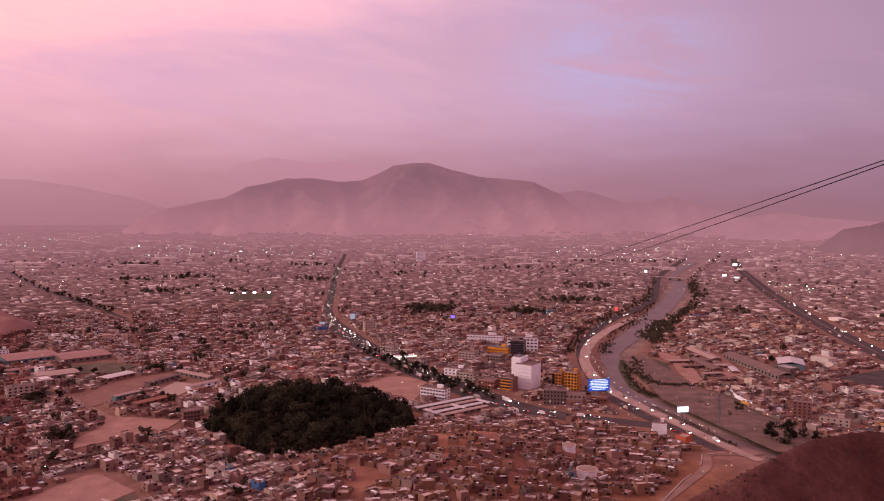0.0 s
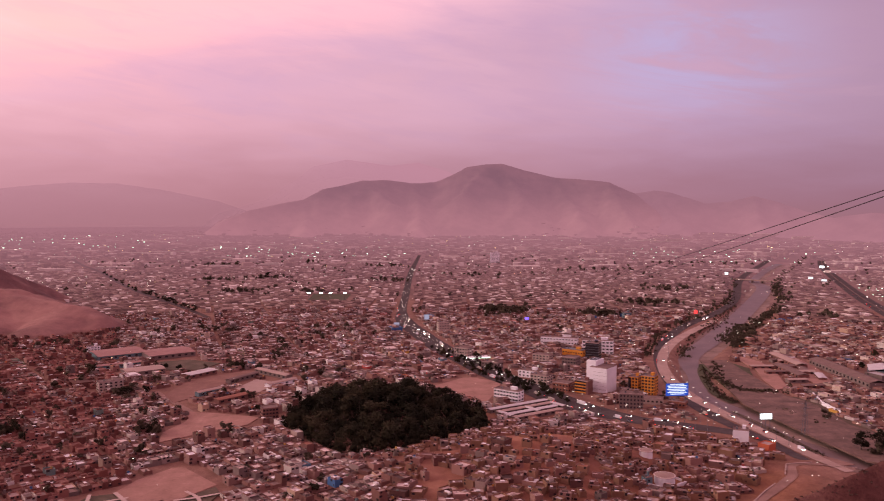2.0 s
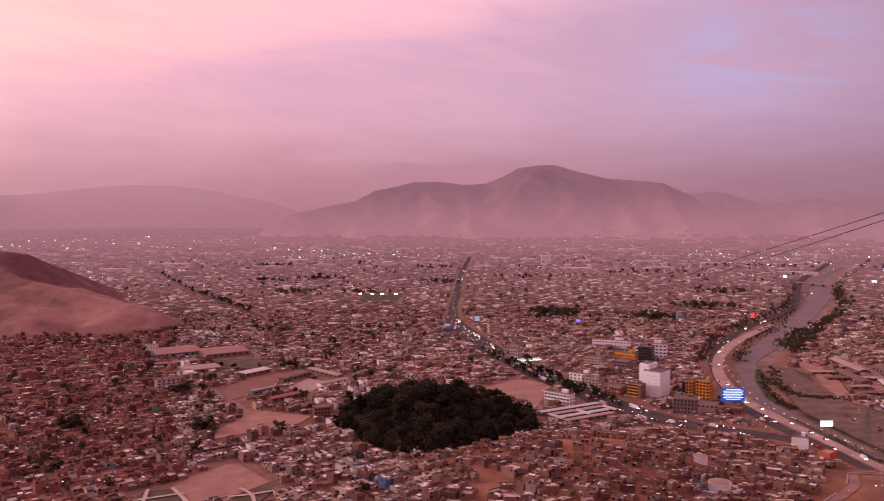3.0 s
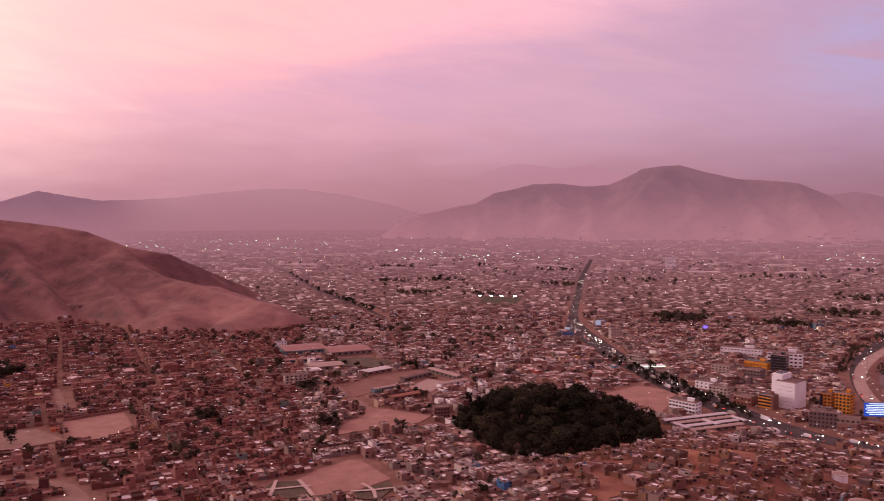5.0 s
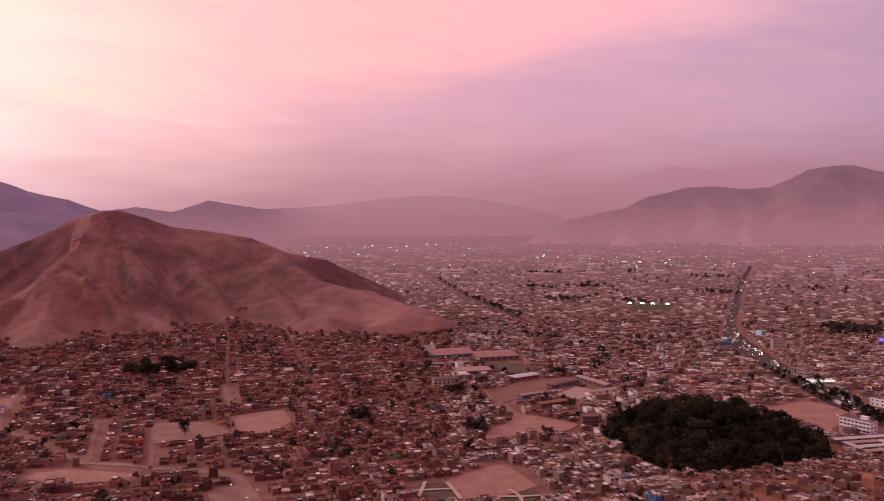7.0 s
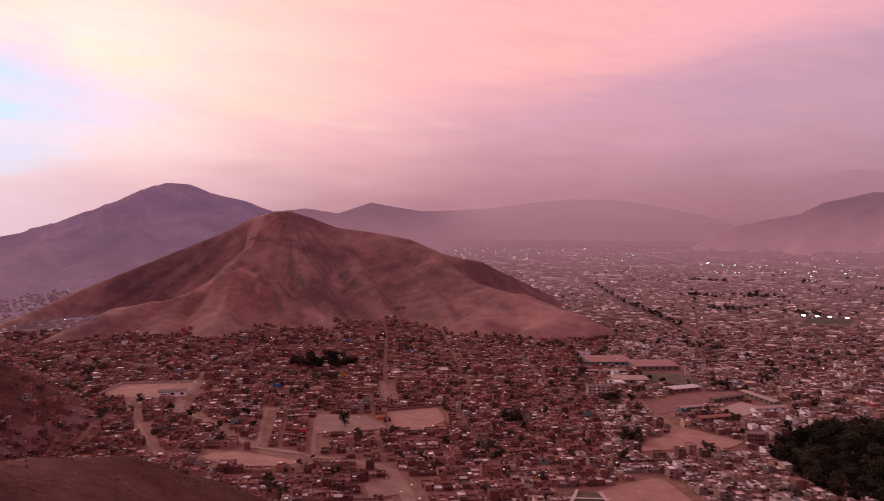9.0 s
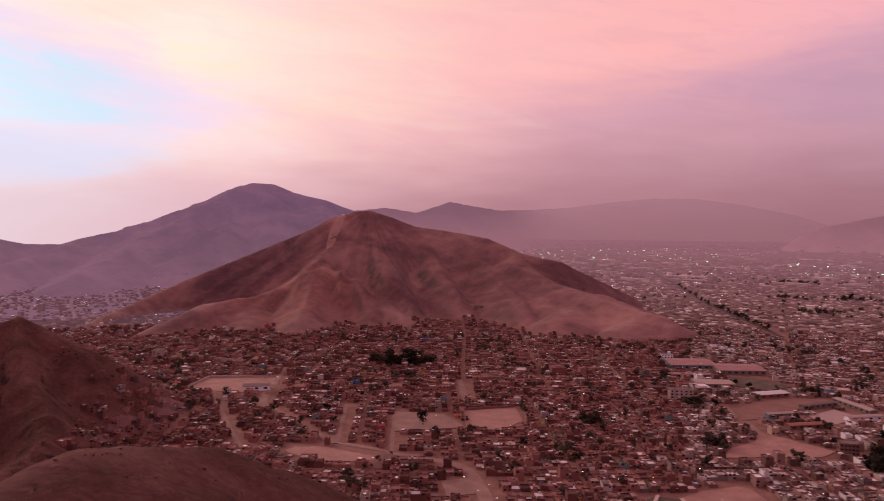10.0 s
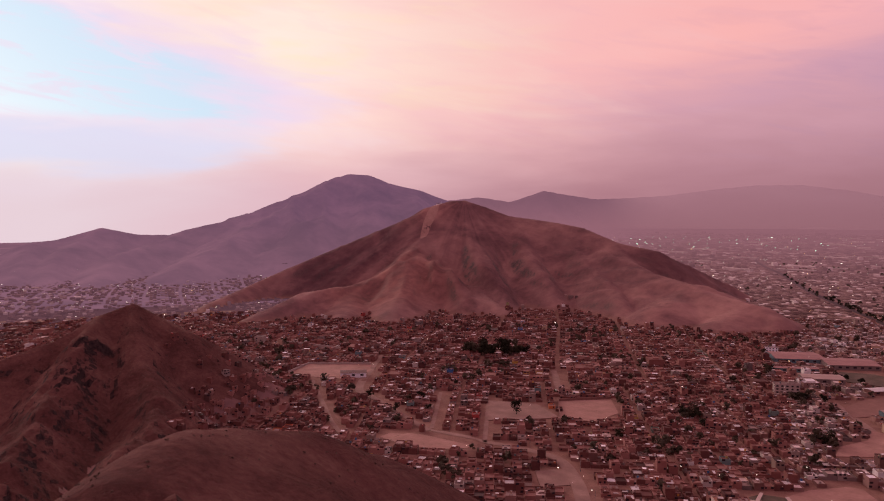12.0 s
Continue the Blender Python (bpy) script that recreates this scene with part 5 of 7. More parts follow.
def billboard(x, y, turn, w, h, up, face, label, rows=0):
    e = thing("billboard", x, y, float(height(x, y)), turn, label, "billboard")
    for s in (-0.35, 0, 0.35):
        bm = bmesh.new()
        tube(bm, (s * w, 0.3, -1), (s * w, 0.3, up + h), 0.28, 0.22, 8)
        part("post", bm, M_METAL, e)
    bm = bmesh.new()
    box(bm, 0, 0, up, w, 0.5, h)
    panel = part("panel", bm, M_METAL, e)
    bm = bmesh.new()
    box(bm, 0, -0.3, up + 0.25, w - 0.5, 0.08, h - 0.5)
    part("screen", bm, face, panel, "glowing screen face")
    for k in range(rows):
        bm = bmesh.new()
        box(bm, 0, -0.37, up + h * (0.88 - 0.125 * k), w * (0.62, 0.84, 0.78, 0.86, 0.7, 0.84, 0.6)[k % 7], 0.05, h * 0.055)
        part("text_bar", bm, L_SCREENBAR, panel, "white glowing line")


L_BLUE = glow("blue_screen_light", lin(50, 82, 190), 0.9)
L_SCREENBAR = glow("white_screen_light", lin(225, 232, 255), 1.3)
L_WHITE = glow("white_screen_glow", lin(240, 245, 250), 1.6)
billboard(142, 706, 12, 21, 11.5, 5.5, L_BLUE, "big blue glowing billboard with white lines beside the river road", 7)
billboard(194, 627, 10, 10, 5, 7, L_WHITE, "small white glowing billboard beside the river road")


def pylon(x, y, h, label):
    e = thing("power_pylon", x, y, float(height(x, y)), 20, label, "pylon")
    for sx in (-1, 1):
        for sy in (-1, 1):
            bm = bmesh.new()
            tube(bm, (sx * 1.8, sy * 1.8, -1), (sx * 0.35, sy * 0.35, h), 0.16, 0.1, 5)
            part("leg", bm, M_METAL, e)
    for k in range(6):
        z0, z1 = h * k / 6, h * (k + 1) / 6
        a, b = 1.8 - 1.45 * k / 6, 1.8 - 1.45 * (k + 1) / 6
        bm = bmesh.new()
        for s in (-1, 1):
            tube(bm, (-a, s * a, z0), (b, s * b, z1), 0.07, 0.07, 4)
            tube(bm, (s * a, -a, z0), (s * b, b, z1), 0.07, 0.07, 4)
        part("bracing", bm, M_METAL, e)
    for z in (h * 0.78, h * 0.92):
        bm = bmesh.new()
        box(bm, 0, 0, z, 6.5, 0.25, 0.25)
        part("cross_arm", bm, M_METAL, e)
    return e


pylon(218, 612, 26, "slim lattice power pylon on the river flats")


def cable(label, a, b, sag, r):
    """A hanging wire between two points."""
    a, b = Vector(a), Vector(b)
    cu = bpy.data.curves.new("power_cable", "CURVE")
    cu.dimensions, cu.bevel_depth, cu.bevel_resolution = "3D", r, 1
    sp = cu.splines.new("POLY")
    n = 60
    sp.points.add(n)
    for i in range(n + 1):
        t = i / n
        p = a.lerp(b, t) - Vector((0, 0, sag * 4 * t * (1 - t)))
        sp.points[i].co = (*p, 1)
    cu.materials.append(M_WIRE)
    return tagged(new("power_cable", cu), label, "cable", "overhead cables")


M_WIRE = material("dark_cable", [(0.012, 0.011, 0.012), (0.025, 0.022, 0.022)], rough=0.6, scale=1.0, bump=0.0)
cable("thin dark overhead cable running down to the city", (30, 30, 176.5), (30, 430, 126.0), 0.3, 0.042)
cable("thin dark overhead cable running down to the city", (30.1, 30, 176.7), (30.2, 430, 126.0), 2.2, 0.042)
cable("slack dark cable above the river flats", (218, 611, 22.5), (300, 420, 110), 5, 0.05)
cable("slack dark cable above the river flats", (219, 612, 20), (303, 424, 105), 6, 0.05)

# antenna mast on the rocky peak
mast = thing("antenna_mast", -725, 212, float(height(-725, 212)), 0, "red and white lattice mast on the rocky peak", "mast")
for k in range(4):
    bm = bmesh.new()
    for i in range(3):
        a = 2.094 * i
        b = 2.094 * (i + 1)
        tube(bm, (math.cos(a) * 0.8, math.sin(a) * 0.8, k * 4.5 - 0.5), (math.cos(a) * 0.7, math.sin(a) * 0.7, k * 4.5 + 4.0), 0.13, 0.13, 5)
        tube(bm, (math.cos(a) * 0.8, math.sin(a) * 0.8, k * 4.5), (math.cos(b) * 0.7, math.sin(b) * 0.7, k * 4.5 + 4.0), 0.08, 0.08, 4)
    part("mast_section", bm, M_TILE if k % 2 == 0 else M_WHITE, mast)
bm = bmesh.new()
tube(bm, (0, 0, 17), (0, 0, 21), 0.08, 0.05, 5)
for z in (10, 13, 15.5):
    tube(bm, (0.8, 0, z), (1.3, 0, z), 0.7, 0.8, 10)
part("dish", bm, M_WHITE, mast)

# yellow stairway climbing the rise among the brick houses
stair = thing("yellow_stairway", 22, 545, 0, 0, "yellow painted concrete stairway on the hillside", "stairs")
bm = bmesh.new()
for k in range(26):
    yy = -22 + k * 0.9
    box(bm, 0.02 * k, yy, float(height(22, 545 + yy)) + 0.2, 2.9, 0.9, 0.5 + 0.05 * (k % 2))
part("steps", bm, M_YELLOW, stair)
for s in (-1.5, 1.5):
    bm = bmesh.new()
    for k in range(13):
        yy = -22 + k * 1.8
        box(bm, s, yy, float(height(22, 545 + yy)) + 0.1, 0.3, 1.9, 1.3)
    part("side_wall", bm, M_YELLOW, stair)

# bridge across the upper river
bridge = thing("bridge", 570, 1930, 0, -40, "low concrete road bridge over the river", "bridge")
bm = bmesh.new()
box(bm, 0, 0, 0.8, 110, 12, 1.2)
deck = part("deck", bm, M_CONCRETE, bridge)
for k in range(4):
    bm = bmesh.new()
    box(bm, -36 + 24 * k, 0, -5, 2, 10, 5.8)
    part("pier", bm, M_CONCRETE, bridge)
for s in (-5.8, 5.8):
    bm = bmesh.new()
    box(bm, 0, s, 2.01, 110, 0.3, 1.0)
    part("parapet", bm, M_PALE, deck)

# floodlit stadium pitch
lot("stadium_pitch", "floodlit green football pitch", "open ground", [(-405, 1545), (-329, 1548), (-316, 1440), (-388, 1436)], M_GRASS, 0.3)
block_poly([(-412, 1552), (-322, 1555), (-309, 1430), (-394, 1428)])
for x, y in ((-384, 1432), (-362, 1434), (-344, 1437), (-318, 1440)):
    e = thing("floodlight_mast", x, y, 0, 14, "tall floodlight mast with bright white lamps", "floodlight", "stadium floodlights")
    bm = bmesh.new()
    tube(bm, (0, 0, -1), (0, 0, 13), 0.4, 0.25, 8)
    part("pole", bm, M_METAL, e)
    bm = bmesh.new()
    box(bm, 0, 0, 13, 5, 0.6, 3.2)
    lamp_frame = part("lamp_frame", bm, M_METAL, e)
    for i in range(3):
        bm = bmesh.new()
        tube(bm, (-1.5 + 1.5 * i, -0.3, 14.5), (-1.5 + 1.5 * i, -0.7, 14.4), 1.1, 1.2, 14)
        part("lamp", bm, L_FLOOD, lamp_frame, "glaring white lamp")

# ---------------------------------------------------------------- city
def lattice(angle, lot_w, lot_d, street, per_block, x0, x1, y0, y1, bend=8.0):
    """House lots in back-to-back rows with streets between, turned by angle (degrees left of +y)."""
    c, s = math.cos(radians(angle)), math.sin(radians(angle))
    cx, cy, R = (x0 + x1) / 2, (y0 + y1) / 2, math.hypot(x1 - x0, y1 - y0) / 2
    pu, pv = per_block * lot_w + street, 2 * lot_d + street * 0.85
    nu, nv = int(R / pu) + 1, int(R / pv) + 1
    iu, iv, k, side = np.meshgrid(np.arange(-nu, nu), np.arange(-nv, nv), np.arange(per_block), np.arange(2), indexing="ij")
    u = iu * pu + (k + 0.5) * lot_w
    v = iv * pv + (side + 0.5) * lot_d
    u = u + bend * np.sin(v / 170.0)
    x = cx + u * c - v * s
    y = cy + u * s + v * c
    x, y = x.ravel(), y.ravel()
    keep = (x > x0) & (x < x1) & (y > y0) & (y < y1)
    return x[keep], y[keep]


def district(x, y):
    """0: river side, 1: western quarter, 2: far plain along the avenue, 3: hillside"""
    az = np.degrees(np.arctan2(-x, y))
    r = np.hypot(x, y)
    d = np.where((az > 24) | ((az > 9) & (r < 860)), 1, 0)
    d = np.where((r > 1250) & (az < 14), 2, d)
    return d


ANGLES = {0: 25.0, 1: 46.0, 2: 6.0}


def lots_ring(r0, r1, lot_w, lot_d, street, per_block, az0=-44, az1=98, only=None):
    X, Y, T = [], [], []
    for d, ang in ANGLES.items():
        if only is not None:
            ang = only
        x, y = lattice(ang, lot_w, lot_d, street, per_block, -3300, 1900, 0, 4600, 8.0 if r1 < 2400 else 0.0)
        r, az = np.hypot(x, y), np.degrees(np.arctan2(-x, y))
        k = (r >= r0) & (r < r1) & (az > az0) & (az < az1) & (district(x, y) == d)
        X.append(x[k]), Y.append(y[k]), T.append(np.full(k.sum(), ang))
    X, Y, T = map(np.concatenate, (X, Y, T))
    ok = is_free(X, Y)
    for sx, sy in ((1, 1), (1, -1), (-1, 1), (-1, -1)):
        ok &= is_free(X + sx * lot_w * 0.45, Y + sy * lot_d * 0.3)
    if r1 < 800 and only is None:
        a_ = np.degrees(np.arctan2(-X, Y))
        ok &= ~((a_ > -19) & (a_ < 9) & (np.hypot(X, Y) < 610))
    X, Y, T = X[ok], Y[ok], T[ok]
    z = height(X, Y)
    g = np.hypot(height(X + 6, Y) - z, height(X, Y + 6) - z) / 6
    base = plain_rise(X, Y)
    azd = np.degrees(np.arctan2(-X, Y))
    foot = np.where((azd > 40) & (azd < 47.5), 28, 8)
    climb = np.where(np.hypot(X, Y) < 900, 34, foot) * (0.1 + 1.0 * fbm(X / 60, Y / 60, 3))
    climb = np.where((azd > 56) & (azd < 72) & (np.hypot(X, Y) > 520) & (np.hypot(X, Y) < 860), 95 * fbm(X / 50, Y / 50, 3) + 4, climb)
    hang = (azd > 56) & (azd < 72) & (z > 6) & (np.hypot(X, Y) < 860)
    slum = (azd > -19) & (azd < 9) & (np.hypot(X, Y) < 620)
    climb = np.where(slum, 60 * (0.35 + fbm(X / 40, Y / 40, 3)), climb)
    drop = hang & (RNG.random(len(X)) < 0.35 + 0.4 * (z > 30))
    drop |= (azd > 71.5) & (np.hypot(X, Y) < 860)
    ok = ~drop & (g < np.where(hang, 0.9, 0.62)) & ((z - base) < climb)
    return X[ok], Y[ok], T[ok], z[ok], g[ok]


def rand(n, a=0.0, b=1.0):
    return RNG.uniform(a, b, n)


def house_arrays(X, Y, T, Z, G, lot_w, lot_d, keep=0.93, floors=(0.68, 0.26, 0.055, 0.005)):
    n = len(X)
    k = rand(n) < keep
    X, Y, T, Z, G = X[k], Y[k], T[k], Z[k], G[k]
    n = len(X)
    st = RNG.choice(len(floors), n, p=floors) + 1
    st = np.where(G > 0.12, np.minimum(st, 2), st)
    big = np.where((rand(n) < 0.03) & (np.hypot(X, Y) > 760), rand(n, 1.5, 2.4), 1.0) * np.where(G > 0.2, 0.7, 1.0)
    return dict(x=X + rand(n, -0.6, 0.6), y=Y + rand(n, -0.6, 0.6), t=np.radians(T + rand(n, -1.5, 1.5) + np.where(G > 0.1, rand(n, -14, 14), 0)),
                z=Z, g=G, w=lot_w * rand(n, 0.93, 1.02) * big, d=lot_d * rand(n, 0.8, 1.0) * big, n=st,
                h=(st * rand(n, 1.95, 2.35) + 0.2) * np.where(big > 1.2, 1.2, 1.0))


def corners(H, w, d):
    c, s = np.cos(H["t"]), np.sin(H["t"])
    out = []
    for sx, sy in ((-1, -1), (1, -1), (1, 1), (-1, 1)):
        u, v = sx * w / 2, sy * d / 2
        out.append((H["x"] + u * c - v * s, H["y"] + u * s + v * c))
    return out


def box_verts(H, w, d, z):
    return np.stack([np.stack([x, y, z], -1) for x, y in corners(H, w, d)], 1)


WALL_MATS = [M_BRICK, M_CONCRETE, M_PLASTER, M_PASTEL]
CITY_MATS = WALL_MATS + [M_ROOF, M_SHEET, M_TILE, M_WINDOW, M_PALE, M_DARKROOF, M_ADOBE, M_REDBRICK]


def joined_houses(name, label, H, parapet=True, windows=True, pale=0.3):
    n = len(H["x"])
    w, d, z0 = H["w"], H["d"], H["z"] - 1.0 - 7 * H["g"]
    z1 = H["z"] + H["h"]
    wall = RNG.choice(4, n, p=[0.62, 0.20, 0.165, 0.015])
    roof = np.where(rand(n) < pale, 8, 4)
    roof = np.where(rand(n) < 0.15, 5, np.where(rand(n) < 0.04, 6, roof))
    # the western quarter is poorer: more raw brick, fewer painted walls and pale roofs
    poor = (np.degrees(np.arctan2(-H["x"], H["y"])) > 28) & (rand(n) < 0.84)
    wall, roof = np.where(poor & (wall != 3), 11, wall), np.where(poor, np.where(rand(n) < 0.86, 9, np.where(rand(n) < 0.5, 4, 5)), roof)
    near = (np.abs(np.degrees(np.arctan2(-H["x"], H["y"])) + 5) < 14) & (np.hypot(H["x"], H["y"]) < 610)
    wall = np.where(near & (rand(n) < 0.85), np.where(rand(n) < 0.55, 10, 0), wall)
    V, F, I = [], [], []
    base = 0

    def push(verts, faces, idx):
        """verts (n, k, 3); faces (m, 4) within one piece; idx (n, m)"""
        nonlocal base
        k = verts.shape[1]
        F.append((base + np.arange(len(verts))[:, None, None] * k + np.asarray(faces)[None]).reshape(-1, 4))
        I.append(np.broadcast_to(idx, (len(verts), len(faces))).reshape(-1))
        V.append(verts.reshape(-1, 3))
        base += verts.shape[0] * k

    sides = [(0, 1, 5, 4), (1, 2, 6, 5), (2, 3, 7, 6), (3, 0, 4, 7)]
    if parapet:
        ring = [box_verts(H, w, d, z0), box_verts(H, w, d, z1), box_verts(H, w - 0.5, d - 0.5, z1), box_verts(H, w - 0.5, d - 0.5, z1 - 0.75)]
        faces = sides + [(4, 5, 9, 8), (5, 6, 10, 9), (6, 7, 11, 10), (7, 4, 8, 11), (8, 9, 13, 12), (9, 10, 14, 13), (10, 11, 15, 14), (11, 8, 12, 15), (12, 13, 14, 15)]
        push(np.concatenate(ring, 1), faces, np.concatenate([np.repeat(wall[:, None], 12, 1), roof[:, None]], 1))
    else:
        push(np.concatenate([box_verts(H, w, d, z0), box_verts(H, w, d, z1)], 1), sides + [(4, 5, 6, 7)], np.concatenate([np.repeat(wall[:, None], 4, 1), roof[:, None]], 1))

    def sub(mask, ox, oy, ww, dd, za, zb, wi, ri):
        """smaller boxes on the roofs or beside: half-built rooms, stair huts, tanks"""
        S = {k: v[mask] for k, v in H.items()}
        c, s = np.cos(S["t"]), np.sin(S["t"])
        S["x"], S["y"] = S["x"] + ox[mask] * c - oy[mask] * s, S["y"] + ox[mask] * s + oy[mask] * c
        push(np.concatenate([box_verts(S, ww[mask], dd[mask], za[mask]), box_verts(S, ww[mask], dd[mask], zb[mask])], 1), sides + [(4, 5, 6, 7)],
             np.concatenate([np.repeat(wi[mask][:, None], 4, 1), ri[mask][:, None]], 1))

    zr = z1 - 0.75 if parapet else z1 - 0.1
    fx, fy = rand(n, -0.22, 0.22), rand(n, -0.28, 0.28)
    sub(rand(n) < 0.42, fx * w, fy * d, w * rand(n, 0.3, 0.55), d * rand(n, 0.2, 0.5), zr, zr + rand(n, 0.9, 1.9), np.where(poor, 11, RNG.choice(3, n, p=[0.6, 0.25, 0.15])), np.where(poor, np.where(rand(n) < 0.12, 5, 9), np.where(rand(n) < 0.26, 5, 4)))
    if parapet:
        sub(rand(n) < 0.4, -fx * w * 1.6, -fy * d * 1.4, rand(n, 0.9, 1.4), rand(n, 0.9, 1.4), zr, zr + rand(n, 1.0, 1.9), RNG.choice([1, 1, 3, 2], n), np.full(n, 4))
        sub(rand(n) < 0.55, fx * -w, fy * d, w * rand(n, 0.25, 0.5), d * rand(n, 0.15, 0.4), zr, zr + rand(n, 0.3, 1.2), np.where(poor, 11, RNG.choice(3, n, p=[0.5, 0.3, 0.2])), np.where(rand(n) < np.where(poor, 0.14, 0.45), 5, np.where(poor, 9, 4)))
    if windows:
        c, s = np.cos(H["t"]), np.sin(H["t"])
        for side in range(4):
            nx, ny = ((0, -1), (1, 0), (0, 1), (-1, 0))[side]
            span = w if nx == 0 else d
            depth = (d if nx == 0 else w) / 2 + 0.05
            for floor in range(4):
                for slot in (-0.27, 0.27) if nx == 0 else (-0.3, 0.0, 0.3):
                    m = (H["n"] > floor) & (rand(n) < (0.30 if nx == 0 else 0.08))
                    k = m.sum()
                    if not k:
                        continue
                    ctr = slot * span[m] + rand(k, -0.4, 0.4)
                    hw, zb = rand(k, 0.5, 1.1), H["z"][m] + floor * 2.3 + rand(k, 0.8, 1.1)
                    zt = zb + rand(k, 1.0, 1.5)
                    q = []
                    for e, zz in ((-1, zb), (1, zb), (1, zt), (-1, zt)):
                        lu = nx * depth[m] + (ctr + e * hw) * (0 if nx else 1) * (1 if ny < 0 else -1)
                        lv = ny * depth[m] + (ctr + e * hw) * (1 if nx else 0) * (1 if nx > 0 else -1)
                        q.append(np.stack([H["x"][m] + lu * c[m] - lv * s[m], H["y"][m] + lu * s[m] + lv * c[m], zz], -1))
                    push(np.stack(q, 1), [(0, 1, 2, 3)], np.full((k, 1), 7))
    ob = new(name, mesh_from(name, np.concatenate(V), np.concatenate(F), CITY_MATS, np.concatenate(I)))
    return tagged(ob, label, "houses", kind="stuff")


CLOSE = house_arrays(*lots_ring(380, 780, 6.0, 9.4, 4.2, 12), 6.0, 9.4)
# crowded shacks on the rise below the lookout
SHACKS = house_arrays(*lots_ring(380, 610, 6.8, 7.6, 1.3, 5, -19, 9, -14.0), 7.0, 7.8, keep=0.94, floors=(0.56, 0.36, 0.08))
_n = len(SHACKS["x"])
SHACKS["t"] += np.radians(rand(_n, -30, 30))
SHACKS["w"] *= rand(_n, 0.8, 1.5)
SHACKS["d"] *= rand(_n, 0.75, 1.3)
SHACKS["x"] += rand(_n, -2.4, 2.4)
SHACKS["y"] += rand(_n, -2.4, 2.4)
_k = (fbm(SHACKS["x"] / 16, SHACKS["y"] / 16, 2) > 0.33) | (SHACKS["y"] > 540)
SHACKS = {k: v[_k] for k, v in SHACKS.items()}
CLOSE = {k: np.concatenate([CLOSE[k], SHACKS[k]]) for k in CLOSE}
MEDIUM = house_arrays(*lots_ring(780, 1350, 6.8, 11.0, 5.0, 12), 6.8, 11.0)
NEAR = {k: np.concatenate([CLOSE[k], MEDIUM[k]]) for k in CLOSE}
MIDDLE = house_arrays(*lots_ring(1350, 2300, 8.0, 13.0, 6.0, 10, -44, 60), 8.0, 13.0, keep=0.9)
FAR = house_arrays(*lots_ring(2300, 3200, 14.0, 21.0, 7.0, 8, -44, 58), 14.0, 21.0, keep=0.85)
FARTHEST = house_arrays(*lots_ring(3200, 4500, 20.0, 28.0, 8.0, 7, -44, 52), 20.0, 28.0, keep=0.85)
# the first of them towards the lookout become things of their own further down
_order = np.argsort(np.hypot(NEAR["x"], NEAR["y"]) + 1e4 * ((np.degrees(np.arctan2(-NEAR["x"], NEAR["y"])) > 76) | (np.degrees(np.arctan2(-NEAR["x"], NEAR["y"])) < -26)))
NEAREST = {k: v[_order[:270]] for k, v in NEAR.items()}
NEAR = {k: v[_order[270:]] for k, v in NEAR.items()}
joined_houses("brick_houses", "dense raw-brick and concrete houses with flat roofs", NEAR, pale=0.42)


def far_blocks(name, label, H, mat):
    n = len(H["x"])
    hh = H["h"] * 0.6 + 1.0 + 9 * ((rand(n) < 0.03) & (np.hypot(H["x"], H["y"]) > 2300))
    V = np.concatenate([box_verts(H, H["w"], H["d"], H["z"] - 2), box_verts(H, H["w"], H["d"], H["z"] + hh)], 1)
    f = np.array([(0, 1, 5, 4), (1, 2, 6, 5), (2, 3, 7, 6), (3, 0, 4, 7), (4, 5, 6, 7)])
    F = (np.arange(n)[:, None, None] * 8 + f[None]).reshape(-1, 4)
    tagged(new(name, mesh_from(name, V.reshape(-1, 3), F, [mat])), label, "houses", kind="stuff")


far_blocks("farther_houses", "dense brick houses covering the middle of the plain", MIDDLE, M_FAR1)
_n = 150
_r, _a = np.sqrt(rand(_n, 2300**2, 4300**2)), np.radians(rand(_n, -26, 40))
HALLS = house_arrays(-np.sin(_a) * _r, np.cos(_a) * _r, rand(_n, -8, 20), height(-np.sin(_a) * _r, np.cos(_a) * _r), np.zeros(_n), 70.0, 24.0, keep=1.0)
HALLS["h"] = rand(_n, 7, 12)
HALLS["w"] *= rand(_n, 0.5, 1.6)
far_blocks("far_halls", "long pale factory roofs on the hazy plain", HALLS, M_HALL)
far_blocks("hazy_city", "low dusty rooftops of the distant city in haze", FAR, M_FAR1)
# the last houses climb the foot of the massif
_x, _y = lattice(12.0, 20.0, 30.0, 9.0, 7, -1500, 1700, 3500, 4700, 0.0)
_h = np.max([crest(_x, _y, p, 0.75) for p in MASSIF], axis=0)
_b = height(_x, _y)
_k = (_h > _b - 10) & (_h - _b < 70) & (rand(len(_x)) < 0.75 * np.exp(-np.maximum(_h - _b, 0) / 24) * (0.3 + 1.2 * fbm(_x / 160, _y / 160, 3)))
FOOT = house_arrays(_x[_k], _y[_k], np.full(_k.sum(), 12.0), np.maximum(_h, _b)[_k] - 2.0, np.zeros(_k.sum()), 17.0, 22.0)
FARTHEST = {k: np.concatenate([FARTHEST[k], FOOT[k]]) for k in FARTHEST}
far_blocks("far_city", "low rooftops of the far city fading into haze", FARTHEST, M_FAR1)


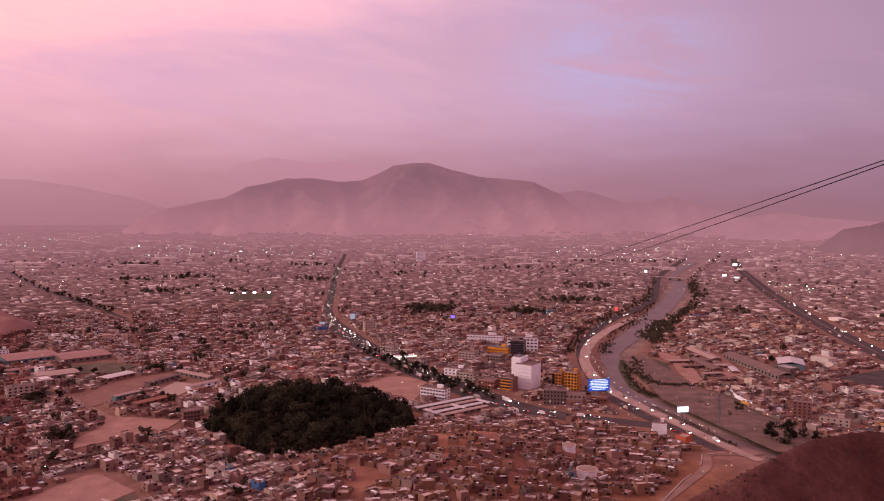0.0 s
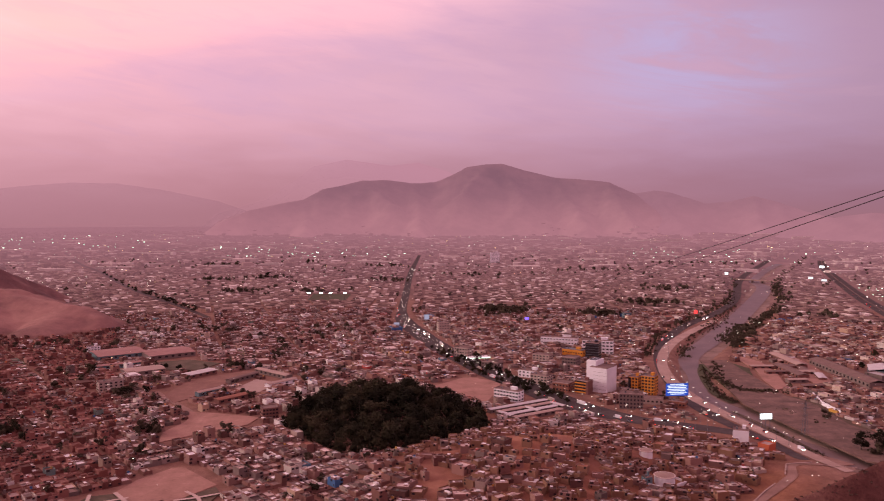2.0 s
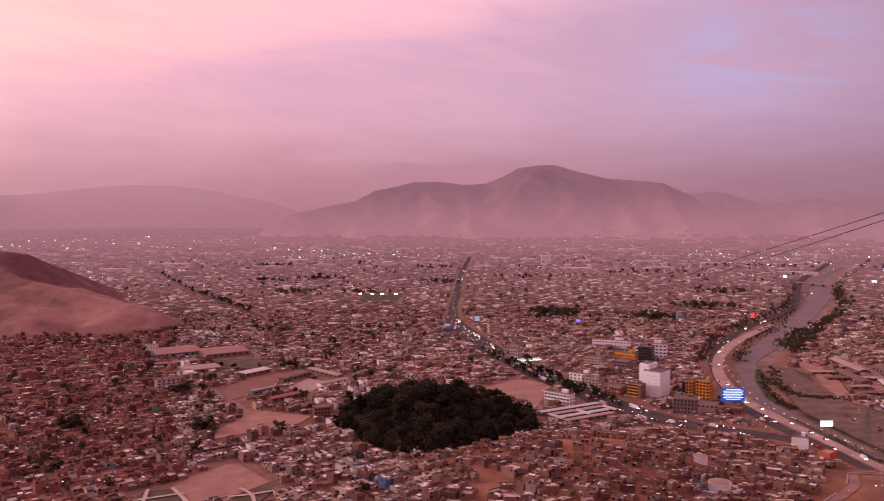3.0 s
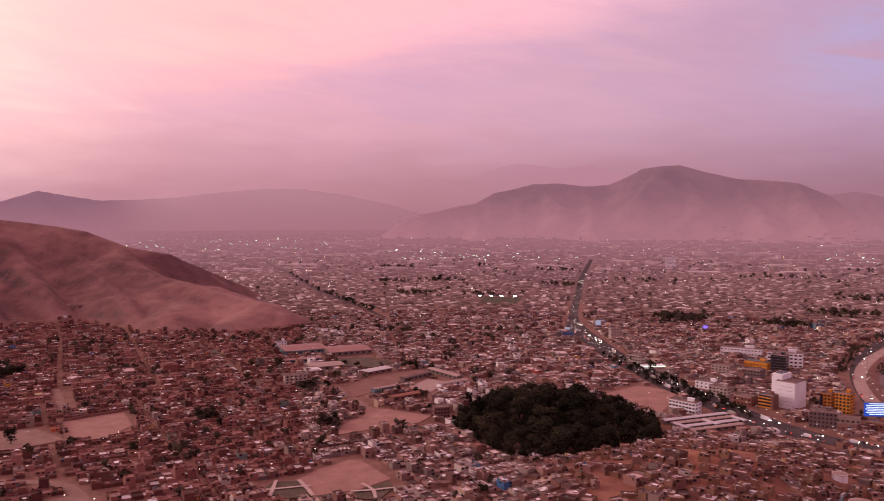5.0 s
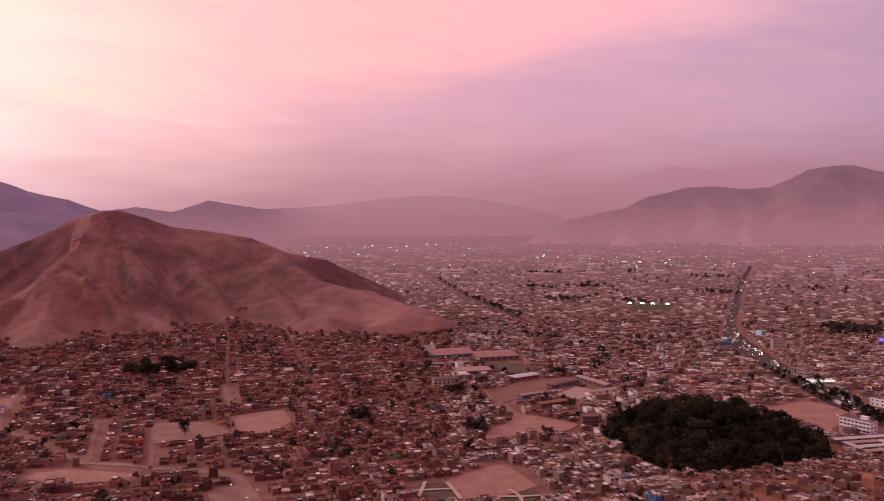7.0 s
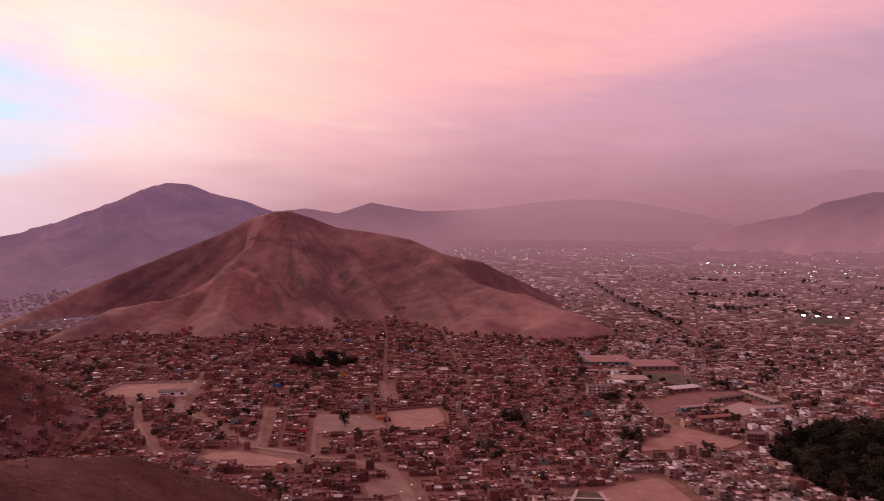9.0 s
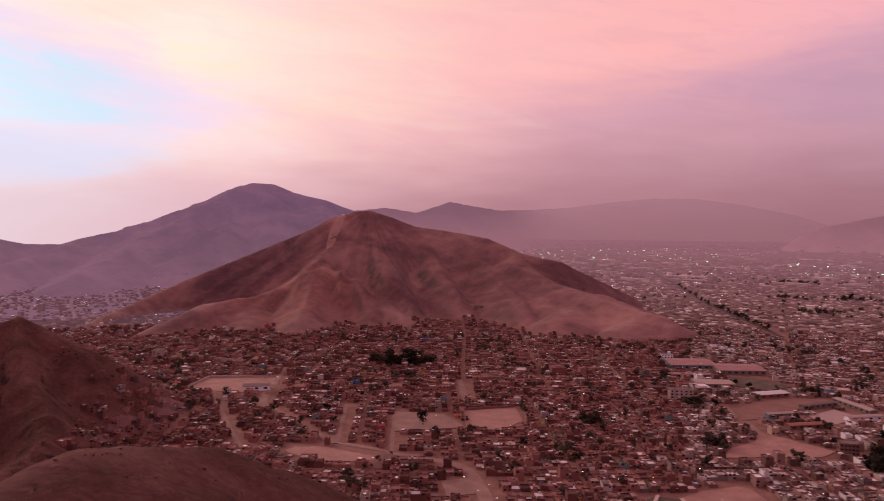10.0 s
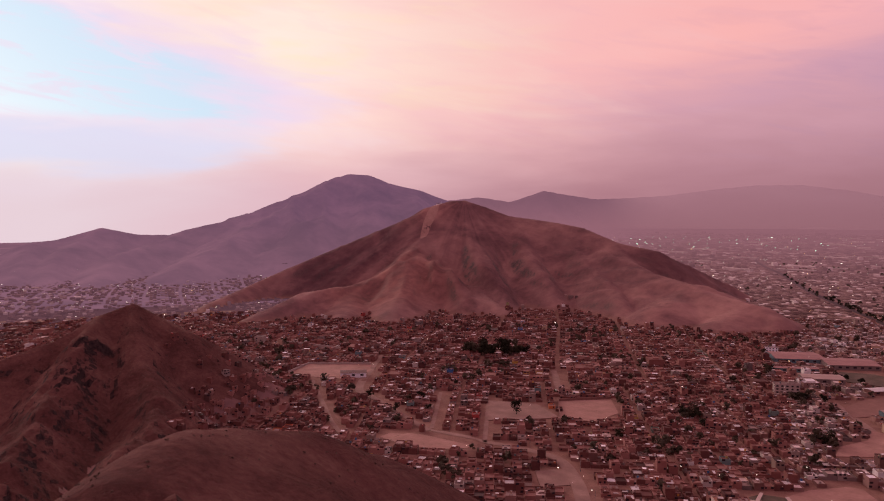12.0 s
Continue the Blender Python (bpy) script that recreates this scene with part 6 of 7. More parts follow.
def valley_town():
    """Sparse roofs on the valley floor and up the lower slopes of the western mountain."""
    x, y = lattice(70.0, 7.0, 9.0, 6.0, 9, -3000, -900, -100, 1500)
    r, az = np.hypot(x, y), np.degrees(np.arctan2(-x, y))
    top = np.max([crest(x, y, p, 0.38) for p in WEST], axis=0)
    z = np.maximum(height(x, y), top)
    own = height(x, y)
    k = (r > 1290) & (r < 2750) & (az > 60) & (az < 93) & (own < 6) & (RNG.random(len(x)) < 0.5 * np.exp(-np.maximum(z, 0) / 10) * (z < 32) * (0.2 + 1.2 * fbm(x / 140, y / 140, 3)))
    H = house_arrays(x[k], y[k], np.full(k.sum(), 70.0), z[k] - np.where(z[k] > 4, 5.0, 0.0), np.zeros(k.sum()), 6.0, 7.5)
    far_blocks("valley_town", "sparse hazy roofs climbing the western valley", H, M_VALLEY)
    pick = RNG.choice(len(H["x"]), 130, replace=False)
    return [(H["x"][i], H["y"][i], H["z"][i] - float(height(H["x"][i], H["y"][i])) + 8) for i in pick]


VALLEY_LAMPS = valley_town()

# ---------------------------------------------------------------- trees
def crown_arrays(rng, height_, spread, lobes, leaves, size, low=0.16):
    """Leaf quads gathered in uneven lobes."""
    V = []
    cen = []
    for k in range(lobes):
        a, q = rng.uniform(0, 6.283), rng.uniform(0, 1) ** 0.6
        zz = height_ * rng.uniform(low + 0.12, 0.88)
        rad = spread * (1.0 - abs(zz / height_ - 0.58) * 1.1)
        cen.append((math.cos(a) * q * rad, math.sin(a) * q * rad, zz, spread * rng.uniform(0.32, 0.58)))
    for i in range(leaves):
        cx, cy, cz, rr = cen[i % lobes]
        d = rng.normal(size=3)
        d /= np.linalg.norm(d)
        p = np.array((cx, cy, cz)) + d * rr * rng.uniform(0.55, 1.08) * np.array((1, 1, 0.85))
        n = d + rng.normal(size=3) * 0.6 + np.array((0, 0, 0.3))
        n /= np.linalg.norm(n)
        t = np.cross(n, rng.normal(size=3))
        t /= np.linalg.norm(t)
        b = np.cross(n, t)
        s = size * rng.uniform(0.6, 1.35)
        V.append([p - t * s - b * s * 0.6, p + t * s * 0.9 - b * s * 0.7, p + t * s * 0.7 + b * s * 0.7 + n * s * 0.25, p - t * s * 0.8 + b * s * 0.6])
    return np.array(V), cen


def tree_meshes(seed, height_, spread, lobes=8, leaves=300, size=0.75, leaf=None):
    rng = np.random.default_rng(seed)
    V, cen = crown_arrays(rng, height_, spread, lobes, leaves, size)
    crown = mesh_from("crown", V.reshape(-1, 3), np.arange(len(V) * 4).reshape(-1, 4), [leaf or M_LEAF])
    bm = bmesh.new()
    top = height_ * 0.55
    tube(bm, (0, 0, -0.8), (0.15, 0.1, top * 0.6), 0.035 * height_, 0.024 * height_, 7)
    tube(bm, (0.15, 0.1, top * 0.6), (0.0, 0.25, height_ * 0.8), 0.024 * height_, 0.006 * height_, 6)
    for cx, cy, cz, rr in cen[:5]:
        tube(bm, (0.1, 0.1, top * rng.uniform(0.5, 0.9)), (cx * 0.85, cy * 0.85, cz), 0.012 * height_, 0.004 * height_, 5)
    return shared("trunk", bm, M_BARK), crown


BROAD = [tree_meshes(11 + i, h, s, l, 900, 0.42) for i, (h, s, l) in enumerate([(11, 4.6, 9), (13, 5.0, 10), (9, 4.2, 8), (14.5, 5.2, 11), (7.5, 3.4, 7)])]
DUSTY = [tree_meshes(51 + i, h, s, l, 260, 0.62, M_LEAF2) for i, (h, s, l) in enumerate([(10, 4.4, 8), (12, 4.6, 9), (8, 3.8, 8), (9, 3.6, 7), (7, 3.2, 7)])]
SLIM = [tree_meshes(31 + i, h, s, l, 170, 0.6) for i, (h, s, l) in enumerate([(13, 2.0, 8), (10, 1.8, 7)])]


def tree(kind, x, y, scale, turn, label, group, name="tree"):
    trunk, crown = kind
    e = thing(name, x, y, float(height(x, y)), turn, label, "tree", group)
    m = Matrix.Diagonal((scale, scale, scale * RNG.uniform(0.9, 1.12), 1))
    piece("trunk", trunk, e, m)
    piece("crown", crown, e, m)


def grove():
    """A dense dark wood on a low knoll beside the sand pitch."""
    placed = []
    a = np.array(GROVE)
    tries = 0
    while len(placed) < 235 and tries < 9000:
        tries += 1
        x, y = RNG.uniform(a[:, 0].min(), a[:, 0].max()), RNG.uniform(a[:, 1].min(), a[:, 1].max())
        if not inside(np.array(x), np.array(y), GROVE) or any((x - u) ** 2 + (y - v) ** 2 < 36 for u, v in placed):
            continue
        placed.append((x, y))
        mid = 1 - math.hypot((x + 105) / 75, (y - 630) / 85)
        edge = x > -60 and RNG.random() < 0.3
        tree(SLIM[int(RNG.integers(2))] if edge else BROAD[int(RNG.integers(4))], x, y, RNG.uniform(0.85, 1.3) + 0.45 * max(0, mid),
             RNG.uniform(0, 360), "dark dense tree of the wooded park", "trees of the grove", "grove_tree")


grove()
rim = smooth_line([(x, y, 0) for x, y in GROVE + GROVE[:1]], 6)
for k in range(len(rim)):
    u = RNG.uniform(-3, 2)
    tree(BROAD[(2, 4, 4)[k % 3]], rim[k, 0] + RNG.uniform(-3, 3), rim[k, 1] + u, RNG.uniform(0.55, 0.95), RNG.uniform(0, 360), "low bushy tree at the edge of the wooded park", "trees of the grove", "grove_tree")
SINGLE = [(-295, 955, 1.0), (-288, 952, 0.9), (-270, 970, 0.7), (-305, 810, 1.1), (-297, 806, 1.2), (-288, 812, 1.0), (-279, 1085, .8), (-265, 1085, .8), (-599, 1859, 1.3), (-559, 1547, 1.4),
          (-722, 1803, 1.4), (-188, 668, .9), (-342, 664, 1.0), (-434, 758, .9), (-374, 808, .8), (-280, 560, 1.1), (-274, 566, 1.0), (-372, 709, .8), (-328, 799, .7), (-216, 640, .8),
          (-718, 602, 1.3), (-709, 606, 1.4), (-700, 613, 1.4), (-692, 624, 1.4), (-682, 632, 1.4), (-674, 640, 1.4), (-716, 596, 1.3), (-698, 606, 1.3), (-684, 622, 1.3), (-722, 594, 1.4), (-713, 600, 1.6), (-704, 608, 1.5), (-695, 618, 1.6), (-686, 628, 1.5), (-678, 636, 1.6), (-670, 645, 1.3), (-708, 614, 1.4), (-690, 632, 1.4), (-476, 450, 1.0), (-382, 547, 1.2), (-388, 552, 1.1), (-376, 552, 1.0),
          (-361, 544, .8), (-356, 536, .6), (-329, 461, .9), (-549, 375, .8), (-377, 460, .7), (-277, 564, .8), (-333, 458, .8), (-356, 798, .8), (-356, 678, .9), (-348, 684, 1.0),
          (-340, 690, .8), (-346, 672, .8), (-121, 474, .7), (-120, 455, .7), (245, 573, 1.1), (250, 566, 1.2), (256, 572, 1.1), (262, 578, 1.0), (271, 580, .9), (276, 570, .8), (281, 565, .7),
          (249, 658, 1.0), (371, 883, .9), (409, 943, .9), (-44, 1237, 1.1), (-16, 1262, 1.1), (-35, 1245, 1.0), (-25, 1255, 1.2), (-651, 2415, 1.5), (-441, 785, .7), (-452, 792, .7),
          (-560, 410, .7), (-575, 425, .7), (-590, 445, .7), (-606, 385, .7), (-530, 400, .7), (-612, 470, .8), (-600, 480, .7)]
for i, (x, y, s) in enumerate(SINGLE):
    tree((DUSTY if i % 3 == 0 else BROAD)[i % 5], x + RNG.uniform(-2, 2), y + RNG.uniform(-2, 2), s, RNG.uniform(0, 360), "dark broad-crowned tree among brick houses", "town trees")
# tree rows along the avenue, the west road and the far river bank
for line, a, b, n, off in ((AVENUE, 0.44, 0.74, 26, 2.0), (AVENUE, 0.42, 0.7, 18, -12.5), (WEST_AVENUE, 0.35, 0.95, 30, 0.0)):
    L = smooth_line(line, 10)[:, :2]
    for k in range(n):
        t = (a + (b - a) * (k + RNG.uniform(0, 0.8)) / n) * (len(L) - 2)
        i = int(t)
        p = L[i] + (L[i + 1] - L[i]) * (t - i)
        d = (L[i + 1] - L[i]) / np.linalg.norm(L[i + 1] - L[i])
        p = p + np.array((-d[1], d[0])) * (off + RNG.uniform(-2.5, 2.5))
        tree(BROAD[int(RNG.integers(5))], p[0], p[1], RNG.uniform(0.5, 0.95), RNG.uniform(0, 360), "dark street tree in the avenue strip", "avenue trees", "street_tree")
BANK = [(1061, 2981), (654, 2024), (539, 1687), (474, 1449), (379, 1254), (319, 1106), (271, 989)]
L = smooth_line(BANK, 10)
for k in range(60):
    t = (0.12 + 0.88 * (k / 60) ** 0.9) * (len(L) - 2)
    p = L[int(t)] + RNG.uniform(-10, 10, 2)
    tree(DUSTY[int(RNG.integers(5))], p[0], p[1], RNG.uniform(0.5, 0.85), RNG.uniform(0, 360), "dusty riverside tree on the gravel bank", "riverbank trees", "riverside_tree")


def far_trees():
    """Trees in yards and streets all over the plain, too many to count."""
    rng = np.random.default_rng(5)
    base = [crown_arrays(np.random.default_rng(60 + i), 7.5, 3.6, 6, 46, 1.15, 0.2)[0] for i in range(5)]
    V = []
    r = np.sqrt(rng.uniform(430**2, 2800**2, 2600))
    az = np.radians(rng.uniform(-36, 82, 2600))
    x, y = -np.sin(az) * r, np.cos(az) * r
    keep = (fbm(x / 160, y / 160, 3) > 0.50) & (height(x, y) < 5 + 9 * (r < 700)) & is_free(x, y) & ((np.degrees(az) < 62) | (r < 1150))
    r2 = np.sqrt(rng.uniform(480**2, 1150**2, 1100))
    az2 = np.radians(rng.uniform(8, 66, 1100))
    x2, y2 = -np.sin(az2) * r2, np.cos(az2) * r2
    keep2 = (fbm(x2 / 70 + 9, y2 / 70, 3) > 0.56) & (height(x2, y2) < 4) & is_free(x2, y2)
    x, y, keep = np.concatenate([x, x2]), np.concatenate([y, y2]), np.concatenate([keep, keep2])
    pts = list(zip(x[keep], y[keep], rng.uniform(0.5, 1.25, keep.sum())))
    for cx, cy, n, w in ((-20, 1310, 46, 24), (-5, 1270, 18, 18), (131, 1270, 40, 17), (238, 1436, 40, 28), (-590, 1860, 16, 30), (-560, 1545, 16, 26), (-715, 1800, 14, 25), (-420, 1560, 14, 40), (300, 1700, 20, 40), (470, 1290, 10, 30),
                         (-300, 1830, 18, 40), (-900, 2300, 20, 50), (200, 2200, 20, 60), (-100, 2000, 14, 40), (-430, 2300, 18, 60), (600, 2500, 20, 60)):
        for k in range(n):
            pts.append((cx + rng.normal() * w, cy + rng.normal() * w * 0.5, rng.uniform(0.8, 1.6)))
    # scrub and low trees along the river banks and the riverside road
    for line, n, w, s0, s1, dz in ((BANK, 900, 6.0, 0.3, 0.62, 0), ([(p_[0] - 13, p_[1]) for p_ in RIVERSIDE[1:7]], 170, 4.0, 0.4, 0.8, 0),
                                   ([(334, 1190), (299, 1105), (268, 1032)], 260, 7.0, 0.3, 0.6, 0),
                                   ([(432, 1647), (373, 1402), (320, 1286), (257, 1130), (207, 987), (191, 928)], 170, 4.0, 0.25, 0.5, -1.5),
                                   ([(352, 1338), (308, 1220), (265, 1131)], 60, 3.0, 0.2, 0.36, -3.9), ([(207, 893), (193, 802), (191, 750), (197, 723)], 240, 2.5, 0.16, 0.32, -3.6),
                                   ([(220, 894), (204, 816), (205, 775), (214, 756), (242, 751)], 260, 3.5, 0.2, 0.42, 0), ([(222, 690), (232, 668), (240, 640)], 40, 3.0, 0.25, 0.5, -2.0),
                                   ([(196, 640), (206, 600), (214, 570)], 40, 2.0, 0.15, 0.3, -3.4)):
        Q = smooth_line(line, 12)
        for k in range(n):
            u = rng.uniform(0.02, 0.999) * (len(Q) - 1)
            q = Q[int(u)] + (Q[min(int(u) + 1, len(Q) - 1)] - Q[int(u)]) * (u % 1) + rng.normal(size=2) * w
            pts.append((q[0], q[1], rng.uniform(s0, s1), dz))
    for k, (px, py, s, *deep) in enumerate(pts):
        a = rng.uniform(0, 6.28)
        c, sn = math.cos(a), math.sin(a)
        B = base[k % 5] * s
        W = np.stack([B[..., 0] * c - B[..., 1] * sn + px, B[..., 0] * sn + B[..., 1] * c + py, B[..., 2] + float(height(px, py)) + sum(deep)], -1)
        V.append(W)
    V = np.concatenate(V)
    ob = new("street_greenery", mesh_from("street_greenery", V.reshape(-1, 3), np.arange(len(V) * 4).reshape(-1, 4), [M_LEAF2]))
    tagged(ob, "small dark trees scattered between the houses", "trees", kind="stuff")


far_trees()

# ---------------------------------------------------------------- lamps, traffic, near houses
def lamp_parts():
    bm = bmesh.new()
    tube(bm, (0, 0, -0.5), (0, 0, 8.5), 0.13, 0.08, 6)
    pole = shared("pole", bm, M_METAL)
    bm = bmesh.new()
    tube(bm, (0, 0, 8.5), (1.7, 0, 9.1), 0.07, 0.06, 6)
    arm = shared("arm", bm, M_METAL)
    bm = bmesh.new()
    box(bm, 1.9, 0, 8.85, 1.1, 0.55, 0.3, 0, 0.8)
    return pole, arm, shared("lamp_head", bm, L_LAMP)


POLE, ARM, HEAD = lamp_parts()


def street_lamp(x, y, turn):
    e = thing("street_lamp", x, y, float(height(x, y)), turn, "tall street lamp with a lit white head", "street lamp", "street lamps")
    piece("pole", POLE, e, Matrix())
    arm = piece("arm", ARM, e, Matrix())
    piece("lamp_head", HEAD, arm, Matrix())


def along(line, a, b, n, off, fn):
    L = smooth_line(line, 10)[:, :2]
    for k in range(n):
        t = (a + (b - a) * k / max(1, n - 1)) * (len(L) - 2)
        i = int(t)
        d = (L[i + 1] - L[i]) / np.linalg.norm(L[i + 1] - L[i])
        p = L[i] + (L[i + 1] - L[i]) * (t - i) + np.array((-d[1], d[0])) * off
        fn(p[0], p[1], math.degrees(math.atan2(d[1], d[0])))


along(AVENUE, 0.36, 0.96, 30, 10.5, lambda x, y, t: street_lamp(x, y, t - 90))
along(AVENUE, 0.36, 0.96, 30, -10.5, lambda x, y, t: street_lamp(x, y, t + 90))
along(RIVERSIDE, 0.25, 0.98, 30, 9.5, lambda x, y, t: street_lamp(x, y, t - 90))
along(MOTORWAY, 0.2, 0.9, 22, 17.5, lambda x, y, t: street_lamp(x, y, t - 90))
along(WEST_AVENUE, 0.1, 0.95, 26, 9.0, lambda x, y, t: street_lamp(x, y, t - 90))
along(DIRT_ROADS[0], 0.1, 0.95, 7, 6.5, lambda x, y, t: street_lamp(x, y, t - 90))

CAR_PAINTS = [material("car_paint_%s" % n, [tuple(v * 0.9 for v in c), c], rough=0.35, scale=2.0, bump=0.0, spec=0.5)
              for n, c in (("white", (0.7, 0.68, 0.66)), ("grey", (0.2, 0.2, 0.21)), ("red", (0.35, 0.03, 0.03)), ("dark", (0.03, 0.03, 0.04)), ("beige", (0.42, 0.36, 0.28)))]
M_TYRE = material("tyre_rubber", [(0.015, 0.015, 0.015), (0.03, 0.03, 0.03)], bump=0.0, scale=3.0)
L_HEAD = glow("headlight", lin(255, 244, 225), 14.0)
L_TAIL = glow("tail_light", lin(255, 40, 25), 5.0)


def car_meshes(length, width, h, cab):
    bm = bmesh.new()
    box(bm, 0, 0, 0.28, length, width, h * 0.42, 0, 0.97)
    body = bm
    bm2 = bmesh.new()
    box(bm2, -length * 0.05, 0, 0.28 + h * 0.42, length * cab, width * 0.94, h * 0.45, 0, 0.82)
    bm3 = bmesh.new()
    tube(bm3, (0, -0.11, 0), (0, 0.11, 0), 0.33, 0.33, 12)
    bm4 = bmesh.new()
    box(bm4, 0, 0, 0, 0.14, 0.55, 0.36)
    bm5 = bmesh.new()
    box(bm5, 0, 0, 0, 0.1, 0.35, 0.2)
    return body, bm2, bm3, bm4, bm5


def car_prototypes():
    out = []
    for k, (nm, L_, W_, H_, C_, lab) in enumerate([("car", 4.3, 1.75, 1.45, 0.52, "small saloon car with headlights on"), ("car", 4.0, 1.7, 1.5, 0.6, "hatchback with headlights on"),
                                                   ("minibus", 6.2, 2.0, 2.5, 0.92, "white minibus with headlights on"), ("bus", 9.5, 2.4, 3.0, 0.95, "city bus with headlights on")]):
        b, c, w, hl, tl = car_meshes(L_, W_, H_, C_)
        meshes = [b, c, w, hl, tl]
        paints = CAR_PAINTS if k < 2 else CAR_PAINTS[:1] + CAR_PAINTS[4:]
        tyre, head, tail = shared("wheel", w, M_TYRE), shared("headlight", hl, L_HEAD), shared("tail_light", tl, L_TAIL)
        for paint in paints:
            body, cabin = shared("body", b.copy(), paint), shared("cabin", c.copy(), M_WINDOW if k < 2 else paint)
            out.append((nm, lab, L_, W_, body, cabin, tyre, head, tail))
        b.free(), c.free()
    return out


CARS = car_prototypes()


def car(x, y, turn, k):
    nm, lab, L_, W_, body, cabin, tyre, head, tail = CARS[k % len(CARS)]
    e = thing(nm, x, y, float(height(x, y)) + 0.26, turn, lab, "bus" if nm == "bus" else "car", "traffic")
    piece("body", body, e, Matrix())
    piece("cabin", cabin, e, Matrix())
    for sx in (-0.32, 0.32):
        for sy in (-0.5, 0.5):
            piece("wheel", tyre, e, Matrix.Translation((sx * L_, sy * (W_ - 0.15), 0.33)))
    for sy in (-0.34, 0.34):
        piece("headlight", head, e, Matrix.Translation((L_ / 2 + 0.02, sy * W_, 0.62)))
        piece("tail_light", tail, e, Matrix.Translation((-L_ / 2 - 0.02, sy * W_, 0.66)))


def traffic(line, a, b, n, lanes, width):
    def put(x, y, t, lane):
        # the line runs towards the lookout: one side comes nearer, the other drives away
        c = int(RNG.integers(len(CARS)))
        car(x, y, t if lane > 0 else t + 180, c)
    for lane in lanes:
        ts = np.sort(RNG.uniform(a, b, n))
        L = smooth_line(line, 10)[:, :2]
        last = None
        for t in ts:
            u = t * (len(L) - 2)
            i = int(u)
            d = (L[i + 1] - L[i]) / np.linalg.norm(L[i + 1] - L[i])
            p = L[i] + (L[i + 1] - L[i]) * (u - i) + np.array((-d[1], d[0])) * lane
            if last is not None and np.linalg.norm(p - last) < 12:
                continue
            last = p
            put(p[0], p[1], math.degrees(math.atan2(d[1], d[0])), lane)


traffic(AVENUE, 0.2, 0.97, 24, (-8, -4.8, 4.8, 8), 3)
traffic(RIVERSIDE, 0.3, 0.97, 13, (-4, 4), 3)
traffic(EMBANKMENT, 0.2, 0.9, 10, (3,), 3)
traffic(MOTORWAY, 0.1, 0.9, 10, (-12, -8, 8, 12), 3)


def light_points(name, label, pts, size, mat):
    """Small lamps, one little lit box each on a short mast, joined."""
    p = np.asarray(pts, float)
    n = len(p)
    z = height(p[:, 0], p[:, 1]) + p[:, 2]
    s = size * (0.6 + 0.8 * RNG.random(n))
    s = s * np.clip(np.hypot(p[:, 0], p[:, 1]) / 1500, 0.5, 2.2)
    off = np.array([(-1, -1, -1), (1, -1, -1), (1, 1, -1), (-1, 1, -1), (-1, -1, 1), (1, -1, 1), (1, 1, 1), (-1, 1, 1)], float)
    V = np.stack([p[:, 0], p[:, 1], z], -1)[:, None, :] + off[None] * s[:, None, None] / 2 * np.array((1, 1, 0.8))
    f = np.array([(3, 2, 1, 0), (4, 5, 6, 7), (0, 1, 5, 4), (1, 2, 6, 5), (2, 3, 7, 6), (3, 0, 4, 7)])
    F = (np.arange(n)[:, None, None] * 8 + f[None]).reshape(-1, 4)
    tagged(new(name, mesh_from(name, V.reshape(-1, 3), F, [mat])), label, "lights", kind="stuff")


def scatter(n, r0, r1, a0, a1, z0=4, z1=9, power=1.0):
    r = r0 + (r1 - r0) * RNG.random(n) ** power
    az = np.radians(RNG.uniform(a0, a1, n))
    x, y = -np.sin(az) * r, np.cos(az) * r
    ok = height(x, y) < np.where(r < 1700, 5, 45)
    return list(np.stack([x, y, RNG.uniform(z0, z1, n)], -1)[ok])


light_points("city_lights", "white street and yard lamps dotted over the plain", scatter(240, 480, 1300, -36, 80) + scatter(190, 620, 1500, -26, 14) + scatter(420, 1300, 2600, -36, 60) + scatter(330, 2600, 4300, -30, 48), 0.7, L_LAMP)
light_points("warm_lights", "warm yellowish lamps dotted over the plain", scatter(140, 700, 2400, -36, 70) + scatter(130, 2400, 4300, -30, 48), 0.7, L_WARM)
light_points("cool_lights", "bright greenish-white yard lamps on the far plain",
             scatter(70, 2700, 3300, 8, 22) + scatter(60, 3300, 4200, 26, 40) + scatter(40, 2500, 3300, -20, -8) + scatter(14, 1700, 1900, -26, -21), 1.0, L_GREEN)
_L = smooth_line(AVENUE, 14)
_head = [(_L[i, 0] + RNG.uniform(-8, 8), _L[i, 1] + RNG.uniform(-15, 15), 1.0) for i in RNG.integers(12, 130, 170)]
light_points("far_headlights", "headlights of the far traffic on the avenue", _head, 0.7, L_LAMP)
light_points("valley_lights", "lamps of the town in the western valley", VALLEY_LAMPS, 0.7, L_LAMP)


L_DIM = glow("dim_sign_light", lin(170, 165, 190), 0.8)
L_RED = glow("red_sign_light", lin(255, 60, 60), 2.0)
L_VIOLET = glow("violet_sign_light", lin(120, 90, 255), 2.0)


def lit_sign(x, y, w, h, up, mat, label):
    e = thing("lit_sign", x, y, float(height(x, y)), math.degrees(math.atan2(-x, y)), label, "sign", "lit signs")
    bm = bmesh.new()
    tube(bm, (0, 0.4, -1), (0, 0.4, up + h), 0.3, 0.25, 8)
    part("post", bm, M_METAL, e)
    bm = bmesh.new()
    box(bm, 0, 0, up, w, 0.5, h)
    board = part("board", bm, M_METAL, e)
    bm = bmesh.new()
    box(bm, 0, -0.3, up + 0.2, w - 0.4, 0.08, h - 0.4)
    part("lit_face", bm, mat, board, "glowing sign face")


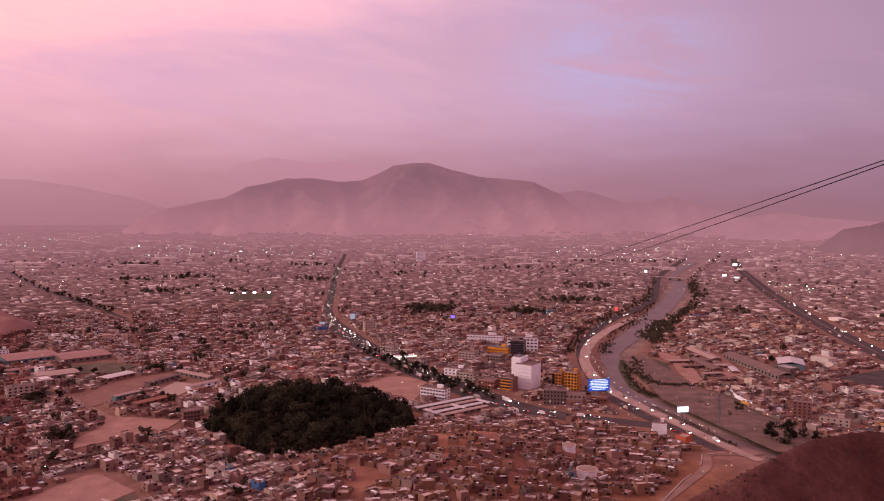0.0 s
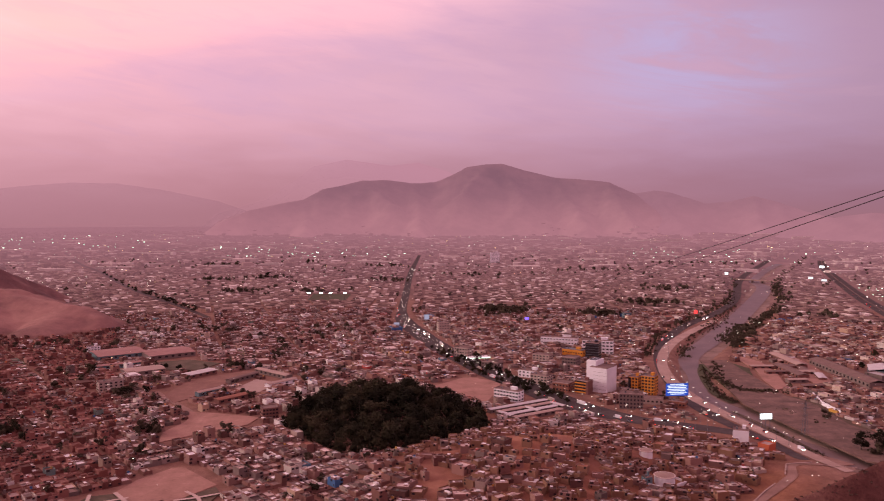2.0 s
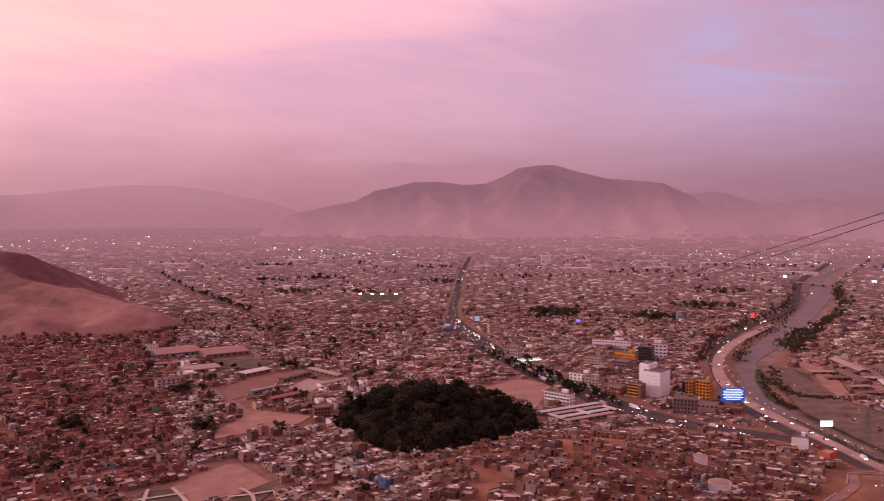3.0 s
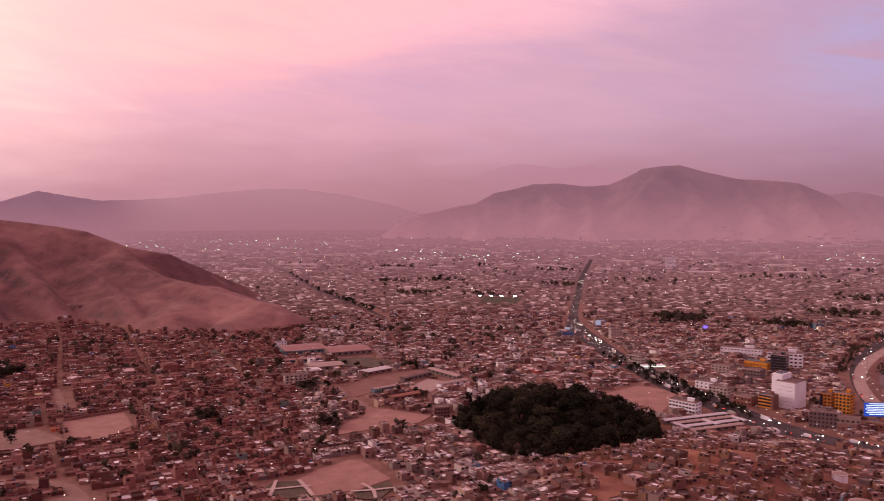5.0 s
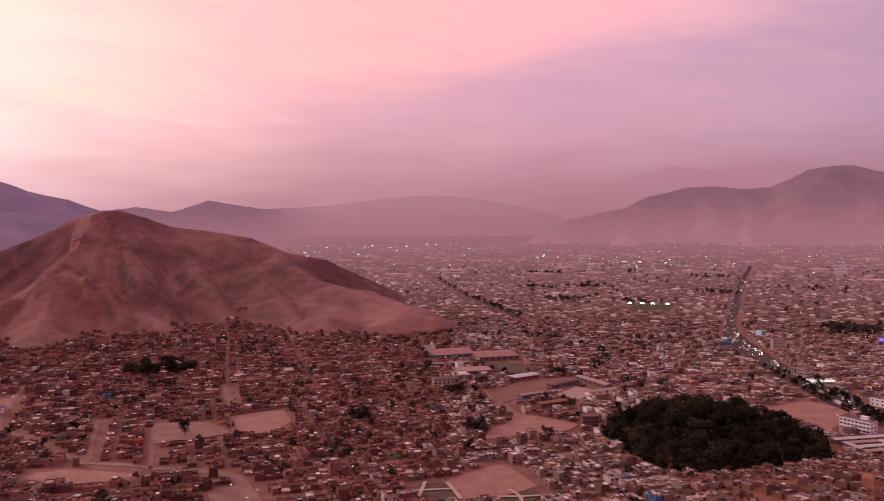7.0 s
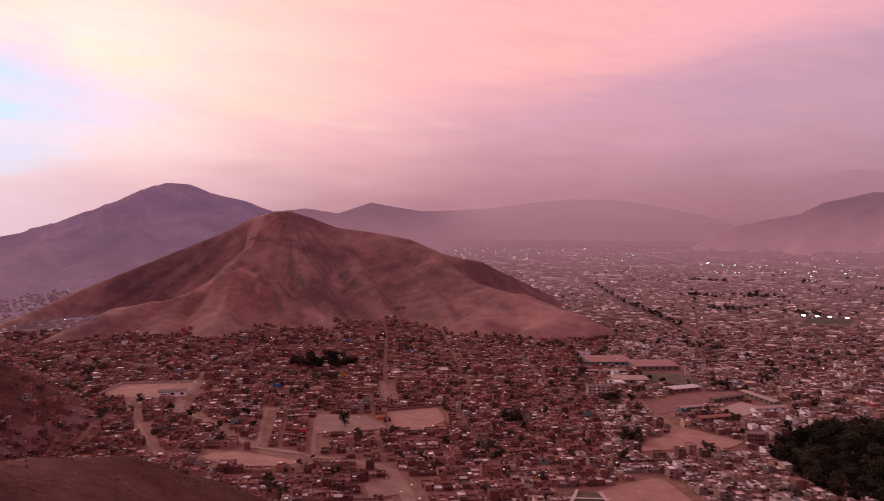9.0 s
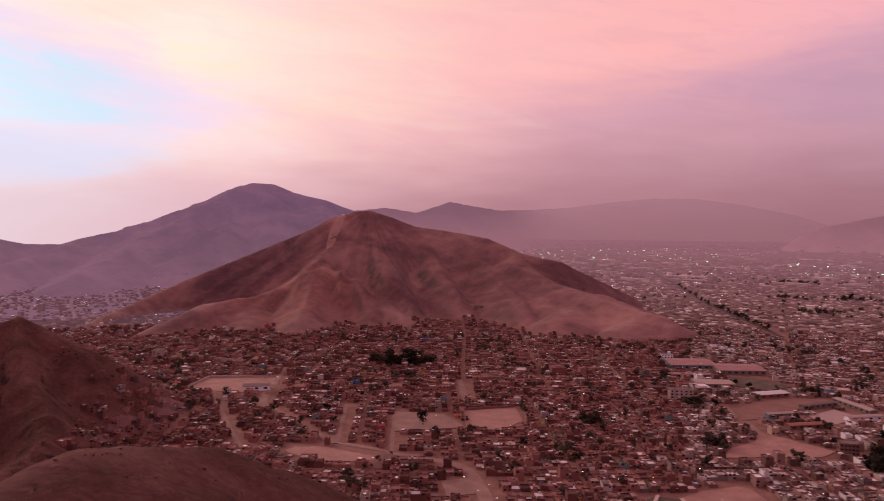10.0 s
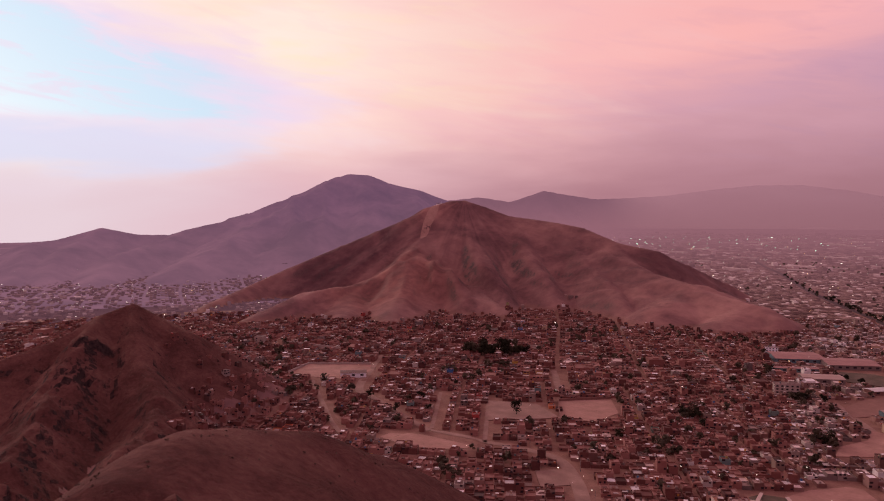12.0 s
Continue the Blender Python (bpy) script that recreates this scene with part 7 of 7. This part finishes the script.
for sx, sy, sw, sh, su, sm, sl in ((846, 2277, 13, 7, 8, L_WHITE, "large glowing white sign near the motorway"), (690, 1924, 10, 5, 7, L_WHITE, "glowing white sign beside the motorway"),
                                   (704, 1880, 11, 4, 6, L_WHITE, "broad glowing white sign beside the motorway"), (524, 2028, 8, 7, 7, L_WHITE, "square white sign above the roofs"),
                                   (284, 1278, 5, 6, 5, L_RED, "upright red lit sign by the river road"), (16, 1167, 6, 4, 7, L_VIOLET, "small violet lit sign on a roof"),
                                   (-134, 1174, 8, 8, 4, L_DIM, "pale square sign beside the avenue"), (-170, 1111, 8, 3.5, 5, L_DIM, "white lit sign at the avenue junction")):
    lit_sign(sx, sy, sw, sh, su, sm, sl)
# filling station with a lit canopy
fs = thing("filling_station", -41, 870, 0.3, 24, "filling station canopy edged with greenish light", "filling station")
for sx in (-8, 8):
    for sy in (-3, 3):
        bm = bmesh.new()
        tube(bm, (sx, sy, -0.5), (sx, sy, 5), 0.25, 0.25, 8)
        part("column", bm, M_WHITE, fs)
bm = bmesh.new()
box(bm, 0, 0, 5, 24, 10, 1.0)
canopy = part("canopy", bm, M_WHITE, fs)
for sy in (-5.1, 5.1):
    bm = bmesh.new()
    box(bm, 0, sy, 5.1, 24, 0.15, 0.8)
    part("light_strip", bm, L_GREEN, canopy, "greenish light strip")
block_poly([(-56, 862), (-30, 858), (-26, 880), (-52, 884)])


# ---- the houses nearest to the lookout, each a thing of its own
def brick_house(i):
    H = NEAREST
    w, d, h, n = (float(H[k][i]) for k in ("w", "d", "h", "n"))
    n = int(n)
    wall = [M_BRICK, M_BRICK, M_ADOBE, M_CONCRETE, M_PLASTER, M_PASTEL][int(RNG.choice(6, p=[0.25, 0.24, 0.38, 0.08, 0.04, 0.01]))]
    what = {M_BRICK: "raw red brick", M_CONCRETE: "bare grey concrete", M_ADOBE: "ochre mud-brick", M_PLASTER: "pale plastered", M_PASTEL: "brightly painted"}[wall]
    roof = M_SHEET if RNG.random() < 0.12 else (M_PALE if RNG.random() < 0.24 else (M_ROOF if RNG.random() < 0.35 else M_DARKROOF))
    top = {M_SHEET: "a sheet metal roof", M_PALE: "a pale flat roof", M_ROOF: "a dusty flat roof", M_DARKROOF: "a dark reddish roof"}[roof]
    e = thing("house", float(H["x"][i]), float(H["y"][i]), float(H["z"][i]), math.degrees(float(H["t"][i])),
              "%s house of %s with %s" % (what, ("one storey", "two storeys", "three storeys", "four storeys")[n - 1], top), "house", "hillside brick houses")
    drop = 1.0 + 8 * float(H["g"][i])
    bm = bmesh.new()
    for sx, sy, a, b in ((0, 1, w, 0.25), (0, -1, w, 0.25), (1, 0, 0.25, d - 0.5), (-1, 0, 0.25, d - 0.5)):
        box(bm, sx * (w / 2 - 0.125), sy * (d / 2 - 0.125), -drop, a, b, h + drop)
    part("wall", bm, wall, e)
    bm = bmesh.new()
    box(bm, 0, 0, h - 0.9, w - 0.52, d - 0.52, 0.2)
    part("roof", bm, roof, e)
    if RNG.random() < 0.6:
        bm = bmesh.new()
        ox, oy, rw, rd, rh = RNG.uniform(-0.2, 0.2) * w, RNG.uniform(-0.25, 0.25) * d, w * RNG.uniform(0.3, 0.5), d * RNG.uniform(0.2, 0.4), RNG.uniform(1.9, 2.6)
        box(bm, ox, oy, h - 0.69, rw, rd, rh)
        box(bm, ox, oy, h - 0.68 + rh, rw + 0.4, rd + 0.4, 0.12)
        part("roof_room", bm, M_BRICK if RNG.random() < 0.6 else wall, e)
    if RNG.random() < 0.5:
        bm = bmesh.new()
        ox, oy = RNG.uniform(-0.3, 0.3) * w, RNG.uniform(-0.35, 0.35) * d
        tube(bm, (ox, oy, h - 0.69), (ox, oy, h + 0.5), 0.5, 0.5, 10)
        tube(bm, (ox, oy, h + 0.5), (ox, oy, h + 0.72), 0.5, 0.2, 10)
        part("water_tank", bm, M_METAL if RNG.random() < 0.6 else CAR_PAINTS[3], e)
    if RNG.random() < 0.35:
        bm = bmesh.new()
        for sx in (-1, 1):
            for sy in (-1, 1):
                box(bm, sx * (w / 2 - 0.2), sy * (d / 2 - 0.2), h, 0.22, 0.22, 1.1)
        part("column_stub", bm, M_CONCRETE, e, "bare concrete column stubs")
    if RNG.random() < 0.4:
        bm = bmesh.new()
        a0, a1, rise = RNG.uniform(1.6, 2.6), RNG.uniform(0.3, 0.5) * d, RNG.uniform(0.3, 0.9)
        sx = float(RNG.choice([-1, 1]))
        pts = [(sx * (w / 2 - 0.2), -a1, h - 0.2), (sx * (w / 2 + a0 - 1.0), -a1, h - 0.2 - rise), (sx * (w / 2 + a0 - 1.0), a1, h - 0.2 - rise), (sx * (w / 2 - 0.2), a1, h - 0.2)]
        lo, up = [bm.verts.new(q) for q in pts], [bm.verts.new((q[0], q[1], q[2] + 0.07)) for q in pts]
        for q in ([*up], lo[::-1], *[(lo[j], lo[(j + 1) % 4], up[(j + 1) % 4], up[j]) for j in range(4)]):
            bm.faces.new(q)
        bmesh.ops.recalc_face_normals(bm, faces=bm.faces)
        part("awning", bm, M_SHEET if RNG.random() < 0.6 else M_TILE, e, "tilted corrugated sheet awning")
    for f in range(n):
        z = 0.9 + f * (h - 0.9) / n
        for s in (-1, 1):
            for u in (-0.26, 0.26):
                if RNG.random() < 0.6:
                    window_at(e, u * w, s * d / 2, z, RNG.uniform(0.9, 1.7), RNG.uniform(0.9, 1.3))
        if RNG.random() < 0.3:
            window_at(e, RNG.choice([-1, 1]) * w / 2, RNG.uniform(-0.3, 0.3) * d, z, 1.1, 1.1, 90)
    bm = bmesh.new()
    box(bm, 0.1 * w, -d / 2, 0, 1.0, 0.16, 2.05)
    part("door", bm, CAR_PAINTS[1] if RNG.random() < 0.5 else M_BARK, e)


for i in range(len(NEAREST["x"])):
    brick_house(i)

# dry tufts and low scrub on the bare near slopes
def slope_scrub():
    rng = np.random.default_rng(77)
    base = [crown_arrays(np.random.default_rng(90 + i), 1.0, 0.8, 4, 16, 0.34, 0.0)[0] for i in range(4)]
    V = []
    for (ax, ay, _), (bx, by, _), n, wide in [(p, q, 190, 26.0) for p, q in zip(EAST_SLOPE[0], EAST_SLOPE[0][1:])] + [(p, q, 45, 22.0) for p, q in zip(MOUND, MOUND[1:])] \
            + [(p, q, 260, 45.0) for l in ANTENNA_SPURS[:3] + [ANTENNA_CREST] for p, q in zip(l, l[1:])]:
        t = rng.random(n)
        x, y = ax + (bx - ax) * t + rng.normal(size=n) * wide, ay + (by - ay) * t + rng.normal(size=n) * wide
        z = height(x, y)
        ok = (z > 6) & (fbm(x / 20, y / 20, 3) > 0.4)
        for k, (px, py, pz) in enumerate(zip(x[ok], y[ok], z[ok])):
            a, s = rng.uniform(0, 6.28), rng.uniform(0.25, 1.0) ** 1.5 * 0.62
            c, d = math.cos(a) * s, math.sin(a) * s
            B = base[k % 4]
            V.append(np.stack([B[..., 0] * c - B[..., 1] * d + px, B[..., 0] * d + B[..., 1] * c + py, B[..., 2] * s * 0.8 + pz - 0.1], -1))
    V = np.concatenate(V)
    ob = new("slope_scrub", mesh_from("slope_scrub", V.reshape(-1, 3), np.arange(len(V) * 4).reshape(-1, 4), [M_DRYSCRUB]))
    tagged(ob, "sparse dry tufts on the bare hillsides", "scrub", kind="stuff")


slope_scrub()

# dark boulders on the lookout's edge
def boulder(x, y, z, r, seed, label):
    rng = np.random.default_rng(seed)
    bm = bmesh.new()
    bmesh.ops.create_icosphere(bm, subdivisions=4, radius=1.0)
    o = rng.uniform(0, 50, 3)
    for v in bm.verts:
        q = v.co.normalized()
        k = 1 + 0.24 * (noise.noise(q * 1.6 + Vector(o)) + 0.5 * noise.noise(q * 3.7 + Vector(o)) + 0.22 * noise.noise(q * 9 + Vector(o)))
        v.co = Vector((q.x * r[0], q.y * r[1], q.z * r[2])) * k
    me = shared("boulder", bm, M_DARKSOIL)
    for p in me.polygons:
        p.use_smooth = True
    ob = new("boulder", me)
    ob.matrix_world = pose(x, y, z, 0, 0, rng.uniform(0, 360))
    tagged(ob, label, "rock")


boulder(-19.4, 6.4, 159.9, (2.3, 1.7, 2.7), 5, "dark jagged boulder on the lookout slope")
boulder(-24.0, 3.0, 158.9, (1.7, 1.9, 2.8), 14, "small dark rock on the lookout slope")
